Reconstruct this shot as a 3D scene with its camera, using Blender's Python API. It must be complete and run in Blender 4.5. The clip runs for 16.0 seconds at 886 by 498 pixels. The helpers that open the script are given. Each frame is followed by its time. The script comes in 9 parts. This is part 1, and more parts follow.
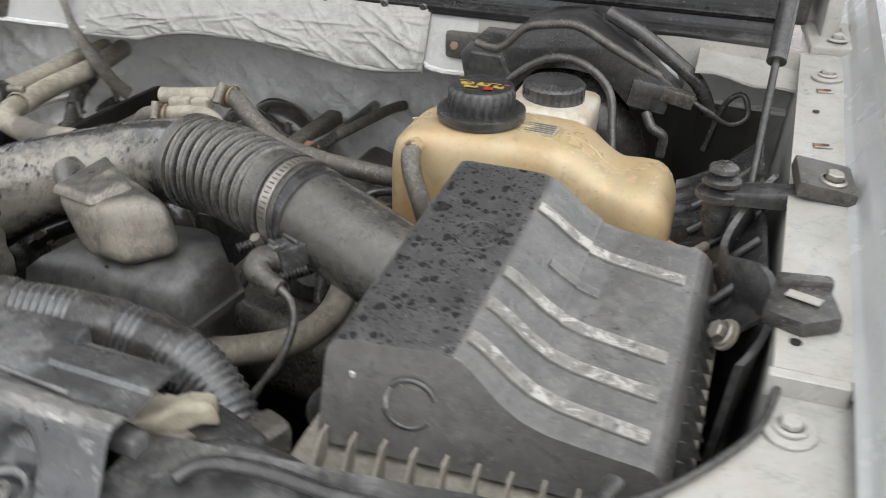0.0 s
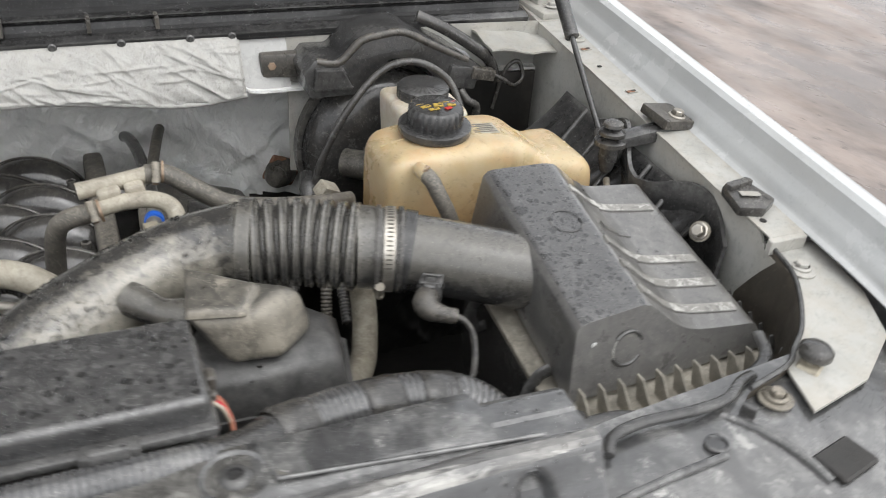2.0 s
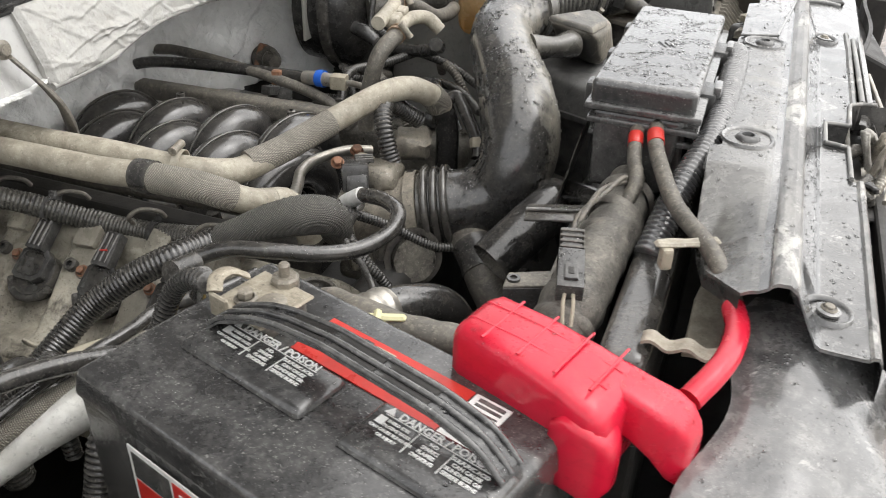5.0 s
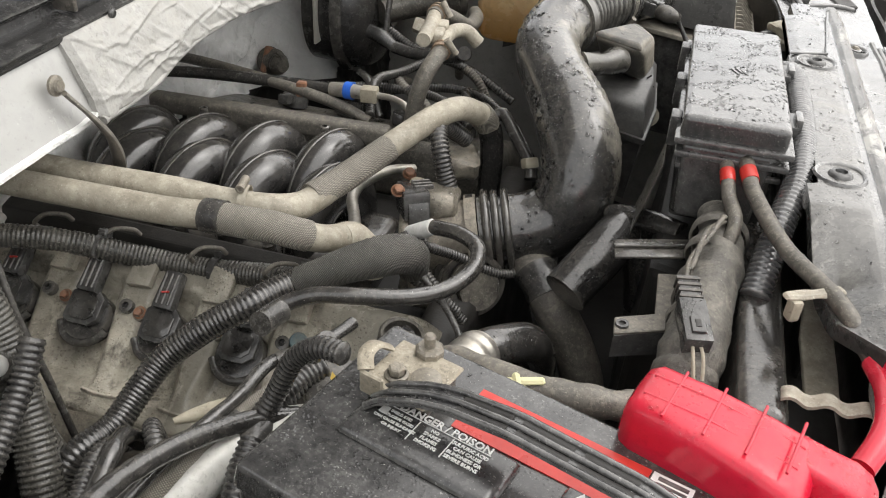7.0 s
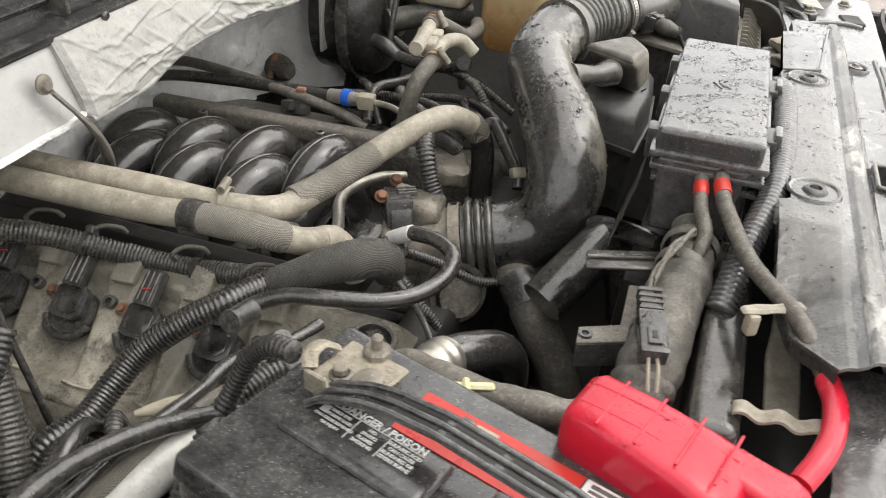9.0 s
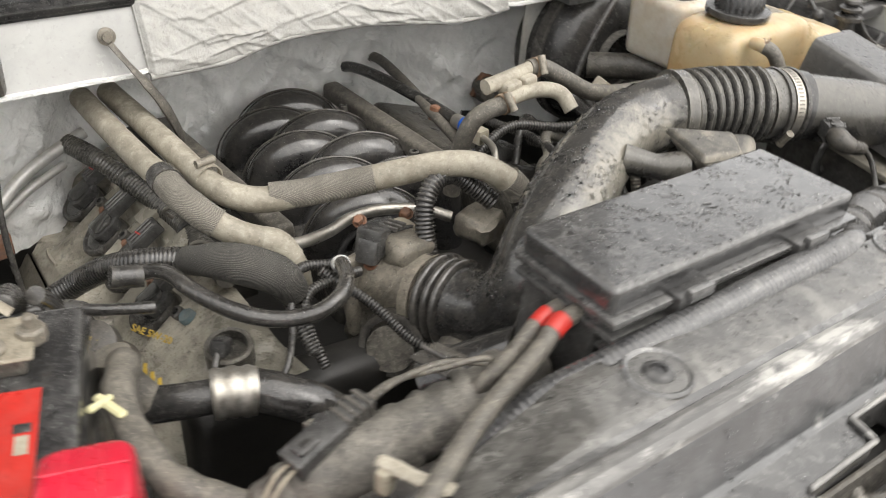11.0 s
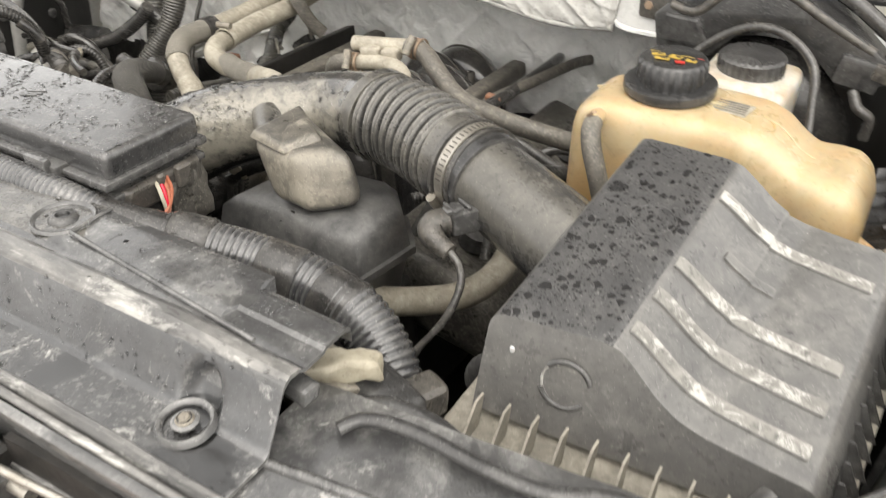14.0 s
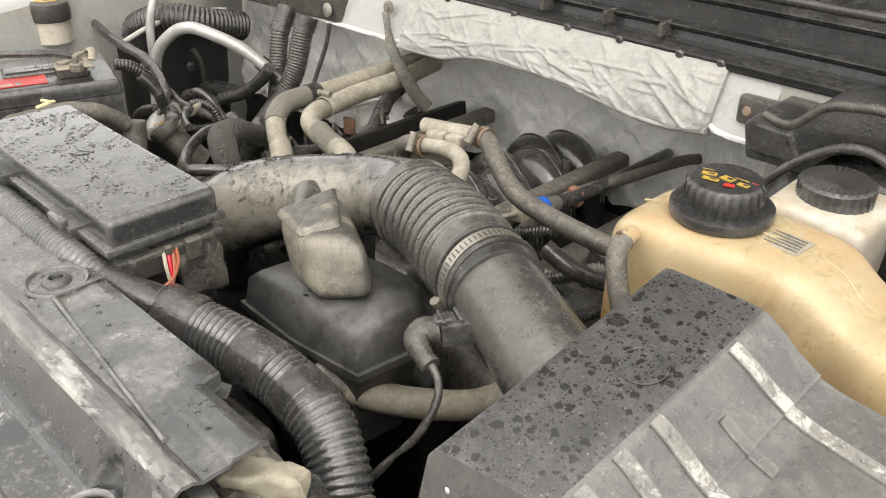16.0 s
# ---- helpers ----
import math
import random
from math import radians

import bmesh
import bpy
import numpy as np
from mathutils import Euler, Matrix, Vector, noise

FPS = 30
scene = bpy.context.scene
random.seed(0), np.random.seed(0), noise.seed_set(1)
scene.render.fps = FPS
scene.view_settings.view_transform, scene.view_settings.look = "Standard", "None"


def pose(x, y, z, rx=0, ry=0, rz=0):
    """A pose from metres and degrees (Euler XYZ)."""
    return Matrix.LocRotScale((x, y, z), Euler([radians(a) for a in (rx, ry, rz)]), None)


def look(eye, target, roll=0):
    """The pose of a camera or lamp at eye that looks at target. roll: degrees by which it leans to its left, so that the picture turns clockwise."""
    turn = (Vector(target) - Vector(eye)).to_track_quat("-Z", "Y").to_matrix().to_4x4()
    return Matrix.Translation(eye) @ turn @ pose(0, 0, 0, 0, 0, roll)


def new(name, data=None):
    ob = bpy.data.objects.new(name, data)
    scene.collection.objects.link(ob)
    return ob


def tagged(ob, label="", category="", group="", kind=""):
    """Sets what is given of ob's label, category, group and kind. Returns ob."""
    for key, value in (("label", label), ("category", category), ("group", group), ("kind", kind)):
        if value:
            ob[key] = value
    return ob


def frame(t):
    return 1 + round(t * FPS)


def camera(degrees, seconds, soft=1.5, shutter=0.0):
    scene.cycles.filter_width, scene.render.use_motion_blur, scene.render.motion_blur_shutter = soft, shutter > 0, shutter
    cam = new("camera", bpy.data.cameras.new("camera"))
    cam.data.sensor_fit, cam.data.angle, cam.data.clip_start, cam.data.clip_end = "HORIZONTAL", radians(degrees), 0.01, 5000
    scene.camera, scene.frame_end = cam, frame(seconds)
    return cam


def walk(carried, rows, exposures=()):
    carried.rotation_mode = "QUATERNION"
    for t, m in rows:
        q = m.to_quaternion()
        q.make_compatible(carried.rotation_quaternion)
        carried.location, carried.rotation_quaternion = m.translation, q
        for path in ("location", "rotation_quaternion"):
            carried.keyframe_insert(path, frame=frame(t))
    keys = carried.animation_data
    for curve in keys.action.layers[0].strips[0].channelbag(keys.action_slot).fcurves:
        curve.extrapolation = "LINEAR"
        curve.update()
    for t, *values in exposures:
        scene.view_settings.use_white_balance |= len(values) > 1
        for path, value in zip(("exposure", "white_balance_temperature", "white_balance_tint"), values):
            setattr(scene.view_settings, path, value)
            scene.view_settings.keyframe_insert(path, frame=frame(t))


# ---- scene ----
cam = camera(55.5, 16.0, soft=1.0, shutter=0.5)
PATH = [
    (0, (0.764, -0.342, 1.335), (0.224, 1.332, 0.384), 1.8),
    (0.5, (0.582, -0.337, 1.376), (0.393, 1.364, 0.34), 2.4),
    (1, (0.477, -0.39, 1.431), (0.602, 1.296, 0.361), 3.2),
    (1.5, (0.342, -0.464, 1.467), (0.779, 1.171, 0.401), 4.0),
    (2, (0.153, -0.427, 1.472), (0.873, 1.112, 0.416), 4.1),
    (2.5, (-0.059, -0.378, 1.461), (0.906, 1.033, 0.422), 3.6),
    (3, (-0.29, -0.368, 1.436), (0.874, 0.89, 0.404), 2.7),
    (3.5, (-0.546, -0.28, 1.424), (0.792, 0.794, 0.397), 2.0),
    (4, (-0.675, -0.127, 1.406), (0.785, 0.768, 0.372), 1.5),
    (4.5, (-0.759, -0.051, 1.362), (0.788, 0.671, 0.321), 1.6),
    (5, (-0.909, 0.017, 1.351), (0.684, 0.596, 0.29), 1.7),
    (7.5, (-0.908, 0.197, 1.406), (0.702, 0.593, 0.287), 3.9),
    (8, (-0.903, 0.19, 1.385), (0.722, 0.602, 0.294), 4.4),
    (8.2, (-0.905, 0.196, 1.395), (0.714, 0.599, 0.292), 4.2),
    (10.3, (-0.778, -0.141, 1.403), (0.586, 0.826, 0.306), 3.8),
    (10.5, (-0.707, -0.182, 1.396), (0.568, 0.895, 0.293), 3.8),
    (11, (-0.497, -0.264, 1.404), (0.506, 1.071, 0.304), 3.4),
    (11.5, (-0.297, -0.409, 1.399), (0.381, 1.124, 0.308), 2.9),
    (12, (-0.093, -0.507, 1.419), (0.213, 1.139, 0.325), 2.1),
    (12.5, (0.172, -0.452, 1.399), (0.083, 1.219, 0.304), 0.8),
    (13, (0.42, -0.419, 1.378), (-0.015, 1.19, 0.272), 0.0),
    (13.5, (0.688, -0.394, 1.393), (-0.004, 1.114, 0.276), 0.2),
    (14, (0.757, -0.335, 1.365), (-0.104, 1.104, 0.274), 0.7),
    (14.5, (0.758, -0.256, 1.371), (-0.25, 1.117, 0.323), 0.6),
    (15, (0.793, -0.23, 1.386), (-0.307, 1.088, 0.36), 0.7),
    (15.5, (0.826, -0.215, 1.385), (-0.343, 1.068, 0.391), 0.9),
    (16, (0.834, -0.2, 1.379), (-0.379, 1.055, 0.403), 1.0),
]
walk(cam, [(t, look(eye, target, roll)) for t, eye, target, roll in PATH], [(0.0, 0.79, 6300, 10), (1.0, 0.92, 6300, 10), (2.5, 0.97, 6400, 10), (4.0, 1.19, 6500, 10), (5.0, 1.22, 6550, 10), (7.5, 1.16, 6650, 10), (10.5, 1.2, 6700, 10), (12.0, 1.13, 6750, 10), (13.0, 1.32, 6800, 10), (13.5, 1.42, 6850, 10), (14.5, 1.3, 6850, 10), (16.0, 1.22, 6850, 10)])

# ---- light: a bright overcast sky and a soft sun behind cloud ----
SUN_EL, SUN_AZ = 60.0, 150.0
world = bpy.data.worlds.new("overcast_sky")
scene.world = world
world.use_nodes = True
wn = world.node_tree.nodes
sky = wn.new("ShaderNodeTexSky")
sky.sky_type = "NISHITA"
sky.sun_disc = False
sky.sun_elevation, sky.sun_rotation = radians(SUN_EL), radians(SUN_AZ)
sky.air_density, sky.dust_density, sky.ozone_density = 1.0, 3.0, 1.0
grey = wn.new("ShaderNodeHueSaturation")
grey.inputs["Saturation"].default_value = 0.12
world.node_tree.links.new(sky.outputs[0], grey.inputs["Color"])
cloud = wn.new("ShaderNodeMix")
cloud.data_type = "RGBA"
cloud.inputs["Factor"].default_value = 0.5
veil_in, cloud_in = [i for i in cloud.inputs if i.type == "RGBA"]
world.node_tree.links.new(grey.outputs[0], veil_in)
cloud_in.default_value = (5.2, 5.22, 5.25, 1.0)
world.node_tree.links.new([o for o in cloud.outputs if o.type == "RGBA"][0], wn["Background"].inputs["Color"])
wn["Background"].inputs["Strength"].default_value = 0.15
sun = new("sun", bpy.data.lights.new("sun", "SUN"))
sun.data.energy, sun.data.angle, sun.data.color = 0.9, radians(110), (1.0, 0.96, 0.9)
sun.matrix_world = look((0, 0, 5), (-2.89 * math.sin(radians(SUN_AZ)), -2.89 * math.cos(radians(SUN_AZ)), 0))


# ---- materials ----
def weathered(name, col, col2=None, rough=0.4, rough2=0.55, dust=None, film=0.0, settled=0.0, scale=30.0, bump=0.25, metallic=0.0,
              specks=0.0, pits=0.3, spots=0.0, spot_scale=110.0, grain=420.0, sss=0.0, chalk=0.0, wet=0.0, droplets=0.0, weave=0.0, spots_fine=0.0, streak=None, wrinkle=0.0, coat=0.0, caked=0.0, side=None, spot_edge=0.6, level=None, edge=0.35, grit=0.2, grime=0.35, spot_flat=(0.86, 0.95), spot_power=1.3, splash=0.0, chalk_from=0.57):
    """A worn surface. film, settled: dust as an even veil and in patches; specks, pits: light and dark grit; wet: glossy damp
    patches; spots: dried rain spots on level faces; droplets: standing beads; chalk: bleached scuffs; caked: thick mud patches;
    side: (way, strength) of dust blown against one side; level: (low, high, colour, strength) of liquid seen through the wall."""
    m = bpy.data.materials.new(name)
    m.use_nodes = True
    n, l = m.node_tree.nodes, m.node_tree.links
    b = n["Principled BSDF"]
    tc = n.new("ShaderNodeTexCoord")
    mp = n.new("ShaderNodeMapping")
    l.new(tc.outputs["Object"], mp.inputs["Vector"])
    if streak:
        mp.inputs["Scale"].default_value = streak
    geo = n.new("ShaderNodeNewGeometry")
    sx = n.new("ShaderNodeSeparateXYZ")
    l.new(geo.outputs["Normal"], sx.inputs[0])
    seed = [0.0]

    def ranged(value, lo, hi, to0=0.0, to1=1.0):
        r = n.new("ShaderNodeMapRange")
        for key, v in (("From Min", lo), ("From Max", hi), ("To Min", to0), ("To Max", to1)):
            r.inputs[key].default_value = v
        l.new(value, r.inputs["Value"])
        return r.outputs[0]

    def noise_tex(sc, detail, lo, hi, distort=0.0, rough_n=0.6):
        seed[0] += 7.3
        t = n.new("ShaderNodeTexNoise")
        t.noise_dimensions = "4D"
        t.inputs["W"].default_value = seed[0]
        t.inputs["Scale"].default_value, t.inputs["Detail"].default_value, t.inputs["Distortion"].default_value = sc, detail, distort
        t.inputs["Roughness"].default_value = rough_n
        l.new(mp.outputs[0], t.inputs["Vector"])
        return ranged(t.outputs["Fac"], lo, hi)

    def mix(fac, a, c):
        x = n.new("ShaderNodeMix")
        x.data_type = "RGBA"
        l.new(fac, x.inputs["Factor"])
        for sock, v in (("A", a), ("B", c)):
            s = [i for i in x.inputs if i.name == sock and i.type == "RGBA"][0]
            if isinstance(v, tuple):
                s.default_value = (*v, 1.0)
            else:
                l.new(v, s)
        return [o for o in x.outputs if o.type == "RGBA"][0]

    def calc(op, a, c):
        x = n.new("ShaderNodeMath")
        x.operation = op
        for i, v in enumerate((a, c)):
            if isinstance(v, (int, float)):
                x.inputs[i].default_value = v
            else:
                l.new(v, x.inputs[i])
        return x.outputs[0]

    if max(col) < 0.08 and not metallic:
        rough, rough2, film, settled = rough * 0.8, rough2 * 0.8, film * 0.5, settled * 0.45
        col = tuple(c * 0.75 for c in col)
    col2 = col2 or tuple(c * 0.7 for c in col)
    dust = dust or (0.26, 0.235, 0.2)
    tone = noise_tex(scale, 10, 0.4, 0.6, 0.2, 0.68)
    fine = noise_tex(grain, 3, 0.3, 0.7)
    c = mix(tone, col, col2)
    rgh = calc("ADD", calc("MULTIPLY", noise_tex(scale * 0.8, 6, 0.38, 0.62), rough2 - rough), rough)
    height = calc("ADD", calc("MULTIPLY", fine, grit), calc("MULTIPLY", noise_tex(scale * 4, 5, 0.3, 0.7), 0.35))
    up = ranged(sx.outputs["Z"], -0.3, 0.85, 0.14, 1.0)
    if film:
        veil = calc("MULTIPLY", calc("MULTIPLY", noise_tex(scale * 0.6, 8, 0.2, 0.7), up), film * 0.75)
        c = mix(veil, c, dust)
        rgh = calc("ADD", rgh, calc("MULTIPLY", veil, 0.2))
    if settled:
        patch = calc("MULTIPLY", calc("MULTIPLY", noise_tex(scale * 1.7, 12, 0.47, 0.66, 0.5, 0.72), up), settled)
        c = mix(patch, c, tuple(min(1.0, x * 1.25) for x in dust))
        rgh = calc("ADD", rgh, calc("MULTIPLY", patch, 0.22))
    if level:
        so = n.new("ShaderNodeSeparateXYZ")
        l.new(tc.outputs["Object"], so.inputs[0])
        wob = calc("ADD", so.outputs["Z"], calc("MULTIPLY", noise_tex(14.0, 4, 0.3, 0.7), 0.03))
        c = mix(calc("MULTIPLY", ranged(wob, level[1], level[0]), level[3]), c, level[2])
    if side:
        dot = n.new("ShaderNodeVectorMath")
        dot.operation = "DOT_PRODUCT"
        l.new(geo.outputs["Normal"], dot.inputs[0])
        dot.inputs[1].default_value = Vector(side[0]).normalized()
        facing = calc("ADD", dot.outputs["Value"], calc("MULTIPLY", noise_tex(scale * 1.2, 10, 0.3, 0.7, 0.4, 0.7), 0.6))
        blown = calc("MULTIPLY", ranged(facing, 0.8, 1.2), side[1])
        c = mix(blown, c, dust)
        rgh = calc("ADD", rgh, calc("MULTIPLY", blown, 0.3))
    if caked:
        cake = calc("MULTIPLY", noise_tex(scale * 0.5, 12, 0.56, 0.6, 0.8, 0.7), caked)
        c = mix(cake, c, tuple(x * 1.15 for x in dust))
        rgh = calc("MAXIMUM", rgh, calc("MULTIPLY", cake, 0.9))
        height = calc("ADD", height, calc("MULTIPLY", cake, 1.2))
    if chalk:
        ch = calc("MULTIPLY", noise_tex(scale * 0.9, 12, chalk_from, chalk_from + 0.06, 1.0, 0.75), chalk)
        c = mix(ch, c, (0.5, 0.49, 0.46))
        rgh = calc("ADD", rgh, calc("MULTIPLY", ch, 0.3))
    if grime:
        gr = calc("MULTIPLY", noise_tex(scale * 3.1, 12, 0.52, 0.66, 0.7, 0.72), grime)
        c = mix(gr, c, tuple(x * 0.4 for x in col2))
        rgh = calc("SUBTRACT", rgh, calc("MULTIPLY", gr, 0.1))
    if edge:
        worn = calc("MULTIPLY", calc("MULTIPLY", ranged(geo.outputs["Pointiness"], 0.515, 0.58), noise_tex(scale * 2.2, 10, 0.3, 0.65, 0.3, 0.7)), edge)
        c = mix(worn, c, tuple(min(0.75, x * 1.3) for x in dust))
    if specks:
        sp = calc("MULTIPLY", noise_tex(grain * 1.3, 2, 0.64, 0.69), specks * 0.7)
        c = mix(sp, c, tuple(min(1.0, x * 1.9) for x in dust))
    if pits:
        pt = calc("MULTIPLY", noise_tex(grain * 0.6, 3, 0.6, 0.68), pits)
        c = mix(pt, c, tuple(x * 0.3 for x in col))
    if splash:
        mud = calc("MULTIPLY", calc("MULTIPLY", noise_tex(scale * 5.5, 6, 0.55, 0.585, 0.4, 0.6), ranged(sx.outputs["Z"], -0.4, 0.5, 0.35, 1.0)), splash)
        c = mix(mud, c, tuple(min(0.7, x * 1.35) for x in dust))
        rgh = calc("ADD", rgh, calc("MULTIPLY", mud, 0.3))
        height = calc("ADD", height, calc("MULTIPLY", mud, 1.5))
        clean = calc("MULTIPLY", noise_tex(scale * 3.7, 8, 0.565, 0.6, 0.9, 0.65), splash)
        c = mix(clean, c, tuple(x * 0.35 for x in col2))
        rgh = calc("MULTIPLY", rgh, calc("SUBTRACT", 1.0, calc("MULTIPLY", clean, 0.75)))
    if wet:
        w = calc("MULTIPLY", calc("MULTIPLY", noise_tex(scale * 0.5, 8, 0.48, 0.56, 0.6), up), wet)
        c = mix(w, c, tuple(x * 0.45 for x in col))
        rgh = calc("MULTIPLY", rgh, calc("SUBTRACT", 1.0, calc("MULTIPLY", w, 0.6)))
    layers = [(spots, spot_scale, spot_edge, spot_power)] if spots else []
    if spots_fine:
        layers += [(spots_fine, spot_scale * 2.3, 0.55, 1.3), (spots_fine * 0.8, spot_scale * 4.5, 0.5, 1.2)]
    for amount, cell, reach, power in layers:
        v = n.new("ShaderNodeTexVoronoi")
        v.inputs["Scale"].default_value = cell
        nt = n.new("ShaderNodeTexNoise")
        nt.inputs["Scale"].default_value, nt.inputs["Detail"].default_value = cell * 0.9, 3.0
        l.new(mp.outputs[0], nt.inputs["Vector"])
        warp = n.new("ShaderNodeVectorMath")
        warp.operation = "MULTIPLY_ADD"
        l.new(nt.outputs["Color"], warp.inputs[0])
        warp.inputs[1].default_value = (0.6 / cell,) * 3
        l.new(mp.outputs[0], warp.inputs[2])
        l.new(warp.outputs[0], v.inputs["Vector"])
        size = n.new("ShaderNodeSeparateColor")
        l.new(v.outputs["Color"], size.inputs[0])
        lim = calc("MULTIPLY", calc("POWER", size.outputs[0], power), reach)
        inside = ranged(calc("SUBTRACT", lim, v.outputs["Distance"]), -0.03, 0.12)
        flat = ranged(sx.outputs["Z"], *spot_flat)
        spot = calc("MULTIPLY", calc("MULTIPLY", inside, flat), amount)
        c = mix(spot, c, tuple(x * 0.25 for x in col2))
        rgh = calc("MULTIPLY", rgh, calc("SUBTRACT", 1.0, calc("MULTIPLY", spot, 0.35)))
    if weave:
        for way in ((1, 1, 0.6), (1, -1, 0.6)):
            dot = n.new("ShaderNodeVectorMath")
            dot.operation = "DOT_PRODUCT"
            l.new(tc.outputs["Object"], dot.inputs[0])
            dot.inputs[1].default_value = tuple(weave * w for w in way)
            strand = ranged(calc("SINE", dot.outputs["Value"], 0.0), -0.9, 0.4)
            c = mix(calc("SUBTRACT", 1.0, strand), c, tuple(x * 0.6 for x in col2))
            height = calc("ADD", height, calc("MULTIPLY", strand, 1.6))
    if droplets:
        dv = n.new("ShaderNodeTexVoronoi")
        dv.inputs["Scale"].default_value = 260.0
        l.new(mp.outputs[0], dv.inputs["Vector"])
        where = noise_tex(22.0, 4, 0.5, 0.58)
        bead = calc("MULTIPLY", calc("MULTIPLY", ranged(dv.outputs["Distance"], 0.36, 0.0), where), up)
        height = calc("ADD", height, calc("MULTIPLY", bead, 8.0 * droplets))
        rgh = calc("MULTIPLY", rgh, calc("SUBTRACT", 1.0, calc("MULTIPLY", ranged(bead, 0.02, 0.2), 0.7)))
    if wrinkle:
        height = calc("ADD", height, calc("MULTIPLY", noise_tex(scale * 0.7, 4, 0.3, 0.7, 2.5, 0.55), wrinkle))
    l.new(c, b.inputs["Base Color"])
    l.new(calc("MINIMUM", rgh, 1.0), b.inputs["Roughness"])
    b.inputs["Metallic"].default_value = metallic
    b.inputs["Coat Weight"].default_value, b.inputs["Coat Roughness"].default_value = coat, 0.14
    if sss:
        b.inputs["Subsurface Weight"].default_value = sss
        b.inputs["Subsurface Radius"].default_value = (0.03, 0.018, 0.008)
        b.inputs["Subsurface Scale"].default_value = 0.6
    bp = n.new("ShaderNodeBump")
    bp.inputs["Strength"].default_value, bp.inputs["Distance"].default_value = bump, 0.0015
    l.new(height, bp.inputs["Height"])
    l.new(bp.outputs[0], b.inputs["Normal"])
    return m


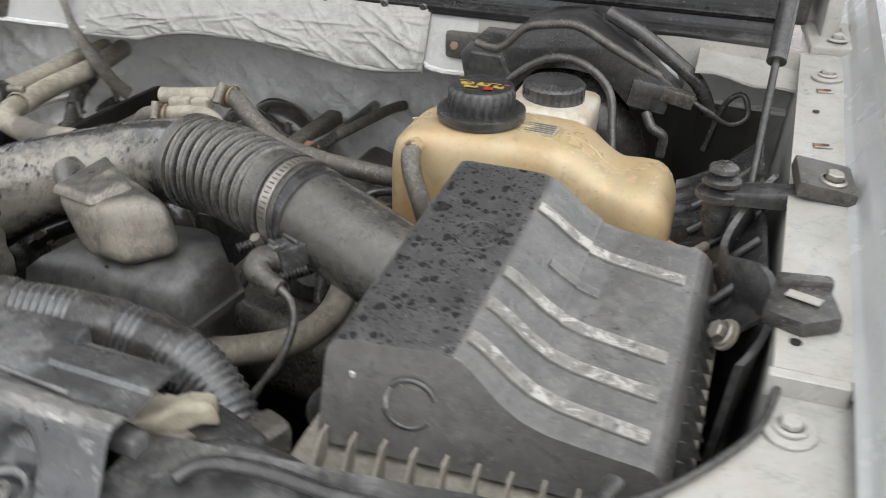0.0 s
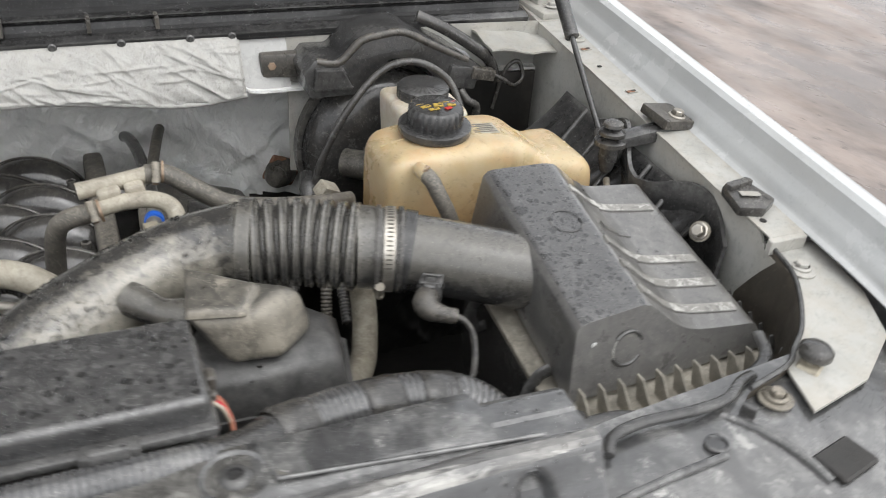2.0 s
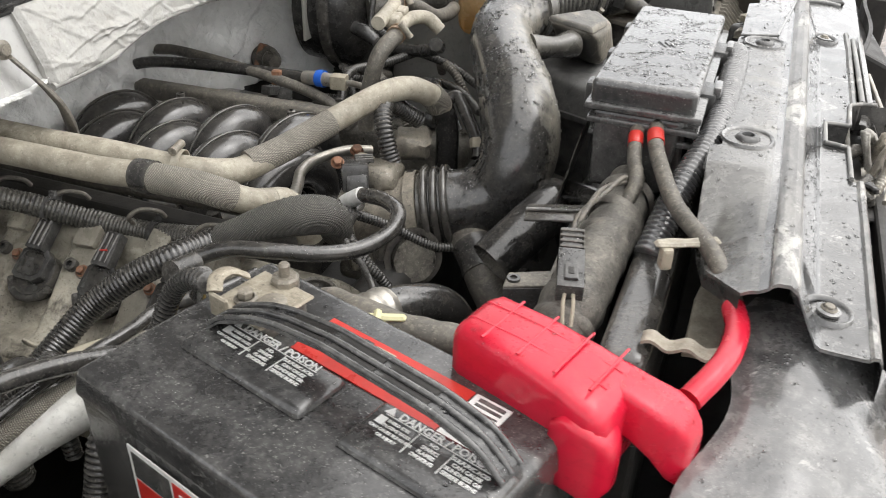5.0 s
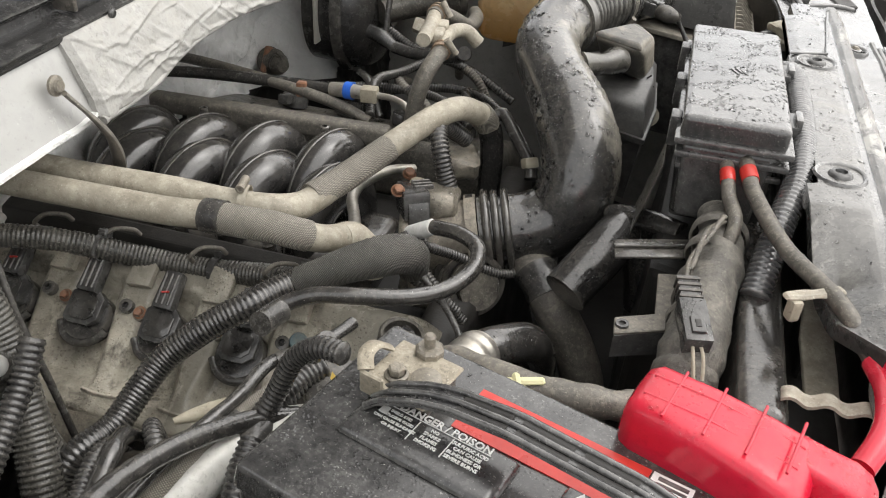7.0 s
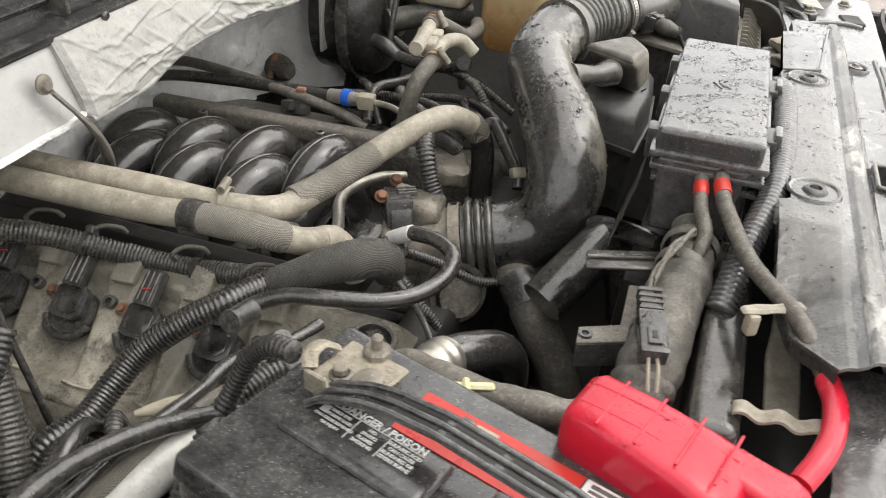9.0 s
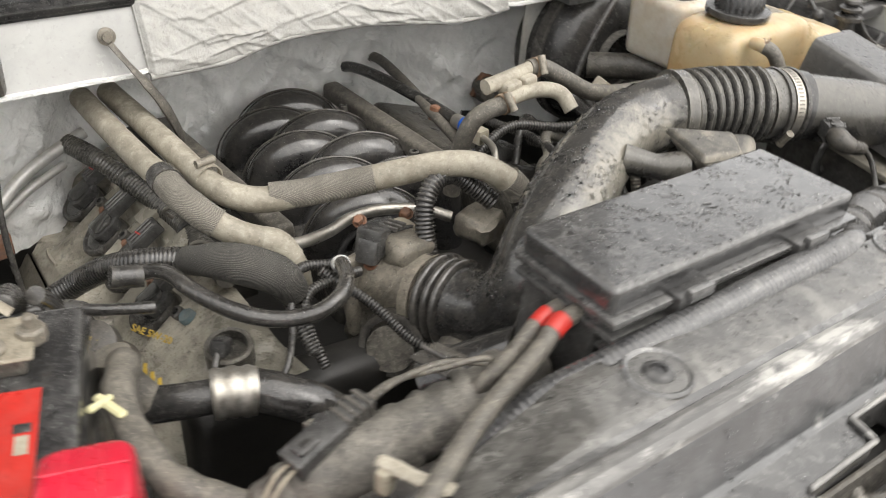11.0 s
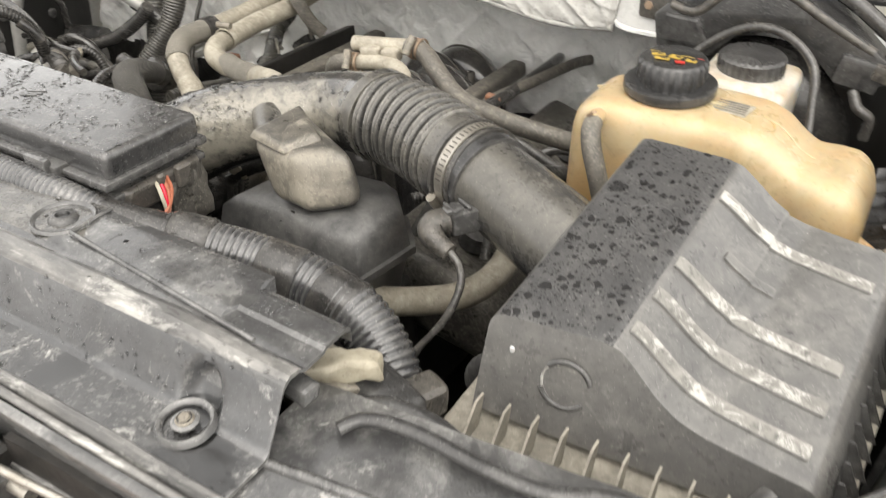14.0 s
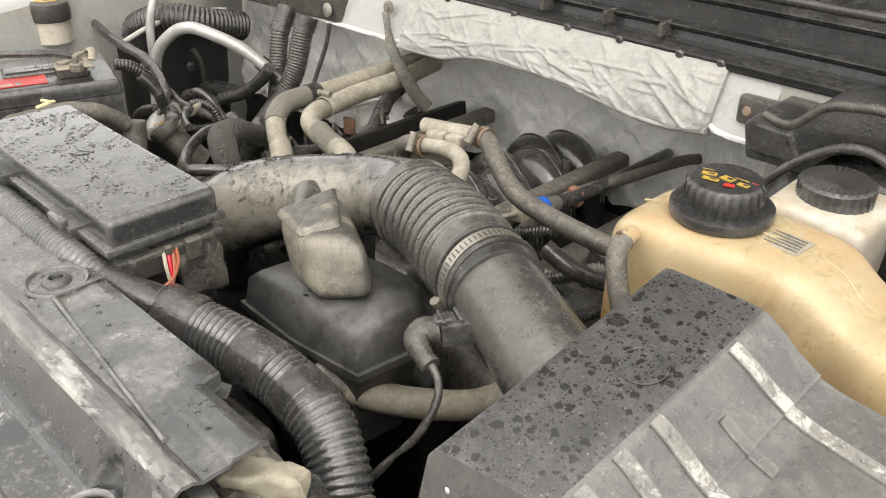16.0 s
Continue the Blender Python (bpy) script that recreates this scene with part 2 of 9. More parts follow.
TAN, GREY = (0.3, 0.265, 0.21), (0.22, 0.215, 0.205)
M = {
    "lid": weathered("black_plastic_lid", (0.055, 0.055, 0.057), (0.042, 0.042, 0.043), 0.34, 0.46, GREY, 0.5, 0.35, scale=45, specks=0.6, spots=0.8, spot_scale=150, spot_edge=0.75, spot_power=2.6, bump=0.25, pits=0.2, coat=0.45, spots_fine=0.65),
    "plastic": weathered("black_plastic", (0.03, 0.03, 0.031), (0.018, 0.018, 0.018), 0.18, 0.34, GREY, 0.24, 0.24, specks=0.35, wet=0.45, droplets=0.5, coat=0.25, splash=0.04),
    "plastic_dusty": weathered("dusty_black_plastic", (0.042, 0.041, 0.039), (0.026, 0.025, 0.024), 0.3, 0.46, (0.21, 0.19, 0.16), 0.22, 0.36, scale=40, specks=0.4, splash=0.15),
    "fuse": weathered("fuse_box_plastic", (0.034, 0.035, 0.036), (0.024, 0.024, 0.025), 0.2, 0.32, GREY, 0.45, 0.6, scale=50, specks=0.5, spots=0.6, spot_scale=130, spot_power=2.0, droplets=0.9, pits=0.1, coat=1.0),
    "cover": weathered("weathered_cover", (0.08, 0.081, 0.083), (0.05, 0.05, 0.051), 0.12, 0.26, (0.28, 0.275, 0.26), 0.32, 0.4, scale=26, chalk=0.6, wet=0.7, droplets=0.7, specks=0.4, pits=0.15, coat=1.0, splash=0.08),
    "cover_marked": weathered("water_marked_plastic", (0.08, 0.077, 0.071), (0.055, 0.053, 0.049), 0.2, 0.36, (0.2, 0.195, 0.18), 0.35, 0.5, scale=60, wet=0.5, specks=0.3, droplets=0.4, coat=0.8, caked=0.7),
    "stained": weathered("stained_panel_plastic", (0.085, 0.08, 0.071), (0.06, 0.057, 0.05), 0.16, 0.3, (0.25, 0.24, 0.215), 0.1, 0.12, scale=46, wet=0.4, specks=0.2, coat=0.5, caked=1.0, grime=0.5),
    "rubber": weathered("rubber", (0.028, 0.028, 0.029), (0.018, 0.018, 0.019), 0.2, 0.36, (0.2, 0.187, 0.165), 0.28, 0.28, scale=40, specks=0.5, wet=0.4, droplets=0.5, coat=0.25, splash=0.1),
    "rubber_wet": weathered("wet_rubber", (0.026, 0.026, 0.027), (0.018, 0.018, 0.018), 0.14, 0.28, (0.24, 0.22, 0.19), 0.18, 0.25, droplets=1.2, wet=0.5, specks=0.25, coat=0.8, splash=0.1),
    "duct": weathered("intake_rubber", (0.04, 0.04, 0.041), (0.028, 0.028, 0.028), 0.24, 0.38, (0.26, 0.243, 0.205), 0.38, 0.45, scale=45, specks=0.5, droplets=0.4, side=((-0.2, -0.7, 0.6), 0.2), coat=0.5),
    "duct_caked": weathered("dusty_elbow_rubber", (0.03, 0.03, 0.031), (0.022, 0.022, 0.023), 0.2, 0.34, (0.3, 0.278, 0.23), 0.25, 0.3, scale=40, specks=0.3, spots=0.06, spot_scale=170, spot_flat=(0.1, 0.3), spot_edge=0.7, spot_power=2.2, droplets=0.5, side=((0.45, -0.8, 0.35), 0.85), coat=1.0, spots_fine=0.1),
    "conduit": weathered("conduit", (0.055, 0.057, 0.062), (0.032, 0.033, 0.036), 0.14, 0.28, (0.28, 0.27, 0.25), 0.3, 0.32, scale=40, specks=0.4, wet=0.4, droplets=0.6, coat=1.0, caked=0.2),
    "hose_dusty": weathered("dusty_hose", (0.35, 0.32, 0.255), (0.22, 0.195, 0.15), 0.5, 0.7, (0.5, 0.465, 0.39), 0.3, 0.5, scale=42, specks=0.4, pits=0.45, grime=0.35, wet=0.3, splash=0.08),
    "hose_brown": weathered("grey_brown_hose", (0.09, 0.084, 0.075), (0.05, 0.047, 0.042), 0.4, 0.6, (0.27, 0.245, 0.2), 0.26, 0.42, scale=45, specks=0.6, pits=0.5, splash=0.25),
    "braid": weathered("braided_sleeve", (0.44, 0.41, 0.35), (0.27, 0.25, 0.212), 0.6, 0.8, (0.36, 0.33, 0.28), 0.35, 0.35, grain=700, bump=0.6, specks=0.3, pits=0.3, grit=0.5, splash=0.05, weave=2600.0),
    "braid_dust": weathered("dusty_cloth_wrap", (0.12, 0.113, 0.1), (0.06, 0.057, 0.051), 0.5, 0.7, (0.3, 0.28, 0.24), 0.4, 0.5, scale=45, bump=0.8, specks=0.5, pits=0.5, wet=0.5, splash=0.15, grime=0.7),
    "bottle": weathered("amber_bottle", (0.52, 0.435, 0.275), (0.45, 0.345, 0.195), 0.2, 0.32, (0.4, 0.24, 0.12), 0.2, 0.55, scale=11, bump=0.05, sss=0.25, pits=0.3, specks=0.15, level=(0.03, 0.17, (0.46, 0.235, 0.06), 0.95), edge=0.0, grime=0.4),
    "bottle_white": weathered("white_bottle", (0.62, 0.59, 0.52), (0.54, 0.48, 0.38), 0.3, 0.42, (0.26, 0.18, 0.1), 0.1, 0.8, scale=24, bump=0.05, sss=0.2, pits=0.2, edge=0.0, grime=0.12),
    "paint": weathered("white_paint", (0.5, 0.51, 0.51), (0.46, 0.47, 0.47), 0.16, 0.28, (0.32, 0.3, 0.26), 0.15, 0.15, scale=8, bump=0.02, pits=0.12, coat=0.3, edge=0.0, grime=0.12),
    "apron": weathered("dirty_white_paint", (0.46, 0.46, 0.435), (0.39, 0.39, 0.365), 0.28, 0.42, (0.31, 0.27, 0.215), 0.25, 0.4, scale=18, bump=0.06, pits=0.3, splash=0.1),
    "pad": weathered("white_insulation", (0.39, 0.385, 0.365), (0.33, 0.325, 0.305), 0.24, 0.38, (0.3, 0.28, 0.24), 0.2, 0.4, scale=38, bump=0.5, pits=0.3, wrinkle=1.3, edge=0.0, grime=0.35),
    "foil": weathered("white_foil", (0.86, 0.86, 0.84), (0.8, 0.8, 0.78), 0.22, 0.34, (0.68, 0.66, 0.62), 0.1, 0.1, scale=26, bump=0.9, pits=0.06, wrinkle=2.6, edge=0.0, grime=0.03, coat=0.3, metallic=0.0),
    "clamp_tan": weathered("corroded_tan_plate", (0.27, 0.235, 0.18), (0.17, 0.145, 0.105), 0.4, 0.6, (0.42, 0.385, 0.31), 0.3, 0.5, scale=55, bump=0.6, pits=0.6, specks=0.5, grime=0.7, metallic=0.2),
    "steel": weathered("bright_steel", (0.56, 0.54, 0.5), (0.4, 0.38, 0.34), 0.28, 0.45, TAN, 0.25, 0.35, metallic=0.85, bump=0.12, pits=0.4, scale=60),
    "alloy": weathered("dirty_alloy", (0.26, 0.24, 0.2), (0.13, 0.118, 0.1), 0.3, 0.5, TAN, 0.35, 0.5, scale=30, bump=0.7, metallic=0.2, specks=0.8, pits=0.9, grime=0.7, wet=0.4, splash=0.2),
    "alloy_dark": weathered("oily_alloy", (0.065, 0.061, 0.054), (0.03, 0.028, 0.025), 0.3, 0.52, (0.24, 0.222, 0.187), 0.22, 0.4, scale=40, bump=0.6, metallic=0.1, specks=0.7, wet=0.5, splash=0.3),
    "rust": weathered("rust", (0.26, 0.1, 0.04), (0.13, 0.05, 0.025), 0.75, 0.9, scale=60, bump=0.5),
    "copper": weathered("copper_clamp", (0.36, 0.24, 0.16), (0.24, 0.15, 0.09), 0.4, 0.6, TAN, 0.3, 0.4, metallic=0.4, scale=80),
    "red": weathered("red_plastic", (0.58, 0.009, 0.036), (0.5, 0.007, 0.028), 0.2, 0.32, (0.45, 0.12, 0.12), 0.1, 0.1, scale=16, bump=0.1, droplets=0.5, pits=0.15, coat=0.1, edge=0.0, grime=0.25),
    "red_label": weathered("red_label", (0.55, 0.03, 0.022), (0.46, 0.022, 0.016), 0.25, 0.4, (0.3, 0.12, 0.1), 0.15, 0.2, bump=0.06, pits=0.2, edge=0.0, grime=0.2),
    "white_print": weathered("white_print", (0.75, 0.75, 0.74), (0.6, 0.6, 0.58), 0.45, 0.6, scale=90, bump=0.02, edge=0.0, grime=0.12),
    "yellow_print": weathered("yellow_print", (0.52, 0.36, 0.06), (0.4, 0.27, 0.045), 0.5, 0.6, scale=90, bump=0.02, edge=0.0, grime=0.5),
    "battery": weathered("battery_case", (0.026, 0.026, 0.028), (0.016, 0.016, 0.017), 0.1, 0.22, (0.28, 0.275, 0.26), 0.13, 0.25, scale=40, droplets=0.5, specks=0.5, wet=0.5, coat=0.6, splash=0.08),
    "cream": weathered("cream_plastic", (0.42, 0.385, 0.3), (0.3, 0.27, 0.2), 0.42, 0.6, TAN, 0.25, 0.4, scale=50, pits=0.5),
    "blue": weathered("blue_plastic", (0.02, 0.13, 0.6), (0.02, 0.1, 0.5), 0.3, 0.45, edge=0.0, grime=0.12),
    "orange": weathered("orange_wire", (0.5, 0.13, 0.055), (0.42, 0.1, 0.04), 0.45, 0.6, grime=0.5),
    "yellow_clip": weathered("pale_yellow_plastic", (0.74, 0.71, 0.4), (0.64, 0.61, 0.34), 0.45, 0.6),
    "blue_grey": weathered("teal_seal", (0.04, 0.14, 0.18), (0.03, 0.09, 0.12), 0.35, 0.55, TAN, 0.2, 0.3),
    "manifold": weathered("manifold_plastic", (0.028, 0.028, 0.03), (0.018, 0.018, 0.02), 0.13, 0.28, (0.24, 0.222, 0.19), 0.3, 0.3, scale=30, specks=0.25, droplets=0.6, coat=0.9, caked=0.05),
    "cover_ridge": weathered("chalky_ridge", (0.09, 0.09, 0.09), (0.06, 0.06, 0.06), 0.22, 0.36, (0.3, 0.29, 0.27), 0.4, 0.6, scale=26, chalk=0.8, specks=0.4, pits=0.1, coat=0.3, streak=(0.35, 1.0, 1.0), chalk_from=0.52),
    "reso": weathered("dusty_chamber", (0.06, 0.058, 0.054), (0.04, 0.039, 0.036), 0.33, 0.48, (0.33, 0.3, 0.245), 0.35, 0.55, scale=30, specks=0.5, side=((0.2, -0.9, 0.3), 0.6), caked=0.5, splash=0),
    "lid_rib": weathered("chalky_lid_rib", (0.21, 0.204, 0.188), (0.12, 0.117, 0.108), 0.3, 0.45, (0.27, 0.26, 0.235), 0.4, 0.4, scale=42, specks=0.5, pits=0.4, coat=0.2, chalk=0.9, chalk_from=0.5, grime=0.9),
    "flange_dust": weathered("pale_dusty_plastic", (0.16, 0.148, 0.125), (0.09, 0.084, 0.073), 0.5, 0.7, (0.38, 0.35, 0.29), 0.5, 0.6, scale=40, specks=0.4),
    "tank": weathered("satin_tank_plastic", (0.018, 0.018, 0.019), (0.013, 0.013, 0.014), 0.4, 0.5, GREY, 0.12, 0.15, scale=18, specks=0.25, pits=0.1, coat=0.0, grime=0.15),
    "liner": weathered("hood_liner", (0.06, 0.06, 0.062), (0.045, 0.045, 0.045), 0.7, 0.85, grain=200, bump=0.5),
    "cowl_paint": weathered("white_cowl_paint", (0.42, 0.42, 0.405), (0.37, 0.37, 0.36), 0.2, 0.32, (0.32, 0.3, 0.26), 0.15, 0.2, scale=10, bump=0.03, pits=0.15, coat=0.2, edge=0.0, grime=0.15),
    "lid_side": weathered("bleached_lid_side", (0.085, 0.084, 0.082), (0.068, 0.067, 0.066), 0.24, 0.36, (0.25, 0.24, 0.22), 0.4, 0.3, scale=30, specks=0.5, pits=0.4, coat=0.8, chalk=0.15),
    "valve": weathered("dirty_valve_cover", (0.46, 0.43, 0.355), (0.155, 0.138, 0.112), 0.28, 0.5, (0.42, 0.39, 0.32), 0.35, 0.55, scale=13, bump=0.5, specks=0.4, pits=0.8, wet=0.8, droplets=0.5, grime=0.9, splash=0.2),
    "cover_face": weathered("dark_cover_face", (0.03, 0.03, 0.03), (0.02, 0.02, 0.02), 0.2, 0.36, (0.26, 0.25, 0.23), 0.2, 0.2, scale=20, chalk=0.5, specks=0.4, wet=0.4),
    "scoop": weathered("muddy_liner", (0.075, 0.066, 0.054), (0.045, 0.04, 0.034), 0.55, 0.75, (0.2, 0.17, 0.13), 0.3, 0.5, scale=30, specks=0.5),
    "alu": weathered("satin_aluminium", (0.52, 0.52, 0.5), (0.42, 0.42, 0.4), 0.34, 0.5, (0.4, 0.37, 0.32), 0.2, 0.3, metallic=0.4, scale=40, bump=0.15, pits=0.3),
    "cover_slope": weathered("wet_cover_slope", (0.078, 0.08, 0.083), (0.055, 0.056, 0.058), 0.13, 0.24, (0.26, 0.255, 0.245), 0.12, 0.16, scale=20, chalk=0.4, specks=0.25, pits=0.1, droplets=0.4, wet=0.6, coat=1.0),
    "cover_shelf": weathered("puddled_cover_shelf", (0.06, 0.06, 0.06), (0.035, 0.035, 0.035), 0.09, 0.2, (0.3, 0.295, 0.28), 0.14, 0.2, scale=34, wet=1.0, droplets=0.9, specks=0.3, pits=0.15, coat=1.0, chalk=0.5, splash=0.15),
    # void: thinly dusted near-black; puts shade of gaps, holes and depths into colour
    "void": weathered("grimy_shade_black", (0.012, 0.011, 0.01), (0.007, 0.007, 0.006), 0.5, 0.7, (0.05, 0.045, 0.04), 0.2, 0.2, bump=0.5),
    "boot": weathered("woven_black_boot", (0.15, 0.144, 0.132), (0.08, 0.077, 0.07), 0.5, 0.7, (0.3, 0.28, 0.24), 0.3, 0.35, grain=700, bump=0.6, specks=0.3, pits=0.3, grit=0.5, splash=0.05, weave=2600.0),
    "crust": weathered("chalk_crusted_metal", (0.42, 0.4, 0.36), (0.16, 0.15, 0.135), 0.3, 0.55, (0.5, 0.48, 0.43), 0.2, 0.4, scale=70, bump=1.0, specks=0.5, pits=0.6, grime=0.9, wet=0.3, metallic=0.3),
    "gloss": weathered("glossy_black_plastic", (0.014, 0.014, 0.015), (0.01, 0.01, 0.01), 0.05, 0.1, (0.2, 0.19, 0.17), 0.03, 0.08, specks=0.2, pits=0.1, coat=1.0, bump=0.05),
    "pale_alu": weathered("white_oxidised_aluminium", (0.66, 0.66, 0.63), (0.5, 0.5, 0.47), 0.25, 0.42, (0.45, 0.42, 0.36), 0.2, 0.3, metallic=0.2, scale=40, bump=0.2, pits=0.4, grime=0.35),
    "loom_dust": weathered("dusty_split_conduit", (0.05, 0.049, 0.046), (0.03, 0.03, 0.028), 0.26, 0.42, (0.27, 0.252, 0.215), 0.35, 0.4, scale=40, specks=0.5, pits=0.3, wet=0.4, droplets=0.5, coat=0.2, splash=0.15),
    "fin": weathered("condenser_fin", (0.14, 0.14, 0.137), (0.09, 0.09, 0.086), 0.35, 0.5, metallic=0.4, scale=60),
    "ground": weathered("damp_ground", (0.27, 0.218, 0.188), (0.12, 0.1, 0.09), 0.22, 0.6, (0.36, 0.31, 0.28), 0.0, 0.0, scale=3.2, grain=40, bump=1.2, wet=0.7, pits=0.8, streak=(1.0, 0.45, 1.0), edge=0.0, grime=0.0),
    "glass": weathered("windscreen_glass", (0.03, 0.035, 0.035), (0.02, 0.025, 0.025), 0.06, 0.1, scale=5, bump=0.0, pits=0.0, edge=0.0, grime=0.0),
}

water = bpy.data.materials.new("water")
water.use_nodes = True
wb = water.node_tree.nodes["Principled BSDF"]
wb.inputs["Base Color"].default_value = (0.95, 0.95, 0.95, 1)
wb.inputs["Transmission Weight"].default_value = 1.0
wb.inputs["Roughness"].default_value = 0.03
wb.inputs["IOR"].default_value = 1.33
M["water"] = water

# ---- mesh tools ----
BASE = {}


def thing(name, at, label, category, group="", kind=""):
    ob = new(name)
    ob.empty_display_size = 0.02
    ob.location = at
    BASE[ob] = Vector(at)
    return tagged(ob, label, category, group, kind)


def part(name, bm, material, parent=None, label="", smooth=None, at=None):
    """Link a bmesh, given in world coordinates, as one mesh under its thing."""
    base = BASE[parent] if parent else Vector(at or (0, 0, 0))
    bmesh.ops.translate(bm, verts=bm.verts, vec=-base)
    bmesh.ops.recalc_face_normals(bm, faces=bm.faces)
    me = bpy.data.meshes.new(name)
    bm.to_mesh(me)
    bm.free()
    me.materials.append(M[material])
    if smooth is not None:
        me.shade_smooth()
        if smooth < 180:
            me.set_sharp_from_angle(angle=radians(smooth))
    ob = new(name, me)
    BASE[ob] = base
    if parent:
        ob.parent = parent
    else:
        ob.location = base
    if label:
        ob["label"] = label
    return ob


def solo(name, bm, material, at, label, category, group="", kind="", smooth=None):
    return tagged(part(name, bm, material, None, "", smooth, at), label, category, group, kind)


def join(*bms):
    out = bmesh.new()
    for b in bms:
        me = bpy.data.meshes.new("tmp")
        b.to_mesh(me)
        b.free()
        out.from_mesh(me)
        bpy.data.meshes.remove(me)
    return out


def bevel(bm, width, seg=2, angle=25):
    if width > 0:
        es = [e for e in bm.edges if len(e.link_faces) == 2 and e.calc_face_angle(0) > radians(angle)]
        bmesh.ops.bevel(bm, geom=es, offset=width, segments=seg, profile=0.6, affect="EDGES", clamp_overlap=True)
    return bm


def hexa(p, width=0.003, seg=2):
    """A block from four bottom and four top corners."""
    bm = bmesh.new()
    v = [bm.verts.new(q) for q in p]
    for f in ((3, 2, 1, 0), (4, 5, 6, 7), (0, 1, 5, 4), (1, 2, 6, 5), (2, 3, 7, 6), (3, 0, 4, 7)):
        bm.faces.new([v[i] for i in f])
    bmesh.ops.recalc_face_normals(bm, faces=bm.faces)
    return bevel(bm, width, seg)


def box(c, s, width=0.003, seg=2, rot=None):
    x, y, z = (k / 2 for k in s)
    p = [Vector(q) for q in ((-x, -y, -z), (x, -y, -z), (x, y, -z), (-x, y, -z), (-x, -y, z), (x, -y, z), (x, y, z), (-x, y, z))]
    r = Euler([radians(a) for a in rot]).to_matrix() if rot is not None else Matrix.Identity(3)
    return hexa([r @ q + Vector(c) for q in p], width, seg)


def prism(poly, m, depth, width=0.003, seg=2):
    """A polygon in the local x-y plane of m, extruded along local z."""
    bm = bmesh.new()
    lo = [bm.verts.new(m @ Vector((x, y, 0))) for x, y in poly]
    hi = [bm.verts.new(m @ Vector((x, y, depth))) for x, y in poly]
    bm.faces.new(lo[::-1])
    bm.faces.new(hi)
    for i in range(len(poly)):
        j = (i + 1) % len(poly)
        bm.faces.new((lo[i], lo[j], hi[j], hi[i]))
    bmesh.ops.recalc_face_normals(bm, faces=bm.faces)
    return bevel(bm, width, seg)


def frame_at(at, axis, hint=(0, 0, 1)):
    """A matrix whose local z runs along axis."""
    z = Vector(axis).normalized()
    h = Vector(hint)
    if abs(z.dot(h)) > 0.98:
        h = Vector((1, 0, 0))
    x = h.cross(z).normalized()
    y = z.cross(x)
    m = Matrix((x, y, z)).transposed().to_4x4()
    m.translation = Vector(at)
    return m


def lathe(profile, m, seg=24, star=None):
    """Turn (radius, height) pairs about the local z of m. star: (ribs, depth, from height) for a fluted rim."""
    def fl(r, h, k):
        return r + (star[1] if star and h >= star[2] and r > star[3] and (k // 2) % 2 == 0 else 0.0)

    bm = bmesh.new()
    rings = []
    for r, h in profile:
        if r < 1e-5:
            rings.append([bm.verts.new(m @ Vector((0, 0, h)))])
        else:
            rings.append([bm.verts.new(m @ Vector((fl(r, h, k) * math.cos(2 * math.pi * k / seg), fl(r, h, k) * math.sin(2 * math.pi * k / seg), h))) for k in range(seg)])
    for a, b in zip(rings, rings[1:]):
        for k in range(seg):
            j = (k + 1) % seg
            if len(a) == 1 and len(b) == 1:
                continue
            if len(a) == 1:
                bm.faces.new((a[0], b[k], b[j]))
            elif len(b) == 1:
                bm.faces.new((a[k], a[j], b[0]))
            else:
                bm.faces.new((a[k], a[j], b[j], b[k]))
    return bm


def spline(pts, step):
    """Evenly spaced points along a smooth curve through pts."""
    p = [Vector(q) for q in pts]
    p = [2 * p[0] - p[1]] + p + [2 * p[-1] - p[-2]]
    dense = []
    for i in range(1, len(p) - 2):
        a, b, c, d = p[i - 1 : i + 3]
        for k in range(24):
            t = k / 24
            dense.append(0.5 * ((2 * b) + (c - a) * t + (2 * a - 5 * b + 4 * c - d) * t * t + (3 * b - a - 3 * c + d) * t**3))
    dense.append(p[-2])
    acc = [0.0]
    for a, b in zip(dense, dense[1:]):
        acc.append(acc[-1] + (b - a).length)
    n = max(2, round(acc[-1] / step) + 1)
    out, j = [], 0
    for k in range(n):
        s = acc[-1] * k / (n - 1)
        while j < len(acc) - 2 and acc[j + 1] < s:
            j += 1
        t = (s - acc[j]) / max(1e-9, acc[j + 1] - acc[j])
        out.append(dense[j].lerp(dense[j + 1], t))
    return out, acc[-1]


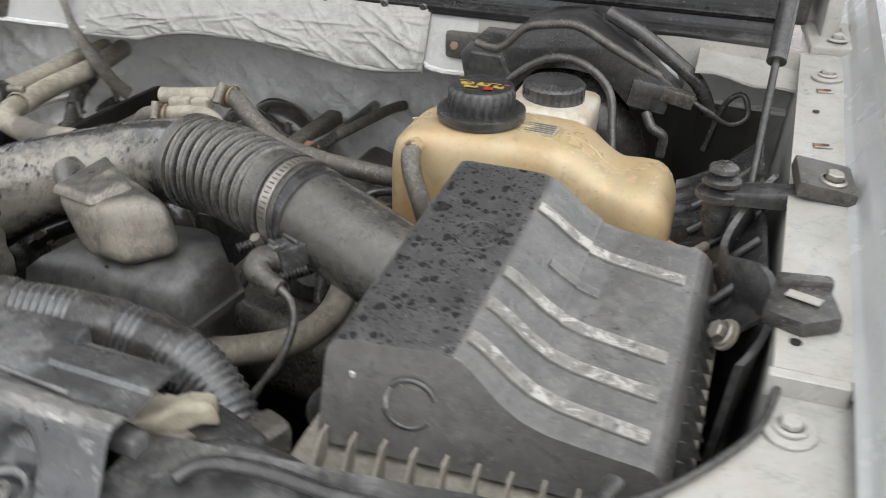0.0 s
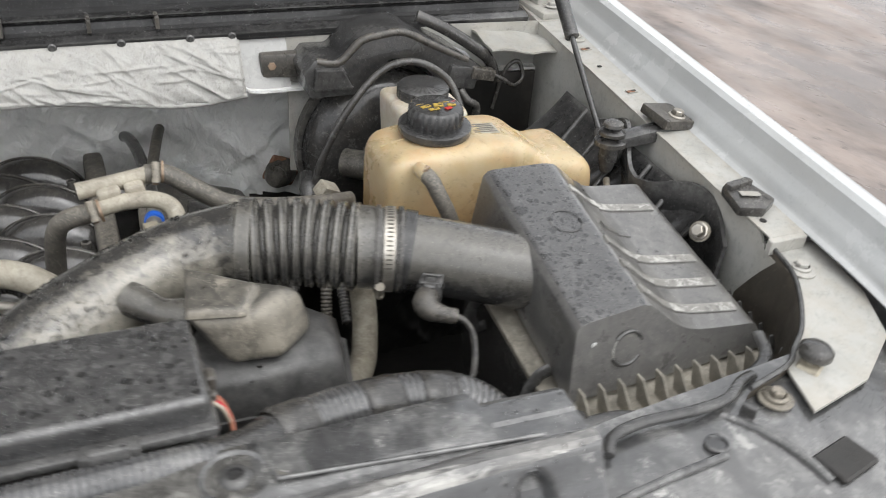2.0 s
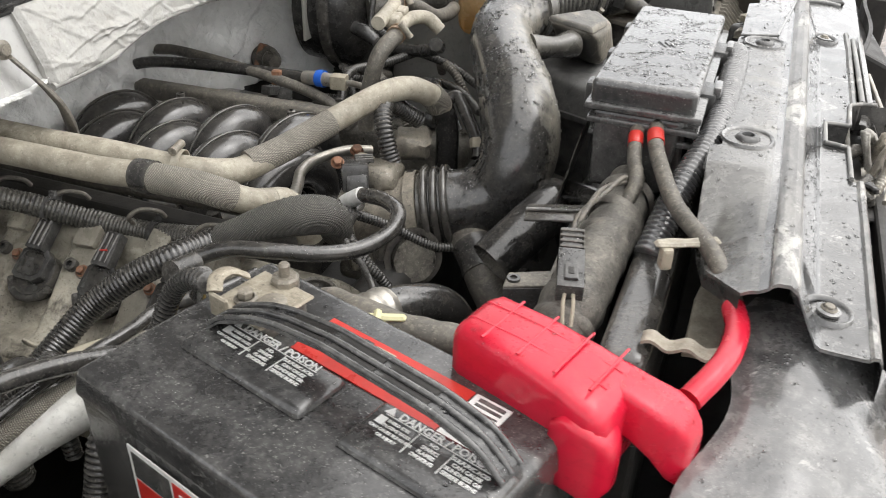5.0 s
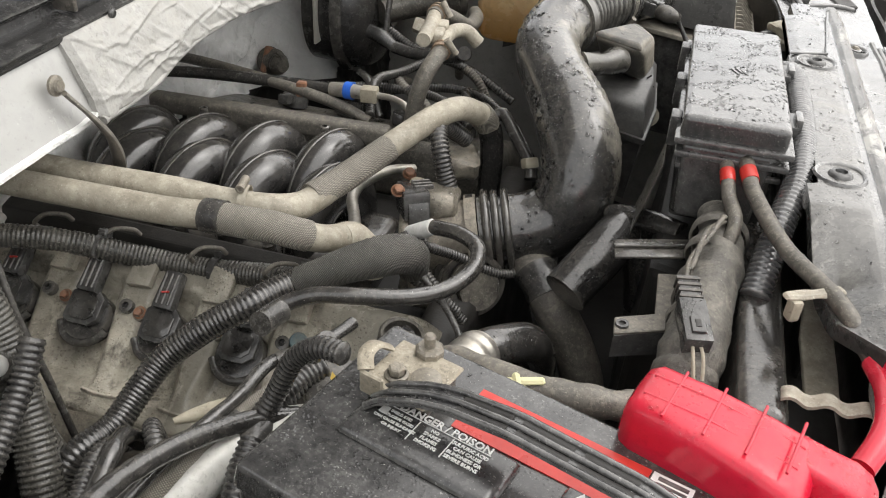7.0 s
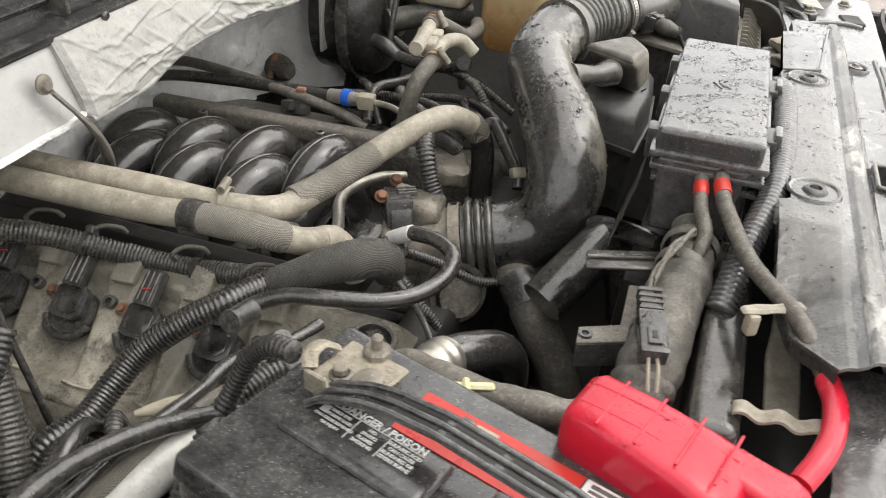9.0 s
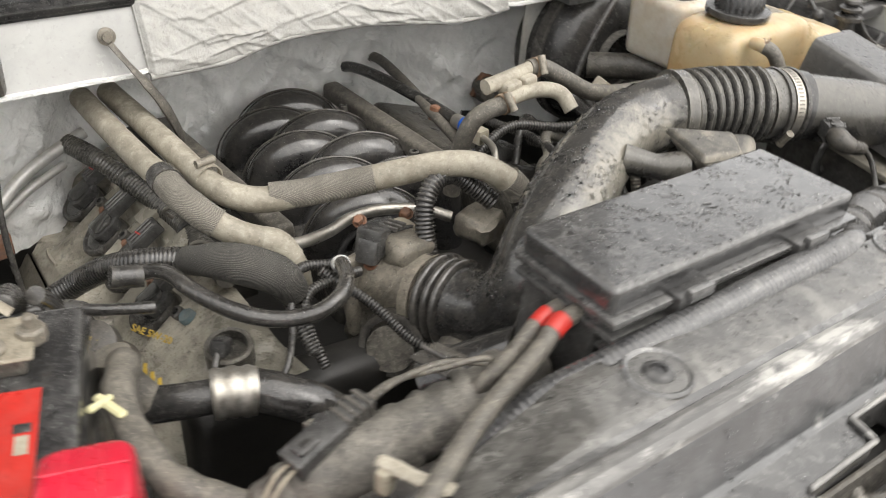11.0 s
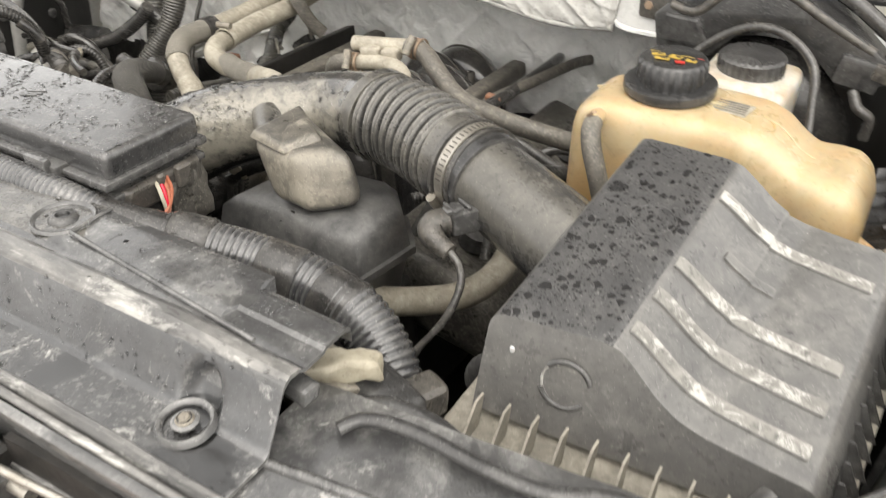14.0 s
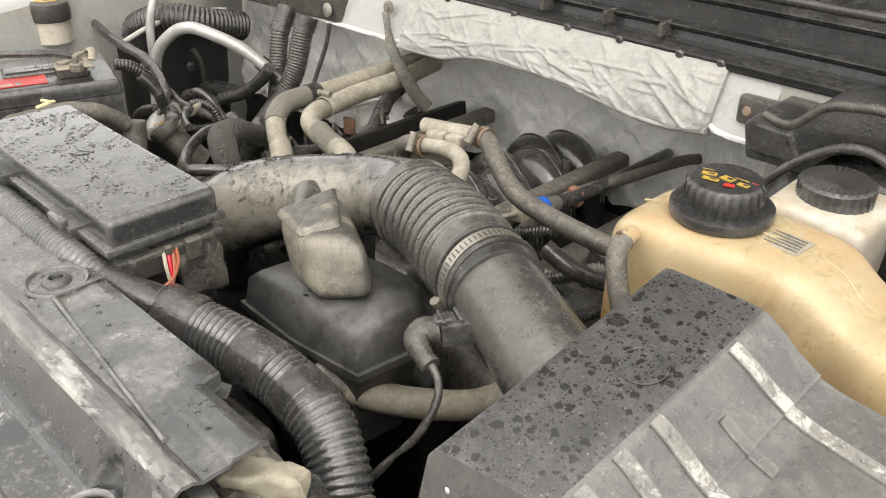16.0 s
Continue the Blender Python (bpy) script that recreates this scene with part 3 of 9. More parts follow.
def tube(pts, r, seg=14, step=0.008, pitch=0.0, depth=0.0, wobble=0.0, cap=True, squash=1.0):
    """A hose along pts. r: a radius, or radii spread along it. pitch, depth: corrugation."""
    radii = list(r) if isinstance(r, (list, tuple)) else [r]
    path, length = spline(pts, step)
    offs = None
    if pitch:
        offs = (0.0, depth, depth, 0.0) if depth < 0.005 else (0.0, depth * 0.8, depth, depth * 0.84, depth * 0.86, depth, depth * 0.8, 0.0)
        n = max(4, int(length / pitch) * len(offs))
        path, length = spline(pts, length / n)
    bm = bmesh.new()
    rings = []
    normal = None
    for i, q in enumerate(path):
        d = (path[min(i + 1, len(path) - 1)] - path[max(i - 1, 0)]).normalized()
        if normal is None:
            normal = d.cross(Vector((0, 0, 1)) if abs(d.z) < 0.9 else Vector((1, 0, 0))).normalized()
        normal = (normal - d * normal.dot(d)).normalized()
        side = d.cross(normal)
        u = i / (len(path) - 1) * (len(radii) - 1)
        k = min(int(u), max(0, len(radii) - 2))
        rad = radii[0] if len(radii) == 1 else radii[k] + (radii[k + 1] - radii[k]) * (u - k)
        if offs:
            rad += offs[i % len(offs)]
        if wobble:
            rad *= 1 + wobble * noise.noise(q * 60)
        rings.append([bm.verts.new(q + normal * (rad * math.cos(2 * math.pi * s / seg)) + side * (rad * squash * math.sin(2 * math.pi * s / seg))) for s in range(seg)])
    for a, b in zip(rings, rings[1:]):
        for s in range(seg):
            j = (s + 1) % seg
            bm.faces.new((a[s], a[j], b[j], b[s]))
    if cap:
        bm.faces.new(rings[0][::-1])
        bm.faces.new(rings[-1])
    return bm


def grid(fn, nu, nv, thick=0.0, way=(0, 0, -1)):
    """A sheet fn(u, v), with a second skin thick behind it."""
    bm = bmesh.new()
    w = Vector(way) * thick
    g = [[Vector(fn(i / nu, j / nv)) for j in range(nv + 1)] for i in range(nu + 1)]
    a = [[bm.verts.new(q) for q in row] for row in g]
    for i in range(nu):
        for j in range(nv):
            bm.faces.new((a[i][j], a[i + 1][j], a[i + 1][j + 1], a[i][j + 1]))
    if thick:
        b = [[bm.verts.new(q + w) for q in row] for row in g]
        for i in range(nu):
            for j in range(nv):
                bm.faces.new((b[i][j], b[i][j + 1], b[i + 1][j + 1], b[i + 1][j]))
        for i in range(nu):
            bm.faces.new((a[i][0], b[i][0], b[i + 1][0], a[i + 1][0]))
            bm.faces.new((a[i][nv], a[i + 1][nv], b[i + 1][nv], b[i][nv]))
        for j in range(nv):
            bm.faces.new((a[0][j], a[0][j + 1], b[0][j + 1], b[0][j]))
            bm.faces.new((a[nu][j], b[nu][j], b[nu][j + 1], a[nu][j + 1]))
    return bm


def lerp_list(xs, ys, x):
    return float(np.interp(x, xs, ys))


def bolt_bm(at, axis=(0, 0, 1), r=0.006, h=0.006, flange=0.010):
    """A flanged hexagon head."""
    m = frame_at(at, axis)
    washer = lathe([(0, 0), (flange, 0), (flange, 0.0016), (r * 1.15, 0.0028)], m, 20)
    head = lathe([(r, 0.0025), (r, h - 0.001), (r * 0.85, h), (0, h)], m, 6)
    return join(washer, head)


def bolt(parent, at, axis=(0, 0, 1), r=0.006, h=0.006, flange=0.010, material="steel", label=""):
    return part("bolt", bolt_bm(at, axis, r, h, flange), material, parent, label, 30)


def band(at, axis, r, width, material, parent, name="clamp", label="", screw=None):
    """A worm-drive hose clamp with its screw housing."""
    m = frame_at(at, axis)
    ring = lathe([(r, -width / 2), (r + 0.0015, -width / 2), (r + 0.0015, width / 2), (r, width / 2), (r, -width / 2)], m, 40)
    ob = part(name, ring, material, parent, label, 40)
    if screw:
        d = (Vector(screw) - Vector(at)).normalized()
        c = Vector(at) + d * (r + 0.005)
        t = Vector(axis).normalized().cross(d)
        house = join(box(c, (0.001, 0.001, 0.001), 0), lathe([(0, -0.011), (0.005, -0.011), (0.0045, 0.008), (0.005, 0.008), (0.005, 0.013), (0.003, 0.013), (0.003, 0.0115), (0, 0.0115)], frame_at(c, t), 12))
        part("screw", house, "alloy", ob, "", 40)
    return ob


def repaint(ob, material, test):
    """Give the faces whose centre passes the test a second material."""
    ob.data.materials.append(M[material])
    k = len(ob.data.materials) - 1
    base = BASE[ob]
    for p in ob.data.polygons:
        if test(p.center + base, p.normal):
            p.material_index = k
    return ob


def loft(sections, m=None, seg=28, power=4.0):
    """A closed body of rounded sections: each (centre, half width, half height, up, across)."""
    bm = bmesh.new()
    rings = []
    for c, a, b, up, across in sections:
        c, up, across = Vector(c), Vector(up), Vector(across)
        ring = []
        for k in range(seg):
            t = 2 * math.pi * k / seg
            ct, st = math.cos(t), math.sin(t)
            ring.append(bm.verts.new(c + across * (a * math.copysign(abs(ct) ** (2 / power), ct)) + up * (b * math.copysign(abs(st) ** (2 / power), st))))
        rings.append(ring)
    for p, q in zip(rings, rings[1:]):
        for k in range(seg):
            j = (k + 1) % seg
            bm.faces.new((p[k], p[j], q[j], q[k]))
    bm.faces.new(rings[0][::-1])
    bm.faces.new(rings[-1])
    return bm


def beads(ob, parent, count, seed, small=0.0006, large=0.0022, up=0.2, test=None):
    """Scatter clear water beads over the upward faces of a part."""
    rnd = random.Random(seed)
    me, base = ob.data, BASE[ob]
    polys = [p for p in me.polygons if p.normal.z > up and (test is None or test(p.center + base))]
    if not polys:
        return None
    picks = rnd.choices(polys, [p.area for p in polys], k=count * 3)
    verts, faces, made = [], [], 0
    for p in picks:
        if made >= count:
            break
        vs = [me.vertices[i].co for i in p.vertices]
        k = rnd.randrange(1, len(vs) - 1)
        a, b = rnd.random(), rnd.random()
        if a + b > 1:
            a, b = 1 - a, 1 - b
        q = vs[0] + (vs[k] - vs[0]) * a + (vs[k + 1] - vs[0]) * b
        if noise.noise((q + base) * 38 + Vector((seed, 0, 0))) < -0.05:
            continue
        r = small + (large - small) * rnd.random() ** 3
        n = p.normal
        x = n.orthogonal().normalized()
        y = n.cross(x)
        sx, sy, turn = rnd.uniform(0.8, 1.3), rnd.uniform(0.7, 1.0), rnd.uniform(0, 6.28)
        o = len(verts)
        for rr, h in ((1.0, -0.05), (0.72, 0.34)):
            for i in range(7):
                t = 6.2832 * i / 7
                ex, ey = math.cos(t) * sx, math.sin(t) * sy
                verts.append(q + (x * (ex * math.cos(turn) - ey * math.sin(turn)) + y * (ex * math.sin(turn) + ey * math.cos(turn))) * (r * rr) + n * (r * h))
        verts.append(q + n * (r * 0.48))
        for i in range(7):
            j = (i + 1) % 7
            faces.append((o + i, o + j, o + 7 + j, o + 7 + i))
            faces.append((o + 7 + i, o + 7 + j, o + 14))
        made += 1
    mesh = bpy.data.meshes.new("rain_water")
    mesh.from_pydata([v[:] for v in verts], [], faces)
    mesh.materials.append(M["water"])
    mesh.shade_smooth()
    drop = new("rain_water", mesh)
    BASE[drop] = base
    drop.parent = parent
    return tagged(drop, "clear water beads on the wet surface", kind="stuff")


def crumple(bm, amp, freq, cuts=4):
    """Subdivide and push the surface about, for bent or mud-caked pieces."""
    bmesh.ops.subdivide_edges(bm, edges=list(bm.edges), cuts=cuts, use_grid_fill=True)
    for v in bm.verts:
        q = v.co * freq
        v.co += Vector((noise.noise(q), noise.noise(q + Vector((9, 3, 1))), noise.noise(q + Vector((2, 7, 5))))) * amp
    return bm


# ---- ground and surroundings ----
def ground_z(u, v):
    x, y = (u - 0.5) * 400, (v - 0.5) * 400
    return (x, y, 0.012 * noise.noise((x * 0.3, y * 0.3, 0)))


tagged(part("ground", grid(ground_z, 80, 80), "ground", smooth=180), "damp reddish brown concrete yard with tyre marks", "ground", kind="structure")


# ---- body shell round the engine bay ----
def flange_z(y):
    return 1.008 + 0.1 * (y - 0.2)


# driver-side fender: apron wall, top flange, gutter, crown and outer skin
FENDER = [(0.842, -0.02), (0.836, -0.004), (0.84, 0.0), (0.886, 0.0), (0.893, 0.004), (0.899, 0.018), (0.905, 0.026), (0.909, 0.032), (0.914, 0.052), (0.921, 0.057), (0.95, 0.05),
          (0.99, 0.02), (1.01, -0.03), (1.02, -0.1), (1.03, -0.3), (1.02, -0.55)]


def fender_skin(u, v):
    y = -0.08 + 1.4 * v
    i = u * (len(FENDER) - 4)
    k = min(int(i), len(FENDER) - 5)
    a, b = FENDER[3 + k], FENDER[4 + k]
    t = i - k
    x, z = a[0] + (b[0] - a[0]) * t, a[1] + (b[1] - a[1]) * t
    drop = max(0.0, 0.12 - y)
    return (x + 0.035 * (y - 0.2) - 0.4 * drop**2 * (z > 0.01), y, flange_z(y) + z - 0.5 * drop**2)


fender = thing("fender", (0.9, 0.3, 0.3), "white painted front fender with a folded inner gutter", "fender")
part("skin", grid(fender_skin, 48, 60, 0.0015, (0, 0, -1)), "paint", fender, "", 40)


def flange_top(u, v):
    y = 0.165 + 0.69 * v
    x = 0.836 + 0.05 * u + 0.04 * (y - 0.2)
    return (x, y, flange_z(y) + 0.001 * noise.noise((x * 20, y * 8, 0)))


part("flange", grid(flange_top, 6, 50, 0.002), "apron", fender, "chalky white flange with rust round its slots", 40)


CORNER_IN = [(0.842, 0.168), (0.832, 0.125), (0.81, 0.085), (0.776, 0.044), (0.745, 0.02), (0.722, 0.003)]
CORNER_OUT = [(0.905, 0.168), (0.9, 0.12), (0.89, 0.07), (0.86, 0.01), (0.79, -0.033), (0.708, -0.05)]


def corner_plate(u, v):
    k = list(range(6))
    p, q = (Vector((lerp_list(k, [c[0] for c in e], v * 5), lerp_list(k, [c[1] for c in e], v * 5), 0)) for e in (CORNER_IN, CORNER_OUT))
    w = p.lerp(q, u)
    return (w.x, w.y, 0.9725 + 0.08 * (w.y + 0.03) + 0.0008 * noise.noise((w.x * 20, w.y * 20, 0)))


part("corner_plate", grid(corner_plate, 8, 40, 0.003), "apron", fender, "white corner plate round the scoop", 40)
part("step", hexa([(0.832, 0.158, 0.985), (0.884, 0.158, 0.985), (0.884, 0.166, 0.985), (0.832, 0.166, 0.985), (0.832, 0.158, 1.003), (0.884, 0.158, 1.003), (0.884, 0.166, 1.0045), (0.832, 0.166, 1.0045)], 0.001, 1), "apron", fender)
for y, x in ((0.517, 0.876), (0.66, 0.883)):
    part("slot", box((x, y, flange_z(y) + 0.001), (0.018, 0.01, 0.002), 0.0008, 1, (5.7, 0, 8)), "apron", fender, "pressed slot")
    part("stain", box((x - 0.003, y - 0.002, flange_z(y) + 0.0015), (0.012, 0.006, 0.0016), 0.0005, 1, (5.7, 0, 8)), "rust", fender, "rust stain")
    part("slot_hole", box((x + 0.002, y - 0.001, flange_z(y) + 0.0018), (0.008, 0.004, 0.002), 0.0005, 1, (5.7, 0, 8)), "void", fender)
part("hole", lathe([(0, 0), (0.0042, 0), (0.0042, 0.001), (0, 0.001)], frame_at((0.849, 0.195, flange_z(0.195) + 0.0005), (0, 0, 1)), 14), "void", fender)
part("hole", lathe([(0, 0), (0.0035, 0), (0.0035, 0.001), (0, 0.001)], frame_at((0.872, 0.60, flange_z(0.6) + 0.0005), (0, 0, 1)), 14), "void", fender)
for p in ((0.848, 0.124, flange_z(0.124) - 0.015), (0.886, 0.70, flange_z(0.7) + 0.001)):
    part("washer", lathe([(0, 0), (0.017, 0), (0.017, 0.002), (0.013, 0.003), (0, 0.003)], frame_at(p, (0, -0.1, 1)), 28), "apron", fender, "painted-over dome washer", 40)
    bolt(fender, (p[0], p[1], p[2] + 0.003), r=0.0075, h=0.007, flange=0.011, material="apron")


def apron_wall(u, v):
    y = 0.03 + 0.78 * v
    top = flange_z(y) - 0.004 if y > 0.168 else 0.9725 + 0.08 * (y + 0.03) - 0.005
    z = top - 0.6 * u
    x = 0.838 + 0.04 * (y - 0.2) + 0.012 * u * math.sin(6 * y) - 0.02 * u
    return (x, y, z)


tagged(part("wall_apron", grid(apron_wall, 20, 40, 0.004, (1, 0, 0)), "apron", smooth=60), "off-white painted inner fender apron wall", "apron", kind="structure")


# passenger-side apron wall
def apron_left(u, v):
    y = -0.1 + 0.95 * v
    z = flange_z(y) - 0.02 - 0.58 * u
    return (-0.78 + 0.06 * u * math.sin(5 * y) - 0.04 * (y - 0.2), y, z)


tagged(part("wall_apron", grid(apron_left, 20, 40, 0.004, (-1, 0, 0)), "apron", smooth=60), "off-white painted passenger-side apron wall", "apron", kind="structure")
tagged(part("wall_fender_top", grid(lambda u, v: (-0.78 - 0.16 * u - 0.04 * (v - 0.2), -0.1 + 1.1 * v, flange_z(-0.1 + 1.1 * v) - 0.02 + 0.05 * math.sin(u * 3.1)), 12, 40, 0.003), "paint", smooth=50), "white passenger-side fender top", "fender", kind="structure")

# firewall: set back over the engine, forward at either side
FW_X = [-0.95, -0.40, -0.33, -0.26, -0.2, 0.24, 0.31, 0.38, 0.48, 0.54, 0.9]
FW_Y = [0.86, 0.86, 0.88, 0.955, 0.99, 0.995, 0.97, 0.94, 0.91, 0.82, 0.8]


def firewall(u, v):
    x = -0.85 + 1.72 * u
    y = lerp_list(FW_X, FW_Y, x)
    z = 1.02 - 0.62 * v
    ridge = sum(a * (1 - min(1.0, 5 * abs(noise.noise((x * f + z * f * sl, z * f * 0.35 - x * f * 0.3, sd))))) for f, a, sl, sd in ((9, 0.008, 0.7, 3.0), (17, 0.0055, -0.9, 8.0), (34, 0.003, 0.5, 5.0), (60, 0.0015, -0.4, 2.0)))
    crease = -ridge + 0.006 * noise.noise((x * 14, z * 9 + x * 6, 1.0)) + 0.007 * abs(noise.noise((x * 30 + z * 22, z * 16 - x * 9, 2.0))) + 0.004 * abs(noise.noise((x * 55 - z * 60, z * 30, 4.0)))
    return (x, y + crease - 0.02 * v, z)


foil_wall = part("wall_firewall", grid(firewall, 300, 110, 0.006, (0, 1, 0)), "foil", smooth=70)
# Below hose level the shade behind the engine is painted on as near-black.
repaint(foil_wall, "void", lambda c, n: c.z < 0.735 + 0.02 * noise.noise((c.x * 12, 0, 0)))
tagged(foil_wall, "grey crinkled foil-faced firewall insulation, painted shade-black low down", "firewall", kind="structure")


def cowl_foot(x):
    """Height of the cowl's lower edge: higher behind the insulation pad."""
    return lerp_list([-0.21, -0.17, 0.35, 0.38], [0.984, 1.012, 1.012, 0.988], x)


def cowl_under(u, v):
    x = -0.85 + 1.72 * u
    y0, y1 = 0.762, lerp_list(FW_X, FW_Y, x) + 0.01
    return (x, y0 + (y1 - y0) * v, cowl_foot(x) + 0.006 * v + 0.002 * noise.noise((x * 20, v * 6, 3)))


tagged(part("wall_cowl_underside", grid(cowl_under, 80, 12, 0.004, (0, 0, 1)), "foil", smooth=50), "grey foil underside of the cowl", "cowl", kind="structure")

# Added panels close the bay; their near-black colour stands in for deep shade.
tagged(part("floor_tray", grid(lambda u, v: (-1.0 + 2.0 * u, -0.2 + 1.4 * v, 0.42 + 0.03 * noise.noise((u * 9, v * 9, 0))), 30, 30, 0.01), "void", smooth=50), "shade-black splash shield closing the bay under the engine", "tray", kind="structure")


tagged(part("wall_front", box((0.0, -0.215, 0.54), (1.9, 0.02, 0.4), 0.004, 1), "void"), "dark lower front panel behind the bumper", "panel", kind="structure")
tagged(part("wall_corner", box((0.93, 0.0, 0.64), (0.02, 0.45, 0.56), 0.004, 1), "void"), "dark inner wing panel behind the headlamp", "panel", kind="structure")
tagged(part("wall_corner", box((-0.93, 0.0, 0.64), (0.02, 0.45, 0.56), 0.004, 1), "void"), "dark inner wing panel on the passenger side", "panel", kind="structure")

tagged(part("wall_hood", hexa([(-0.86, 1.06, 1.27), (0.88, 1.06, 1.27), (0.88, 1.1, 1.26), (-0.86, 1.1, 1.26), (-0.8, 0.72, 2.3), (0.8, 0.72, 2.3), (0.8, 0.77, 2.3), (-0.8, 0.77, 2.3)], 0.01, 2), "liner"), "dark lined underside of the raised hood", "hood", kind="structure")

# white cowl face: padded insulation over the middle, bare paint at either side
PAD_LOW_X = [-0.205, -0.15, -0.1, -0.06, -0.01, 0.06, 0.13, 0.2, 0.26, 0.31, 0.37]
PAD_LOW_Z = [0.984, 0.985, 0.987, 0.997, 1.005, 1.007, 1.003, 0.994, 0.986, 0.985, 0.992]
rng = random.Random(11)
FOLDS = []
for k in range(80):
    fx, fz0, ang = rng.uniform(-0.2, 0.36), rng.uniform(0.99, 1.06), rng.uniform(-0.9, 0.25)
    FOLDS.append((fx, fz0, math.cos(ang), math.sin(ang), rng.uniform(0.02, 0.075), rng.uniform(0.0012, 0.003), rng.uniform(0.001, 0.0032)))


def fold_height(x, z):
    h = 0.0
    for fx, fz0, ca, sa, ln, wd, amp in FOLDS:
        dx, dz = x - fx, z - fz0
        u, w = dx * ca + dz * sa, -dx * sa + dz * ca
        if abs(u) < ln and abs(w) < 4 * wd:
            h += amp * math.exp(-(w / wd) ** 2) * (1 - (u / ln) ** 2)
    return h


def pad_face(u, v):
    x = -0.205 + 0.575 * u
    low = lerp_list(PAD_LOW_X, PAD_LOW_Z, x) + 0.003 * noise.noise((x * 22, 0, 5))
    z = low + (1.07 - low) * v
    puff = 0.006 * math.sin(math.pi * min(1, max(0, v))) ** 0.5
    wr = 0.005 * noise.noise((x * 10, z * 8 - x * 9, 7)) + 0.003 * abs(noise.noise((x * 26 + z * 40, z * 18 - x * 20, 9)))
    edge = -0.008 if v < 0.02 or u < 0.006 or u > 0.994 else 0
    return (x, 0.755 + 0.035 * v - puff - wr - edge - fold_height(x, z), z)


pad = thing("insulation_pad", (0.08, 0.77, 0.98), "white wrinkled insulation pad on the cowl face", "insulation")
part("sheet", grid(pad_face, 230, 50, 0.008, (0, 1, 0)), "pad", pad, "", 80)
part("hem", tube([(x, 0.757, lerp_list(PAD_LOW_X, PAD_LOW_Z, x) - 0.001) for x in PAD_LOW_X], 0.0045, 10, 0.01, wobble=0.3), "pad", pad, "rolled lower hem", 60)


def cowl_face(x0, x1):
    return lambda u, v: (x0 + (x1 - x0) * u, 0.768 + 0.03 * v + 0.001 * noise.noise((u * 5, v * 3, 1)), cowl_foot(x0 + (x1 - x0) * u) + (1.068 - cowl_foot(x0 + (x1 - x0) * u)) * v)


tagged(part("wall_cowl", grid(cowl_face(-0.85, 0.44), 80, 8, 0.004, (0, 1, 0)), "cowl_paint", smooth=50), "white painted cowl front panel", "cowl", kind="structure")

tagged(part("wall_cowl_end", grid(lambda u, v: (0.44 + 0.46 * u, 0.792 - 0.02 * u, 0.84 + (0.235 - 0.01 * u) * v), 12, 8, 0.004, (0, 1, 0)), "apron", smooth=50), "off-white painted cowl side panel", "cowl", kind="structure")
tagged(part("wall_cowl_shelf", grid(lambda u, v: (0.74 + 0.14 * u, 0.70 + 0.12 * v, 1.05 + 0.012 * v - 0.012 * u + 0.006 * noise.noise((u * 3, v * 3, 0))), 12, 8, 0.003), "apron", smooth=50), "dirty white hinge shelf beside the cowl", "cowl", kind="structure")

# black plastic cowl grille under the windscreen
COWL = [(0.800, 1.060), (0.772, 1.066), (0.770, 1.074), (0.785, 1.080), (0.806, 1.081), (0.808, 1.092), (0.800, 1.098), (0.812, 1.102), (0.834, 1.104), (0.836, 1.126), (0.826, 1.132), (0.838, 1.138), (0.86, 1.138), (0.863, 1.131), (0.88, 1.135), (0.95, 1.165), (1.02, 1.18)]
cowl = thing("cowl_grille", (0.0, 0.86, 1.06), "dusty black plastic cowl grille with stepped ledges", "cowl grille")
part("panel", grid(lambda u, v: (-0.9 + 1.74 * u, lerp_list(list(range(len(COWL))), [c[0] for c in COWL], v * (len(COWL) - 1)) - 0.015 * (2 * u - 1) ** 2 + 0.02, lerp_list(list(range(len(COWL))), [c[1] for c in COWL], v * (len(COWL) - 1))), 24, 64, 0.003, (0, 0.4, -1)), "plastic", cowl, "", 30)
part("seal", tube([(-0.9, 0.862, 1.142), (-0.3, 0.87, 1.143), (0.3, 0.87, 1.143), (0.84, 0.862, 1.142)], 0.006, 10, 0.05), "rubber", cowl, "rubber lip seal", 60)
for x in (-0.12, 0.02, 0.12, 0.208, 0.301, 0.36):
    part("clip", lathe([(0, 0), (0.006, 0), (0.006, 0.002), (0.004, 0.004), (0, 0.003)], frame_at((x, 0.788, 1.071), (0, -1, -0.1)), 18), "plastic", cowl, "", 40)
for x in (-0.16, -0.05, 0.06, 0.17, 0.26):
    part("web", box((x, 0.815, 1.092), (0.006, 0.03, 0.018), 0.001, 1), "plastic_dusty", cowl)

# windscreen and the trim at its foot
ws = thing("windscreen", (0.0, 1.05, 1.19), "dark windscreen glass above the cowl", "windscreen", kind="structure")
part("pane", grid(lambda u, v: (-0.8 + 1.6 * u, 1.02 + 0.6 * v - 0.05 * (2 * u - 1) ** 2, 1.185 + 0.5 * v), 12, 8, 0.006, (0, 1, -1)), "glass", ws, "", 60)
part("trim", tube([(-0.85, 0.98, 1.178), (0, 1.02, 1.183), (0.85, 0.98, 1.178)], 0.008, 8, 0.05), "steel", ws, "bright trim strip", 60)


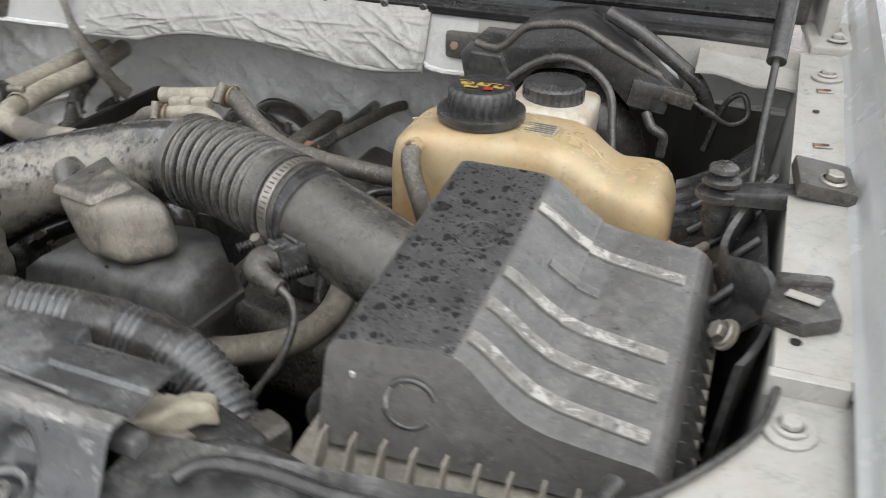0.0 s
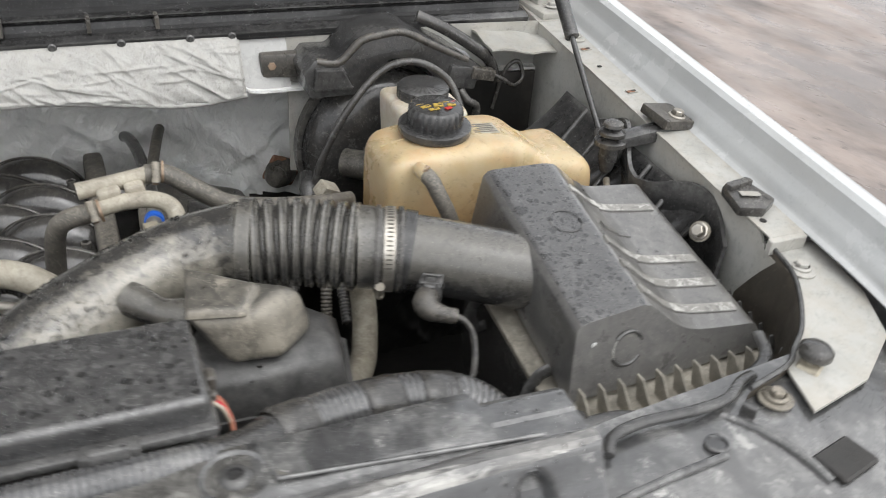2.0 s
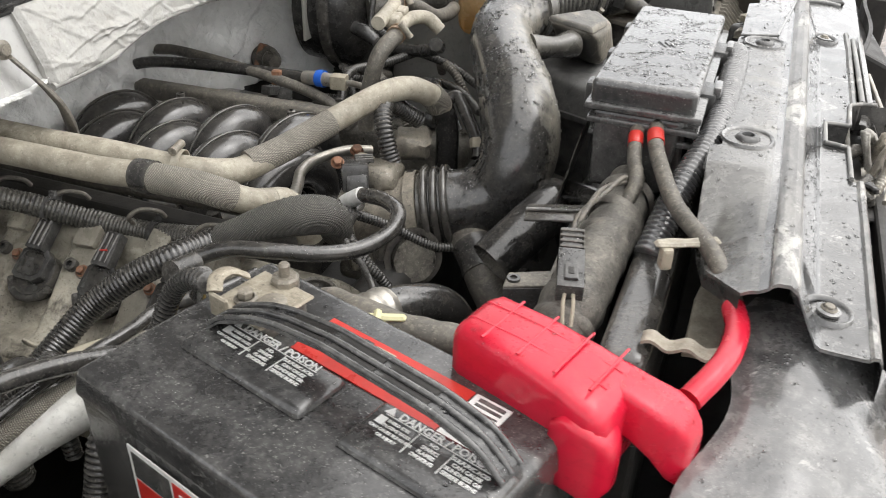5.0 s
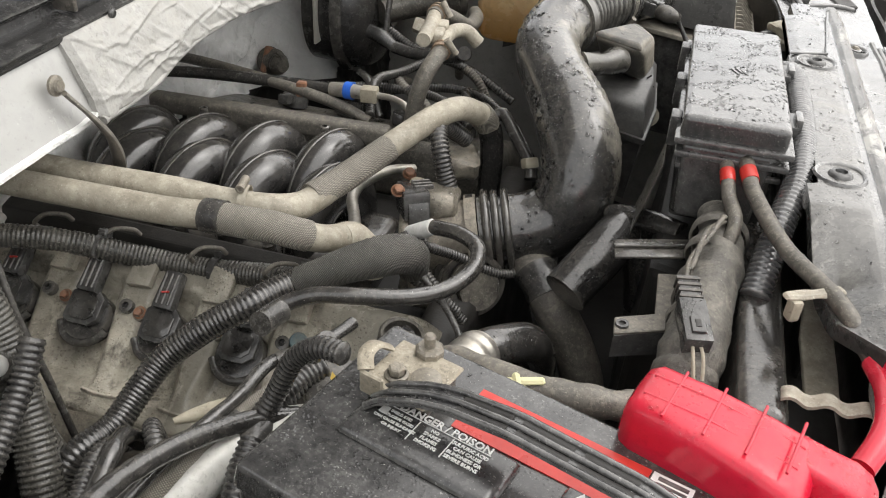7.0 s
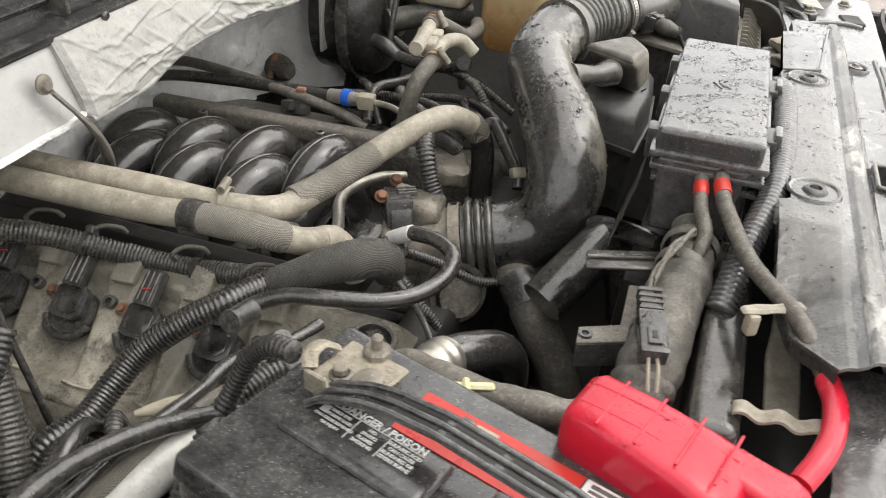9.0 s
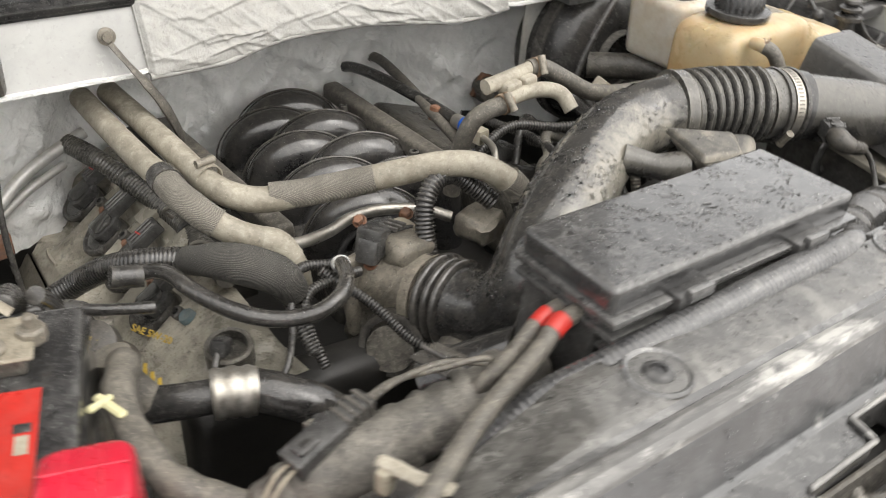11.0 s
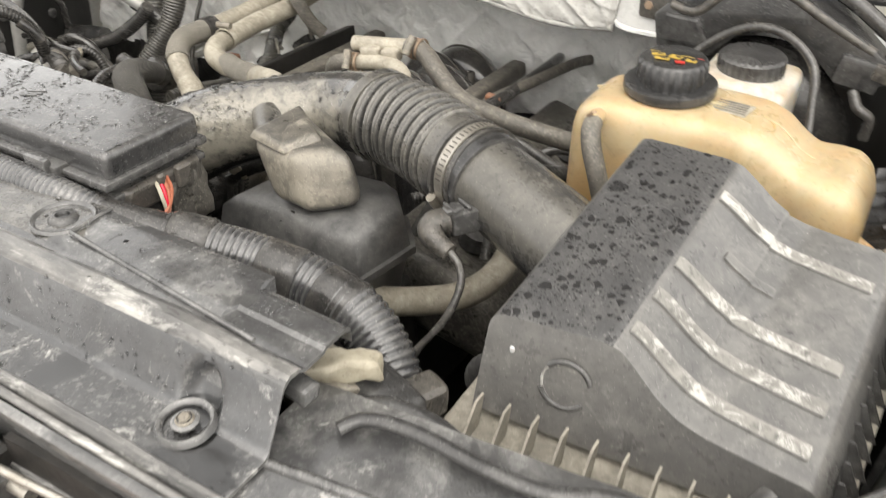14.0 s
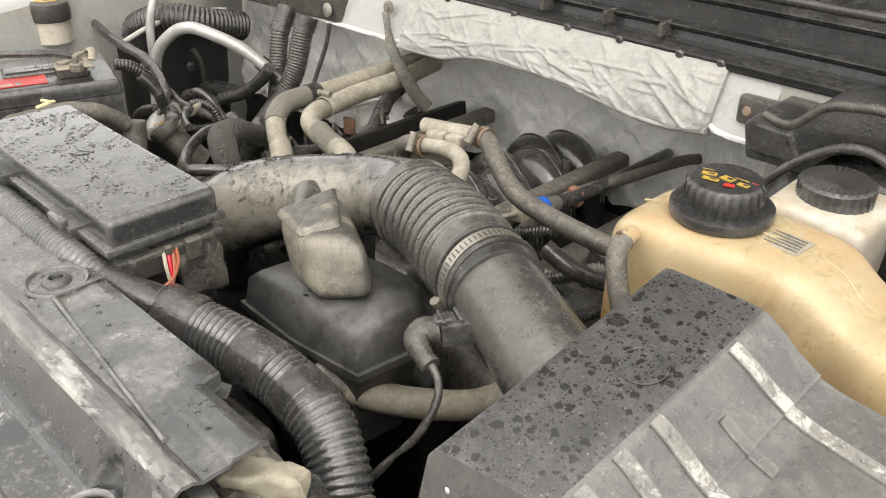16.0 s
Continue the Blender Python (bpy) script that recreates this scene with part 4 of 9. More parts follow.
# ---- radiator cover along the front ----
COVER = [(0.034, 1.006), (0.032, 1.016), (0.02, 1.0185), (-0.02, 1.0185), (-0.026, 1.016), (-0.032, 1.0155), (-0.038, 1.019), (-0.046, 1.0195), (-0.052, 1.0155), (-0.055, 1.010), (-0.064, 0.992), (-0.073, 0.975), (-0.077, 0.9725), (-0.085, 0.972), (-0.108, 0.972), (-0.118, 0.972), (-0.122, 0.975), (-0.128, 0.975), (-0.133, 0.97), (-0.136, 0.955), (-0.138, 0.935)]


def cover_sheet(u, v):
    x = -0.36 + 0.835 * u
    k = v * (len(COVER) - 1)
    y = lerp_list(list(range(len(COVER))), [c[0] for c in COVER], k)
    z = lerp_list(list(range(len(COVER))), [c[1] for c in COVER], k)
    if y < -0.1:
        y = -0.1 + 0.6 * (y + 0.1)
    if v < 0.205:
        if -0.13 < x < 0.2:
            y = min(y, 0.022)
        if x > 0.225:
            y = min(y, 0.03) - 0.0 if x < 0.4 else y * 0.5
        if x < -0.16:
            y = min(y, lerp_list([-0.37, -0.31, -0.24, -0.16], [-0.02, 0.012, 0.028, 0.032], x))
    # scooped bolt pockets at the foot of the slope
    for xc in (-0.31, 0.414):
        d = math.hypot((x - xc) / 0.018, (z - 0.983) / 0.027)
        if d < 1.0 and -0.082 < y < -0.05:
            y += 0.013 * min(1.0, 2.2 * (1.0 - d))
    z -= 0.034 * min(1.0, max(0.0, (-0.17 - x) / 0.1)) * min(1.0, max(0.0, (y + 0.035) / 0.05))
    return (x, y, z + 0.0006 * noise.noise((x * 30, y * 40, 0)) - 0.004 * max(0.0, x - 0.38) / 0.07)


cover = thing("radiator_cover", (0.05, -0.04, 0.95), "weathered black plastic radiator cover with chalky ridges and wet patches", "radiator cover")
CUT = [(-0.068, -0.16), (-0.061, -0.106), (0.018, -0.105), (0.024, -0.082), (0.08, -0.082), (0.083, -0.108), (0.149, -0.11), (0.16, -0.124), (0.165, -0.16)]


def in_cut(x, y):
    """Inside the opening for the hood latch."""
    if y > -0.0815 or not CUT[0][0] < x < CUT[-1][0]:
        return False
    return y < lerp_list([c[0] for c in CUT], [c[1] for c in CUT], x)


sheet = grid(cover_sheet, 280, 120, 0.003)
bmesh.ops.delete(sheet, geom=[f for f in sheet.faces if in_cut(f.calc_center_median().x, f.calc_center_median().y)], context="FACES")
panel = part("panel", sheet, "cover", cover, "", 35)
repaint(panel, "cover_ridge", lambda c, n: (-0.054 < c.y < -0.033 and c.z > 1.012) or -0.1204 < c.y < -0.1114)
repaint(panel, "cover_face", lambda c, n: c.y <= -0.1204)
repaint(panel, "cover_slope", lambda c, n: -0.0765 < c.y <= -0.054)
repaint(panel, "cover_shelf", lambda c, n: -0.1114 <= c.y <= -0.0765)
repaint(panel, "cover_marked", lambda c, n: c.x < 0.22 and c.y > -0.0255)
for x in (-0.106, 0.206):
    part("seat", lathe([(0.021, 0.0), (0.0225, 0.0022), (0.0245, 0.0026), (0.026, 0.0)], frame_at((x, 0, 1.018), (0, 0, 1)), 36), "cover", cover, "raised ring round the fastener", 60)
    part("fastener", lathe([(0, 0.002), (0.005, 0.002), (0.006, 0.0045), (0.009, 0.0042), (0.012, 0.001), (0.0125, -0.001)], frame_at((x, 0, 1.018), (0, 0, 1)), 24), "plastic", cover, "push-in plastic fastener", 60)
for x in (-0.31, 0.414):
    m = frame_at((x, -0.082, 0.9725), (0, -0.1, 1))
    part("pocket", join(lathe([(0.015, 0.0), (0.0165, 0.0035), (0.0185, 0.004), (0.0205, 0.001), (0.021, -0.001)], m, 36), lathe([(0, 0.001), (0.009, 0.001), (0.0095, 0.003), (0.007, 0.004), (0, 0.004)], m, 24)), "cover", cover, "round bolt pocket", 60)
    part("bolt", bolt_bm(m @ Vector((0, 0, 0.003)), (0, -0.1, 1), 0.0045, 0.004, 0.0065), "alloy", cover, "", 30)
# sloped access panel at the driver end, edged by a raised rim
part("access_panel", hexa([(0.232, -0.012, 1.012), (0.432, -0.03, 1.006), (0.44, 0.02, 0.99), (0.225, 0.03, 1.008), (0.232, -0.012, 1.0195), (0.432, -0.03, 1.0135), (0.44, 0.02, 0.998), (0.225, 0.03, 1.0165)], 0.0015, 1), "stained", cover, "sunken dark panel with dried water marks")
for a, b in (((0.226, 0.03, 1.019), (0.233, -0.014, 1.022)), ((0.233, -0.014, 1.022), (0.434, -0.033, 1.016))):
    part("rim", tube([a, tuple((Vector(a) + Vector(b)) / 2), b], 0.0018, 8, 0.02), "cover", cover, "", 60)
part("rib", box((0.45, -0.03, 0.992), (0.06, 0.016, 0.014), 0.004, 2, (0, 6, -4)), "cover", cover)

# headlamp mounting panel at the driver corner
lamp_panel = thing("headlamp_panel", (0.65, -0.05, 0.9), "black plastic headlamp mounting panel with bolts", "mounting panel")
part("plate", grid(lambda u, v: (0.455 + 0.43 * u, -0.14 + (0.14 + 0.04 * u) * v, 0.966 + 0.002 * noise.noise((u * 9, v * 5, 0)) - 0.012 * (1 - v) ** 2 - 0.02 * max(0, u - 0.75)), 30, 12, 0.004), "cover", lamp_panel, "", 40)
part("rail", tube([(0.452, -0.012, 0.93), (0.466, -0.004, 0.948), (0.5, 0.014, 0.956), (0.54, 0.016, 0.957), (0.58, 0.008, 0.954), (0.64, 0.01, 0.955), (0.7, 0.022, 0.957), (0.735, 0.04, 0.958), (0.75, 0.07, 0.96)], 0.007, 12, 0.008, squash=0.6), "plastic", lamp_panel, "", 60)
for p in ((0.687, -0.023, 0.968), (0.80, -0.09, 0.955)):
    part("washer", lathe([(0, 0), (0.016, 0), (0.0165, 0.002), (0.012, 0.003), (0, 0.003)], frame_at(p, (0, 0, 1)), 28), "alloy", lamp_panel, "", 40)
    bolt(lamp_panel, (p[0], p[1], p[2] + 0.004), r=0.007, h=0.008, flange=0.011, material="alloy")
# No real hollow: a near-black slab paints the recess's shade on the plate.
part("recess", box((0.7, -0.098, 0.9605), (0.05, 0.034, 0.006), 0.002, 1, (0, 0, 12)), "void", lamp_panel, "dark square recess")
part("back_lip", tube([(0.5, -0.034, 0.972), (0.512, -0.02, 0.975), (0.545, -0.014, 0.976), (0.6, -0.016, 0.975), (0.64, -0.012, 0.974), (0.668, 0.004, 0.972), (0.69, 0.012, 0.968)], 0.0055, 12, 0.008, squash=0.8), "plastic", lamp_panel, "raised back lip", 60)
part("crease", tube([(0.628, -0.02, 0.9645), (0.65, -0.05, 0.9645), (0.665, -0.085, 0.963), (0.672, -0.112, 0.958)], 0.0045, 10, 0.008), "cover_shelf", lamp_panel, "low moulded ridge", 60)
part("crease", tube([(0.47, -0.075, 0.9625), (0.53, -0.068, 0.9645), (0.6, -0.062, 0.9645)], 0.004, 10, 0.01), "cover_shelf", lamp_panel, "low moulded ridge", 60)
part("peg", box((0.652, -0.028, 0.97), (0.008, 0.014, 0.012), 0.002, 2, (0, 0, 30)), "plastic", lamp_panel)
part("dimple", lathe([(0.011, -0.002), (0.011, 0.0015), (0.009, 0.002), (0.0075, -0.0005), (0, -0.0005)], frame_at((0.6, -0.05, 0.9665), (0, 0, 1)), 22), "cover_shelf", lamp_panel, "", 50)
bump_stop = thing("bump_stop", (0.749, 0.0, 0.965), "black rubber hood bumper on a white bracket", "bumper")
part("foot", box((0.749, 0.0, 0.9745), (0.03, 0.022, 0.006), 0.002, 1, (0, 0, 30)), "cream", bump_stop, "pale clip foot")
part("stem", lathe([(0, 0), (0.006, 0), (0.006, 0.016), (0, 0.016)], frame_at((0.749, 0.0, 0.968), (0, 0, 1)), 14), "cream", bump_stop, "", 40)
part("cap", lathe([(0, 0), (0.014, 0.001), (0.0165, 0.005), (0.016, 0.012), (0.011, 0.016), (0, 0.017)], frame_at((0.749, 0.0, 0.982), (0.1, 0, 1)), 22), "rubber", bump_stop, "", 60)

# condenser in front of the radiator
cond = thing("condenser", (0.05, -0.17, 0.6), "finned metal condenser below the radiator cover", "condenser")
part("core", box((-0.025, -0.144, 0.79), (0.65, 0.012, 0.3), 0.002, 1), "void", cond)
for i in range(26):
    part("fin", box((-0.025, -0.151, 0.638 + i * 0.0112), (0.64, 0.004, 0.0022), 0, 1), "fin", cond)
part("tie_bar", tube([(-0.36, -0.15, 0.925), (0.0, -0.152, 0.925), (0.33, -0.15, 0.92)], 0.006, 8, 0.05), "steel", cond, "", 60)
shroud = thing("grille_shroud", (0.58, -0.15, 0.6), "black plastic shroud beside the condenser", "shroud")
part("wall", grid(lambda u, v: (0.3 + 0.55 * u, -0.141 - 0.03 * u + 0.006 * math.sin(9 * u), 0.95 - 0.55 * v), 24, 8, 0.006, (0, 1, 0)), "void", shroud, "", 40)
part("block", box((0.43, -0.165, 0.8), (0.05, 0.03, 0.15), 0.004, 2), "plastic_dusty", shroud, "square duct block", 40)
part("block", box((0.433, -0.172, 0.69), (0.06, 0.034, 0.07), 0.004, 2), "plastic_dusty", shroud, "square duct block", 40)
part("flange", box((0.306, -0.155, 0.78), (0.012, 0.02, 0.3), 0.002, 1), "plastic", shroud)
part("ledge", box((0.52, -0.17, 0.76), (0.13, 0.04, 0.012), 0.003, 1, (0, 12, 0)), "plastic", shroud)
part("pipe", tube([(0.48, -0.19, 0.64), (0.52, -0.2, 0.66), (0.55, -0.195, 0.63), (0.53, -0.19, 0.6)], 0.007, 10, 0.006), "alloy", shroud, "dull metal pipe bend", 60)

# hood latch in its opening on the front of the cover
latch = thing("hood_latch", (0.05, -0.13, 0.9), "greasy chalk-crusted steel hood latch in its opening", "latch")
for k, (a, b) in enumerate(zip(CUT[1:-1], CUT[2:])):
    part("opening_rim", tube([(a[0], a[1], 0.9745), ((a[0] + b[0]) / 2, (a[1] + b[1]) / 2, 0.975), (b[0], b[1] if b[1] > -0.15 else -0.127, 0.9745 if b[1] > -0.15 else 0.966)], 0.0026, 8, 0.005), "cover_ridge", latch, "raised rim of the opening", 60)
    part("opening_wall", hexa([(a[0], a[1], 0.94), (b[0], b[1], 0.94), (b[0], b[1] + 0.003, 0.94), (a[0], a[1] + 0.003, 0.94), (a[0], a[1], 0.973), (b[0], b[1], 0.973), (b[0], b[1] + 0.003, 0.973), (a[0], a[1] + 0.003, 0.973)], 0.0006, 1), "plastic", latch, "shaded inner wall", 30)
# Bed in void colour, so the opening's shade is painted on its floor.
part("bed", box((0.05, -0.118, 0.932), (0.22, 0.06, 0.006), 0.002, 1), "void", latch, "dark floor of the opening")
part("back_plate", hexa([(-0.035, -0.128, 0.9), (0.125, -0.128, 0.9), (0.125, -0.118, 0.9), (-0.035, -0.118, 0.9), (-0.05, -0.112, 0.958), (0.135, -0.114, 0.957), (0.135, -0.108, 0.957), (-0.05, -0.106, 0.958)], 0.003, 2), "alloy_dark", latch, "greasy steel back plate", 40)
for x, w, lean in ((0.026, 0.017, 24), (0.074, 0.02, -26)):
    part("hook", crumple(box((x, -0.138, 0.95), (w, 0.008, 0.062), 0.003, 1, (14, lean, 0)), 0.003, 80, 4), "alloy", latch, "crusted catch plate", 60)
part("striker_guide", crumple(hexa([(0.088, -0.16, 0.925), (0.125, -0.158, 0.93), (0.125, -0.148, 0.93), (0.088, -0.15, 0.925), (0.062, -0.13, 0.978), (0.1, -0.136, 0.968), (0.104, -0.126, 0.968), (0.066, -0.12, 0.978)], 0.003, 1), 0.004, 70, 4), "crust", latch, "chalk-crusted bent guide", 60)
part("finger", crumple(hexa([(0.042, -0.146, 0.92), (0.056, -0.146, 0.92), (0.056, -0.138, 0.92), (0.042, -0.138, 0.92), (0.05, -0.126, 0.984), (0.066, -0.124, 0.98), (0.064, -0.116, 0.98), (0.048, -0.118, 0.984)], 0.002, 1), 0.003, 90, 3), "crust", latch, "pale crusted release finger", 60)
part("pivot", lathe([(0, 0), (0.009, 0), (0.0095, 0.004), (0.006, 0.007), (0.0055, 0.011), (0, 0.0115)], frame_at((0.05, -0.13, 0.932), (0, -1, 0.25)), 20), "steel", latch, "", 40)
part("pivot", lathe([(0, 0), (0.007, 0), (0.0075, 0.004), (0.004, 0.006), (0, 0.0065)], frame_at((-0.008, -0.127, 0.938), (0, -1, 0.25)), 18), "alloy", latch, "", 40)
part("spring", tube([(-0.02, -0.135, 0.93), (0.0, -0.143, 0.948), (0.02, -0.15, 0.955), (0.04, -0.154, 0.944), (0.075, -0.158, 0.95), (0.1, -0.163, 0.932)], 0.0045, 10, 0.003, pitch=0.004, depth=0.0015), "steel", latch, "coiled return spring", 60)
part("lever", tube([(0.11, -0.155, 0.952), (0.125, -0.163, 0.93), (0.132, -0.166, 0.905), (0.12, -0.168, 0.885), (0.128, -0.166, 0.868)], [0.007, 0.006, 0.008, 0.005, 0.006], 10, 0.005, wobble=0.35, squash=0.6), "crust", latch, "greased hanging lever", 60)
part("ear", hexa([(0.118, -0.15, 0.93), (0.158, -0.15, 0.93), (0.158, -0.142, 0.93), (0.118, -0.142, 0.93), (0.11, -0.128, 0.968), (0.156, -0.134, 0.964), (0.156, -0.126, 0.964), (0.11, -0.12, 0.968)], 0.002, 2), "cover_face", latch, "bent mounting ear", 40)
part("ear_hole", box((0.144, -0.1445, 0.949), (0.011, 0.003, 0.018), 0.003, 2, (-30, 0, 0)), "void", latch, "dark oblong hole")
part("release_cable", tube([(-0.06, -0.142, 0.955), (-0.02, -0.148, 0.962), (0.015, -0.146, 0.966)], 0.0032, 8, 0.006), "steel", latch, "bright release cable", 60)
part("release_cable", tube([(0.13, -0.158, 0.955), (0.2, -0.16, 0.945), (0.3, -0.156, 0.94), (0.38, -0.15, 0.94)], 0.0032, 8, 0.008), "steel", latch, "bright release cable", 60)
rng_latch = random.Random(31)
for k in range(7):
    q = (-0.03 + 0.15 * rng_latch.random(), -0.134 + 0.02 * rng_latch.random(), 0.938 + 0.012 * rng_latch.random())
    part("latch_piece", crumple(box(q, (rng_latch.uniform(0.01, 0.026), rng_latch.uniform(0.006, 0.012), 0.01), 0.002, 1, (rng_latch.uniform(-30, 30), rng_latch.uniform(-30, 30), rng_latch.uniform(-60, 60))), 0.004, 90, 3), ("alloy_dark", "crust", "plastic")[k % 3], latch, "crusted latch piece", 60)
tie = thing("front_cross_beam", (0.3, -0.15, 0.91), "black slotted cross beam below the radiator cover", "beam")
part("beam", box((0.315, -0.129, 0.947), (0.3, 0.008, 0.05), 0.003, 2, (12, 1, 0)), "cover", tie, "", 40)
part("lip", tube([(0.166, -0.125, 0.973), (0.3, -0.125, 0.97), (0.46, -0.125, 0.964)], 0.0035, 10, 0.03), "cover_ridge", tie, "rolled upper lip", 60)
part("rail", tube([(0.17, -0.139, 0.927), (0.3, -0.14, 0.923), (0.46, -0.138, 0.919)], 0.004, 10, 0.03), "cover_ridge", tie, "", 60)
for x, w in ((0.206, 0.07), (0.305, 0.075), (0.4, 0.07)):
    hole = [(-w / 2, 0.006), (w / 2, 0.008), (w / 2 - 0.012, -0.005), (0.0, -0.009), (-w / 2 + 0.006, -0.006)]
    part("slot", prism(hole, Matrix.Translation((x, -0.1315, 0.957 - 0.018 * (x - 0.2))) @ Matrix.Rotation(math.radians(102), 4, "X"), 0.003, 0.001, 1), "void", tie, "dark half-moon slot")

# ---- air cleaner ----
airbox = thing("air_cleaner_box", (0.66, 0.2, 0.75), "dusty black plastic air cleaner box with spotted lid", "air box")
LID_X = [0.536, 0.5385, 0.541, 0.546, 0.553, 0.62, 0.634, 0.648, 0.664, 0.68, 0.70, 0.73, 0.77, 0.777, 0.783, 0.787]
LID_Z = [0.917, 0.96, 0.994, 1.0005, 1.002, 1.001, 0.9975, 0.986, 0.972, 0.962, 0.956, 0.9525, 0.9485, 0.944, 0.934, 0.915]


GAUSS = np.exp(-np.linspace(-2, 2, 15) ** 2)
GAUSS /= GAUSS.sum()
LID_K = np.linspace(0, 15, 301)
LID_XS, LID_ZS = (np.convolve(np.pad(np.interp(LID_K, range(16), vals), 7, mode="edge"), GAUSS, mode="valid") for vals in (LID_X, LID_Z))


def lid_point(k, v):
    """A point on the lid: k along its section, v from front to back."""
    x = lerp_list(LID_K, LID_XS, k)
    z0 = lerp_list(LID_K, LID_ZS, k)
    y0 = 0.094 + 0.15 * (min(max(x, 0.55), 0.64) - 0.55) - 0.17 * (1.002 - z0)
    y1 = 0.338 + 0.15 * (1.002 - z0)
    rise = 0.042 * v
    return Vector((x + 0.014 * v * (1 if k < 9 else 0.6), y0 + (y1 - y0) * v, z0 + rise))


bm = grid(lambda u, v: lid_point(u * 15, v), 120, 30)
bm.verts.ensure_lookup_table()
for v in (0.0, 1.0):
    ends = [lid_point(i / 120 * 15, v) for i in range(121)]
    bm.faces.new([bm.verts.new(q) for q in ends])
bmesh.ops.remove_doubles(bm, verts=bm.verts, dist=1e-5)
lid_ob = part("lid", bm, "lid", airbox, "dark spotted lid with a bleached sloping side", 32)
repaint(lid_ob, "lid_side", lambda c, n: c.x > 0.628 + 0.06 * (c.y - 0.1) or n.z < 0.8)
for j, v in enumerate((0.1, 0.26, 0.42, 0.60, 0.8)):
    w = 0.027 if j != 3 else 0.02

    def strip(k0, k1, lift, wide):
        return grid(lambda u, t: lid_point(k0 + (k1 - k0) * u, v + 0.05 * math.sin((k0 + (k1 - k0) * u - 6) * 0.52) * 0.35 + w * wide * (t - 0.5) * 2) + Vector((lift * 0.5, 0, lift)), 30, 3, 0.004, (-0.4, 0, -1))

    rib = part("rib", strip(5.9 if j != 3 else 7.5, 11.8 if j != 3 else 10.0, 0.0018, 1.0), "lid_side", airbox, "raised curved strip", 40)
    if j != 3:
        part("scuff", strip(5.86, 11.82, 0.0021, 0.86), "lid_rib", rib, "chalky worn face", 40)
part("moulding_ring", lathe([(0.0172, -0.0005), (0.0176, 0.0004), (0.0182, 0.0004), (0.0186, -0.0005)], frame_at((0.607, 0.236, 1.0262), (0, -0.17, 1)), 40), "lid", airbox, "faint round moulding mark", 60)
badge_m = frame_at((0.603, 0.093, 0.962), (0.1, -0.98, 0.17))
part("badge", lathe([(0.0185, -0.003), (0.0185, 0.0015), (0.0172, 0.0025), (0.016, 0.0012), (0, 0.0012)], badge_m, 36), "lid_rib", airbox, "round moulded badge on the front", 40)
for a0 in (0.3, 3.5):
    part("badge_arc", tube([badge_m @ Vector((0.0185 * math.cos(a0 + 0.3 * q), 0.0185 * math.sin(a0 + 0.3 * q), 0.002)) for q in range(8)], 0.0022, 8, 0.004), "plastic", airbox, "dark raised arc", 60)
part("chip", box((0.561, 0.0905, 0.977), (0.004, 0.002, 0.008), 0.001, 1, (20, 15, 0)), "white_print", airbox, "white scuff")
# lower case, sealing flange and clips
part("lower_case", hexa([(0.55, 0.09, 0.72), (0.76, 0.09, 0.72), (0.76, 0.36, 0.74), (0.56, 0.36, 0.74), (0.53, 0.068, 0.90), (0.79, 0.068, 0.9), (0.80, 0.36, 0.93), (0.545, 0.36, 0.93)], 0.006, 2), "plastic", airbox, "", 40)
part("flange", hexa([(0.518, 0.038, 0.898), (0.795, 0.042, 0.898), (0.808, 0.365, 0.935), (0.53, 0.365, 0.935), (0.518, 0.038, 0.906), (0.795, 0.042, 0.906), (0.808, 0.365, 0.943), (0.53, 0.365, 0.943)], 0.002, 2), "flange_dust", airbox, "pale dusty sealing flange")
for i in range(11):
    x = 0.545 + i * 0.0228
    part("gusset", hexa([(x - 0.001, 0.041, 0.905), (x + 0.001, 0.041, 0.905), (x + 0.001, 0.072, 0.905), (x - 0.001, 0.072, 0.905), (x - 0.001, 0.069, 0.936), (x + 0.001, 0.069, 0.936), (x + 0.001, 0.08, 0.936), (x - 0.001, 0.08, 0.936)], 0), "flange_dust", airbox)
for i in range(16):
    y = 0.065 + i * 0.0185
    z = 0.906 + 0.037 * (y - 0.06) / 0.3
    part("gusset", hexa([(0.785, y - 0.001, z), (0.803, y - 0.001, z), (0.803, y + 0.001, z), (0.785, y + 0.001, z), (0.785, y - 0.001, z + 0.03), (0.789, y - 0.001, z + 0.03), (0.789, y + 0.001, z + 0.03), (0.785, y + 0.001, z + 0.03)], 0), "plastic", airbox)
for y in (0.12, 0.26):
    part("clip", tube([(0.536, y, 0.93), (0.524, y, 0.925), (0.515, y, 0.905), (0.522, y, 0.885), (0.535, y, 0.885)], 0.004, 8, 0.004, squash=2.2), "plastic", airbox, "spring clip", 60)
part("snout", box((0.50, 0.055, 0.925), (0.03, 0.05, 0.03), 0.01, 3, (0, 0, -25)), "plastic_dusty", airbox, "rounded peg by the clip")

# air-flow meter tube, bellows and elbow
duct = thing("intake_duct", (0.2, 0.3, 0.9), "dusty black rubber intake duct with ribbed bellows", "intake duct")
A0, A1, A2, A3 = Vector((0.572, 0.217, 0.976)), Vector((0.435, 0.277, 0.996)), Vector((0.405, 0.29, 0.998)), Vector((0.283, 0.331, 1.0))
maf = thing("air_flow_meter", (0.5, 0.25, 0.95), "grey-black plastic air-flow meter tube with a sensor", "air-flow meter")
part("tube", tube([A0, (A0 + A1) / 2, A1], [0.041, 0.0415, 0.0415, 0.041], 36, 0.01), "duct", maf, "", 60)
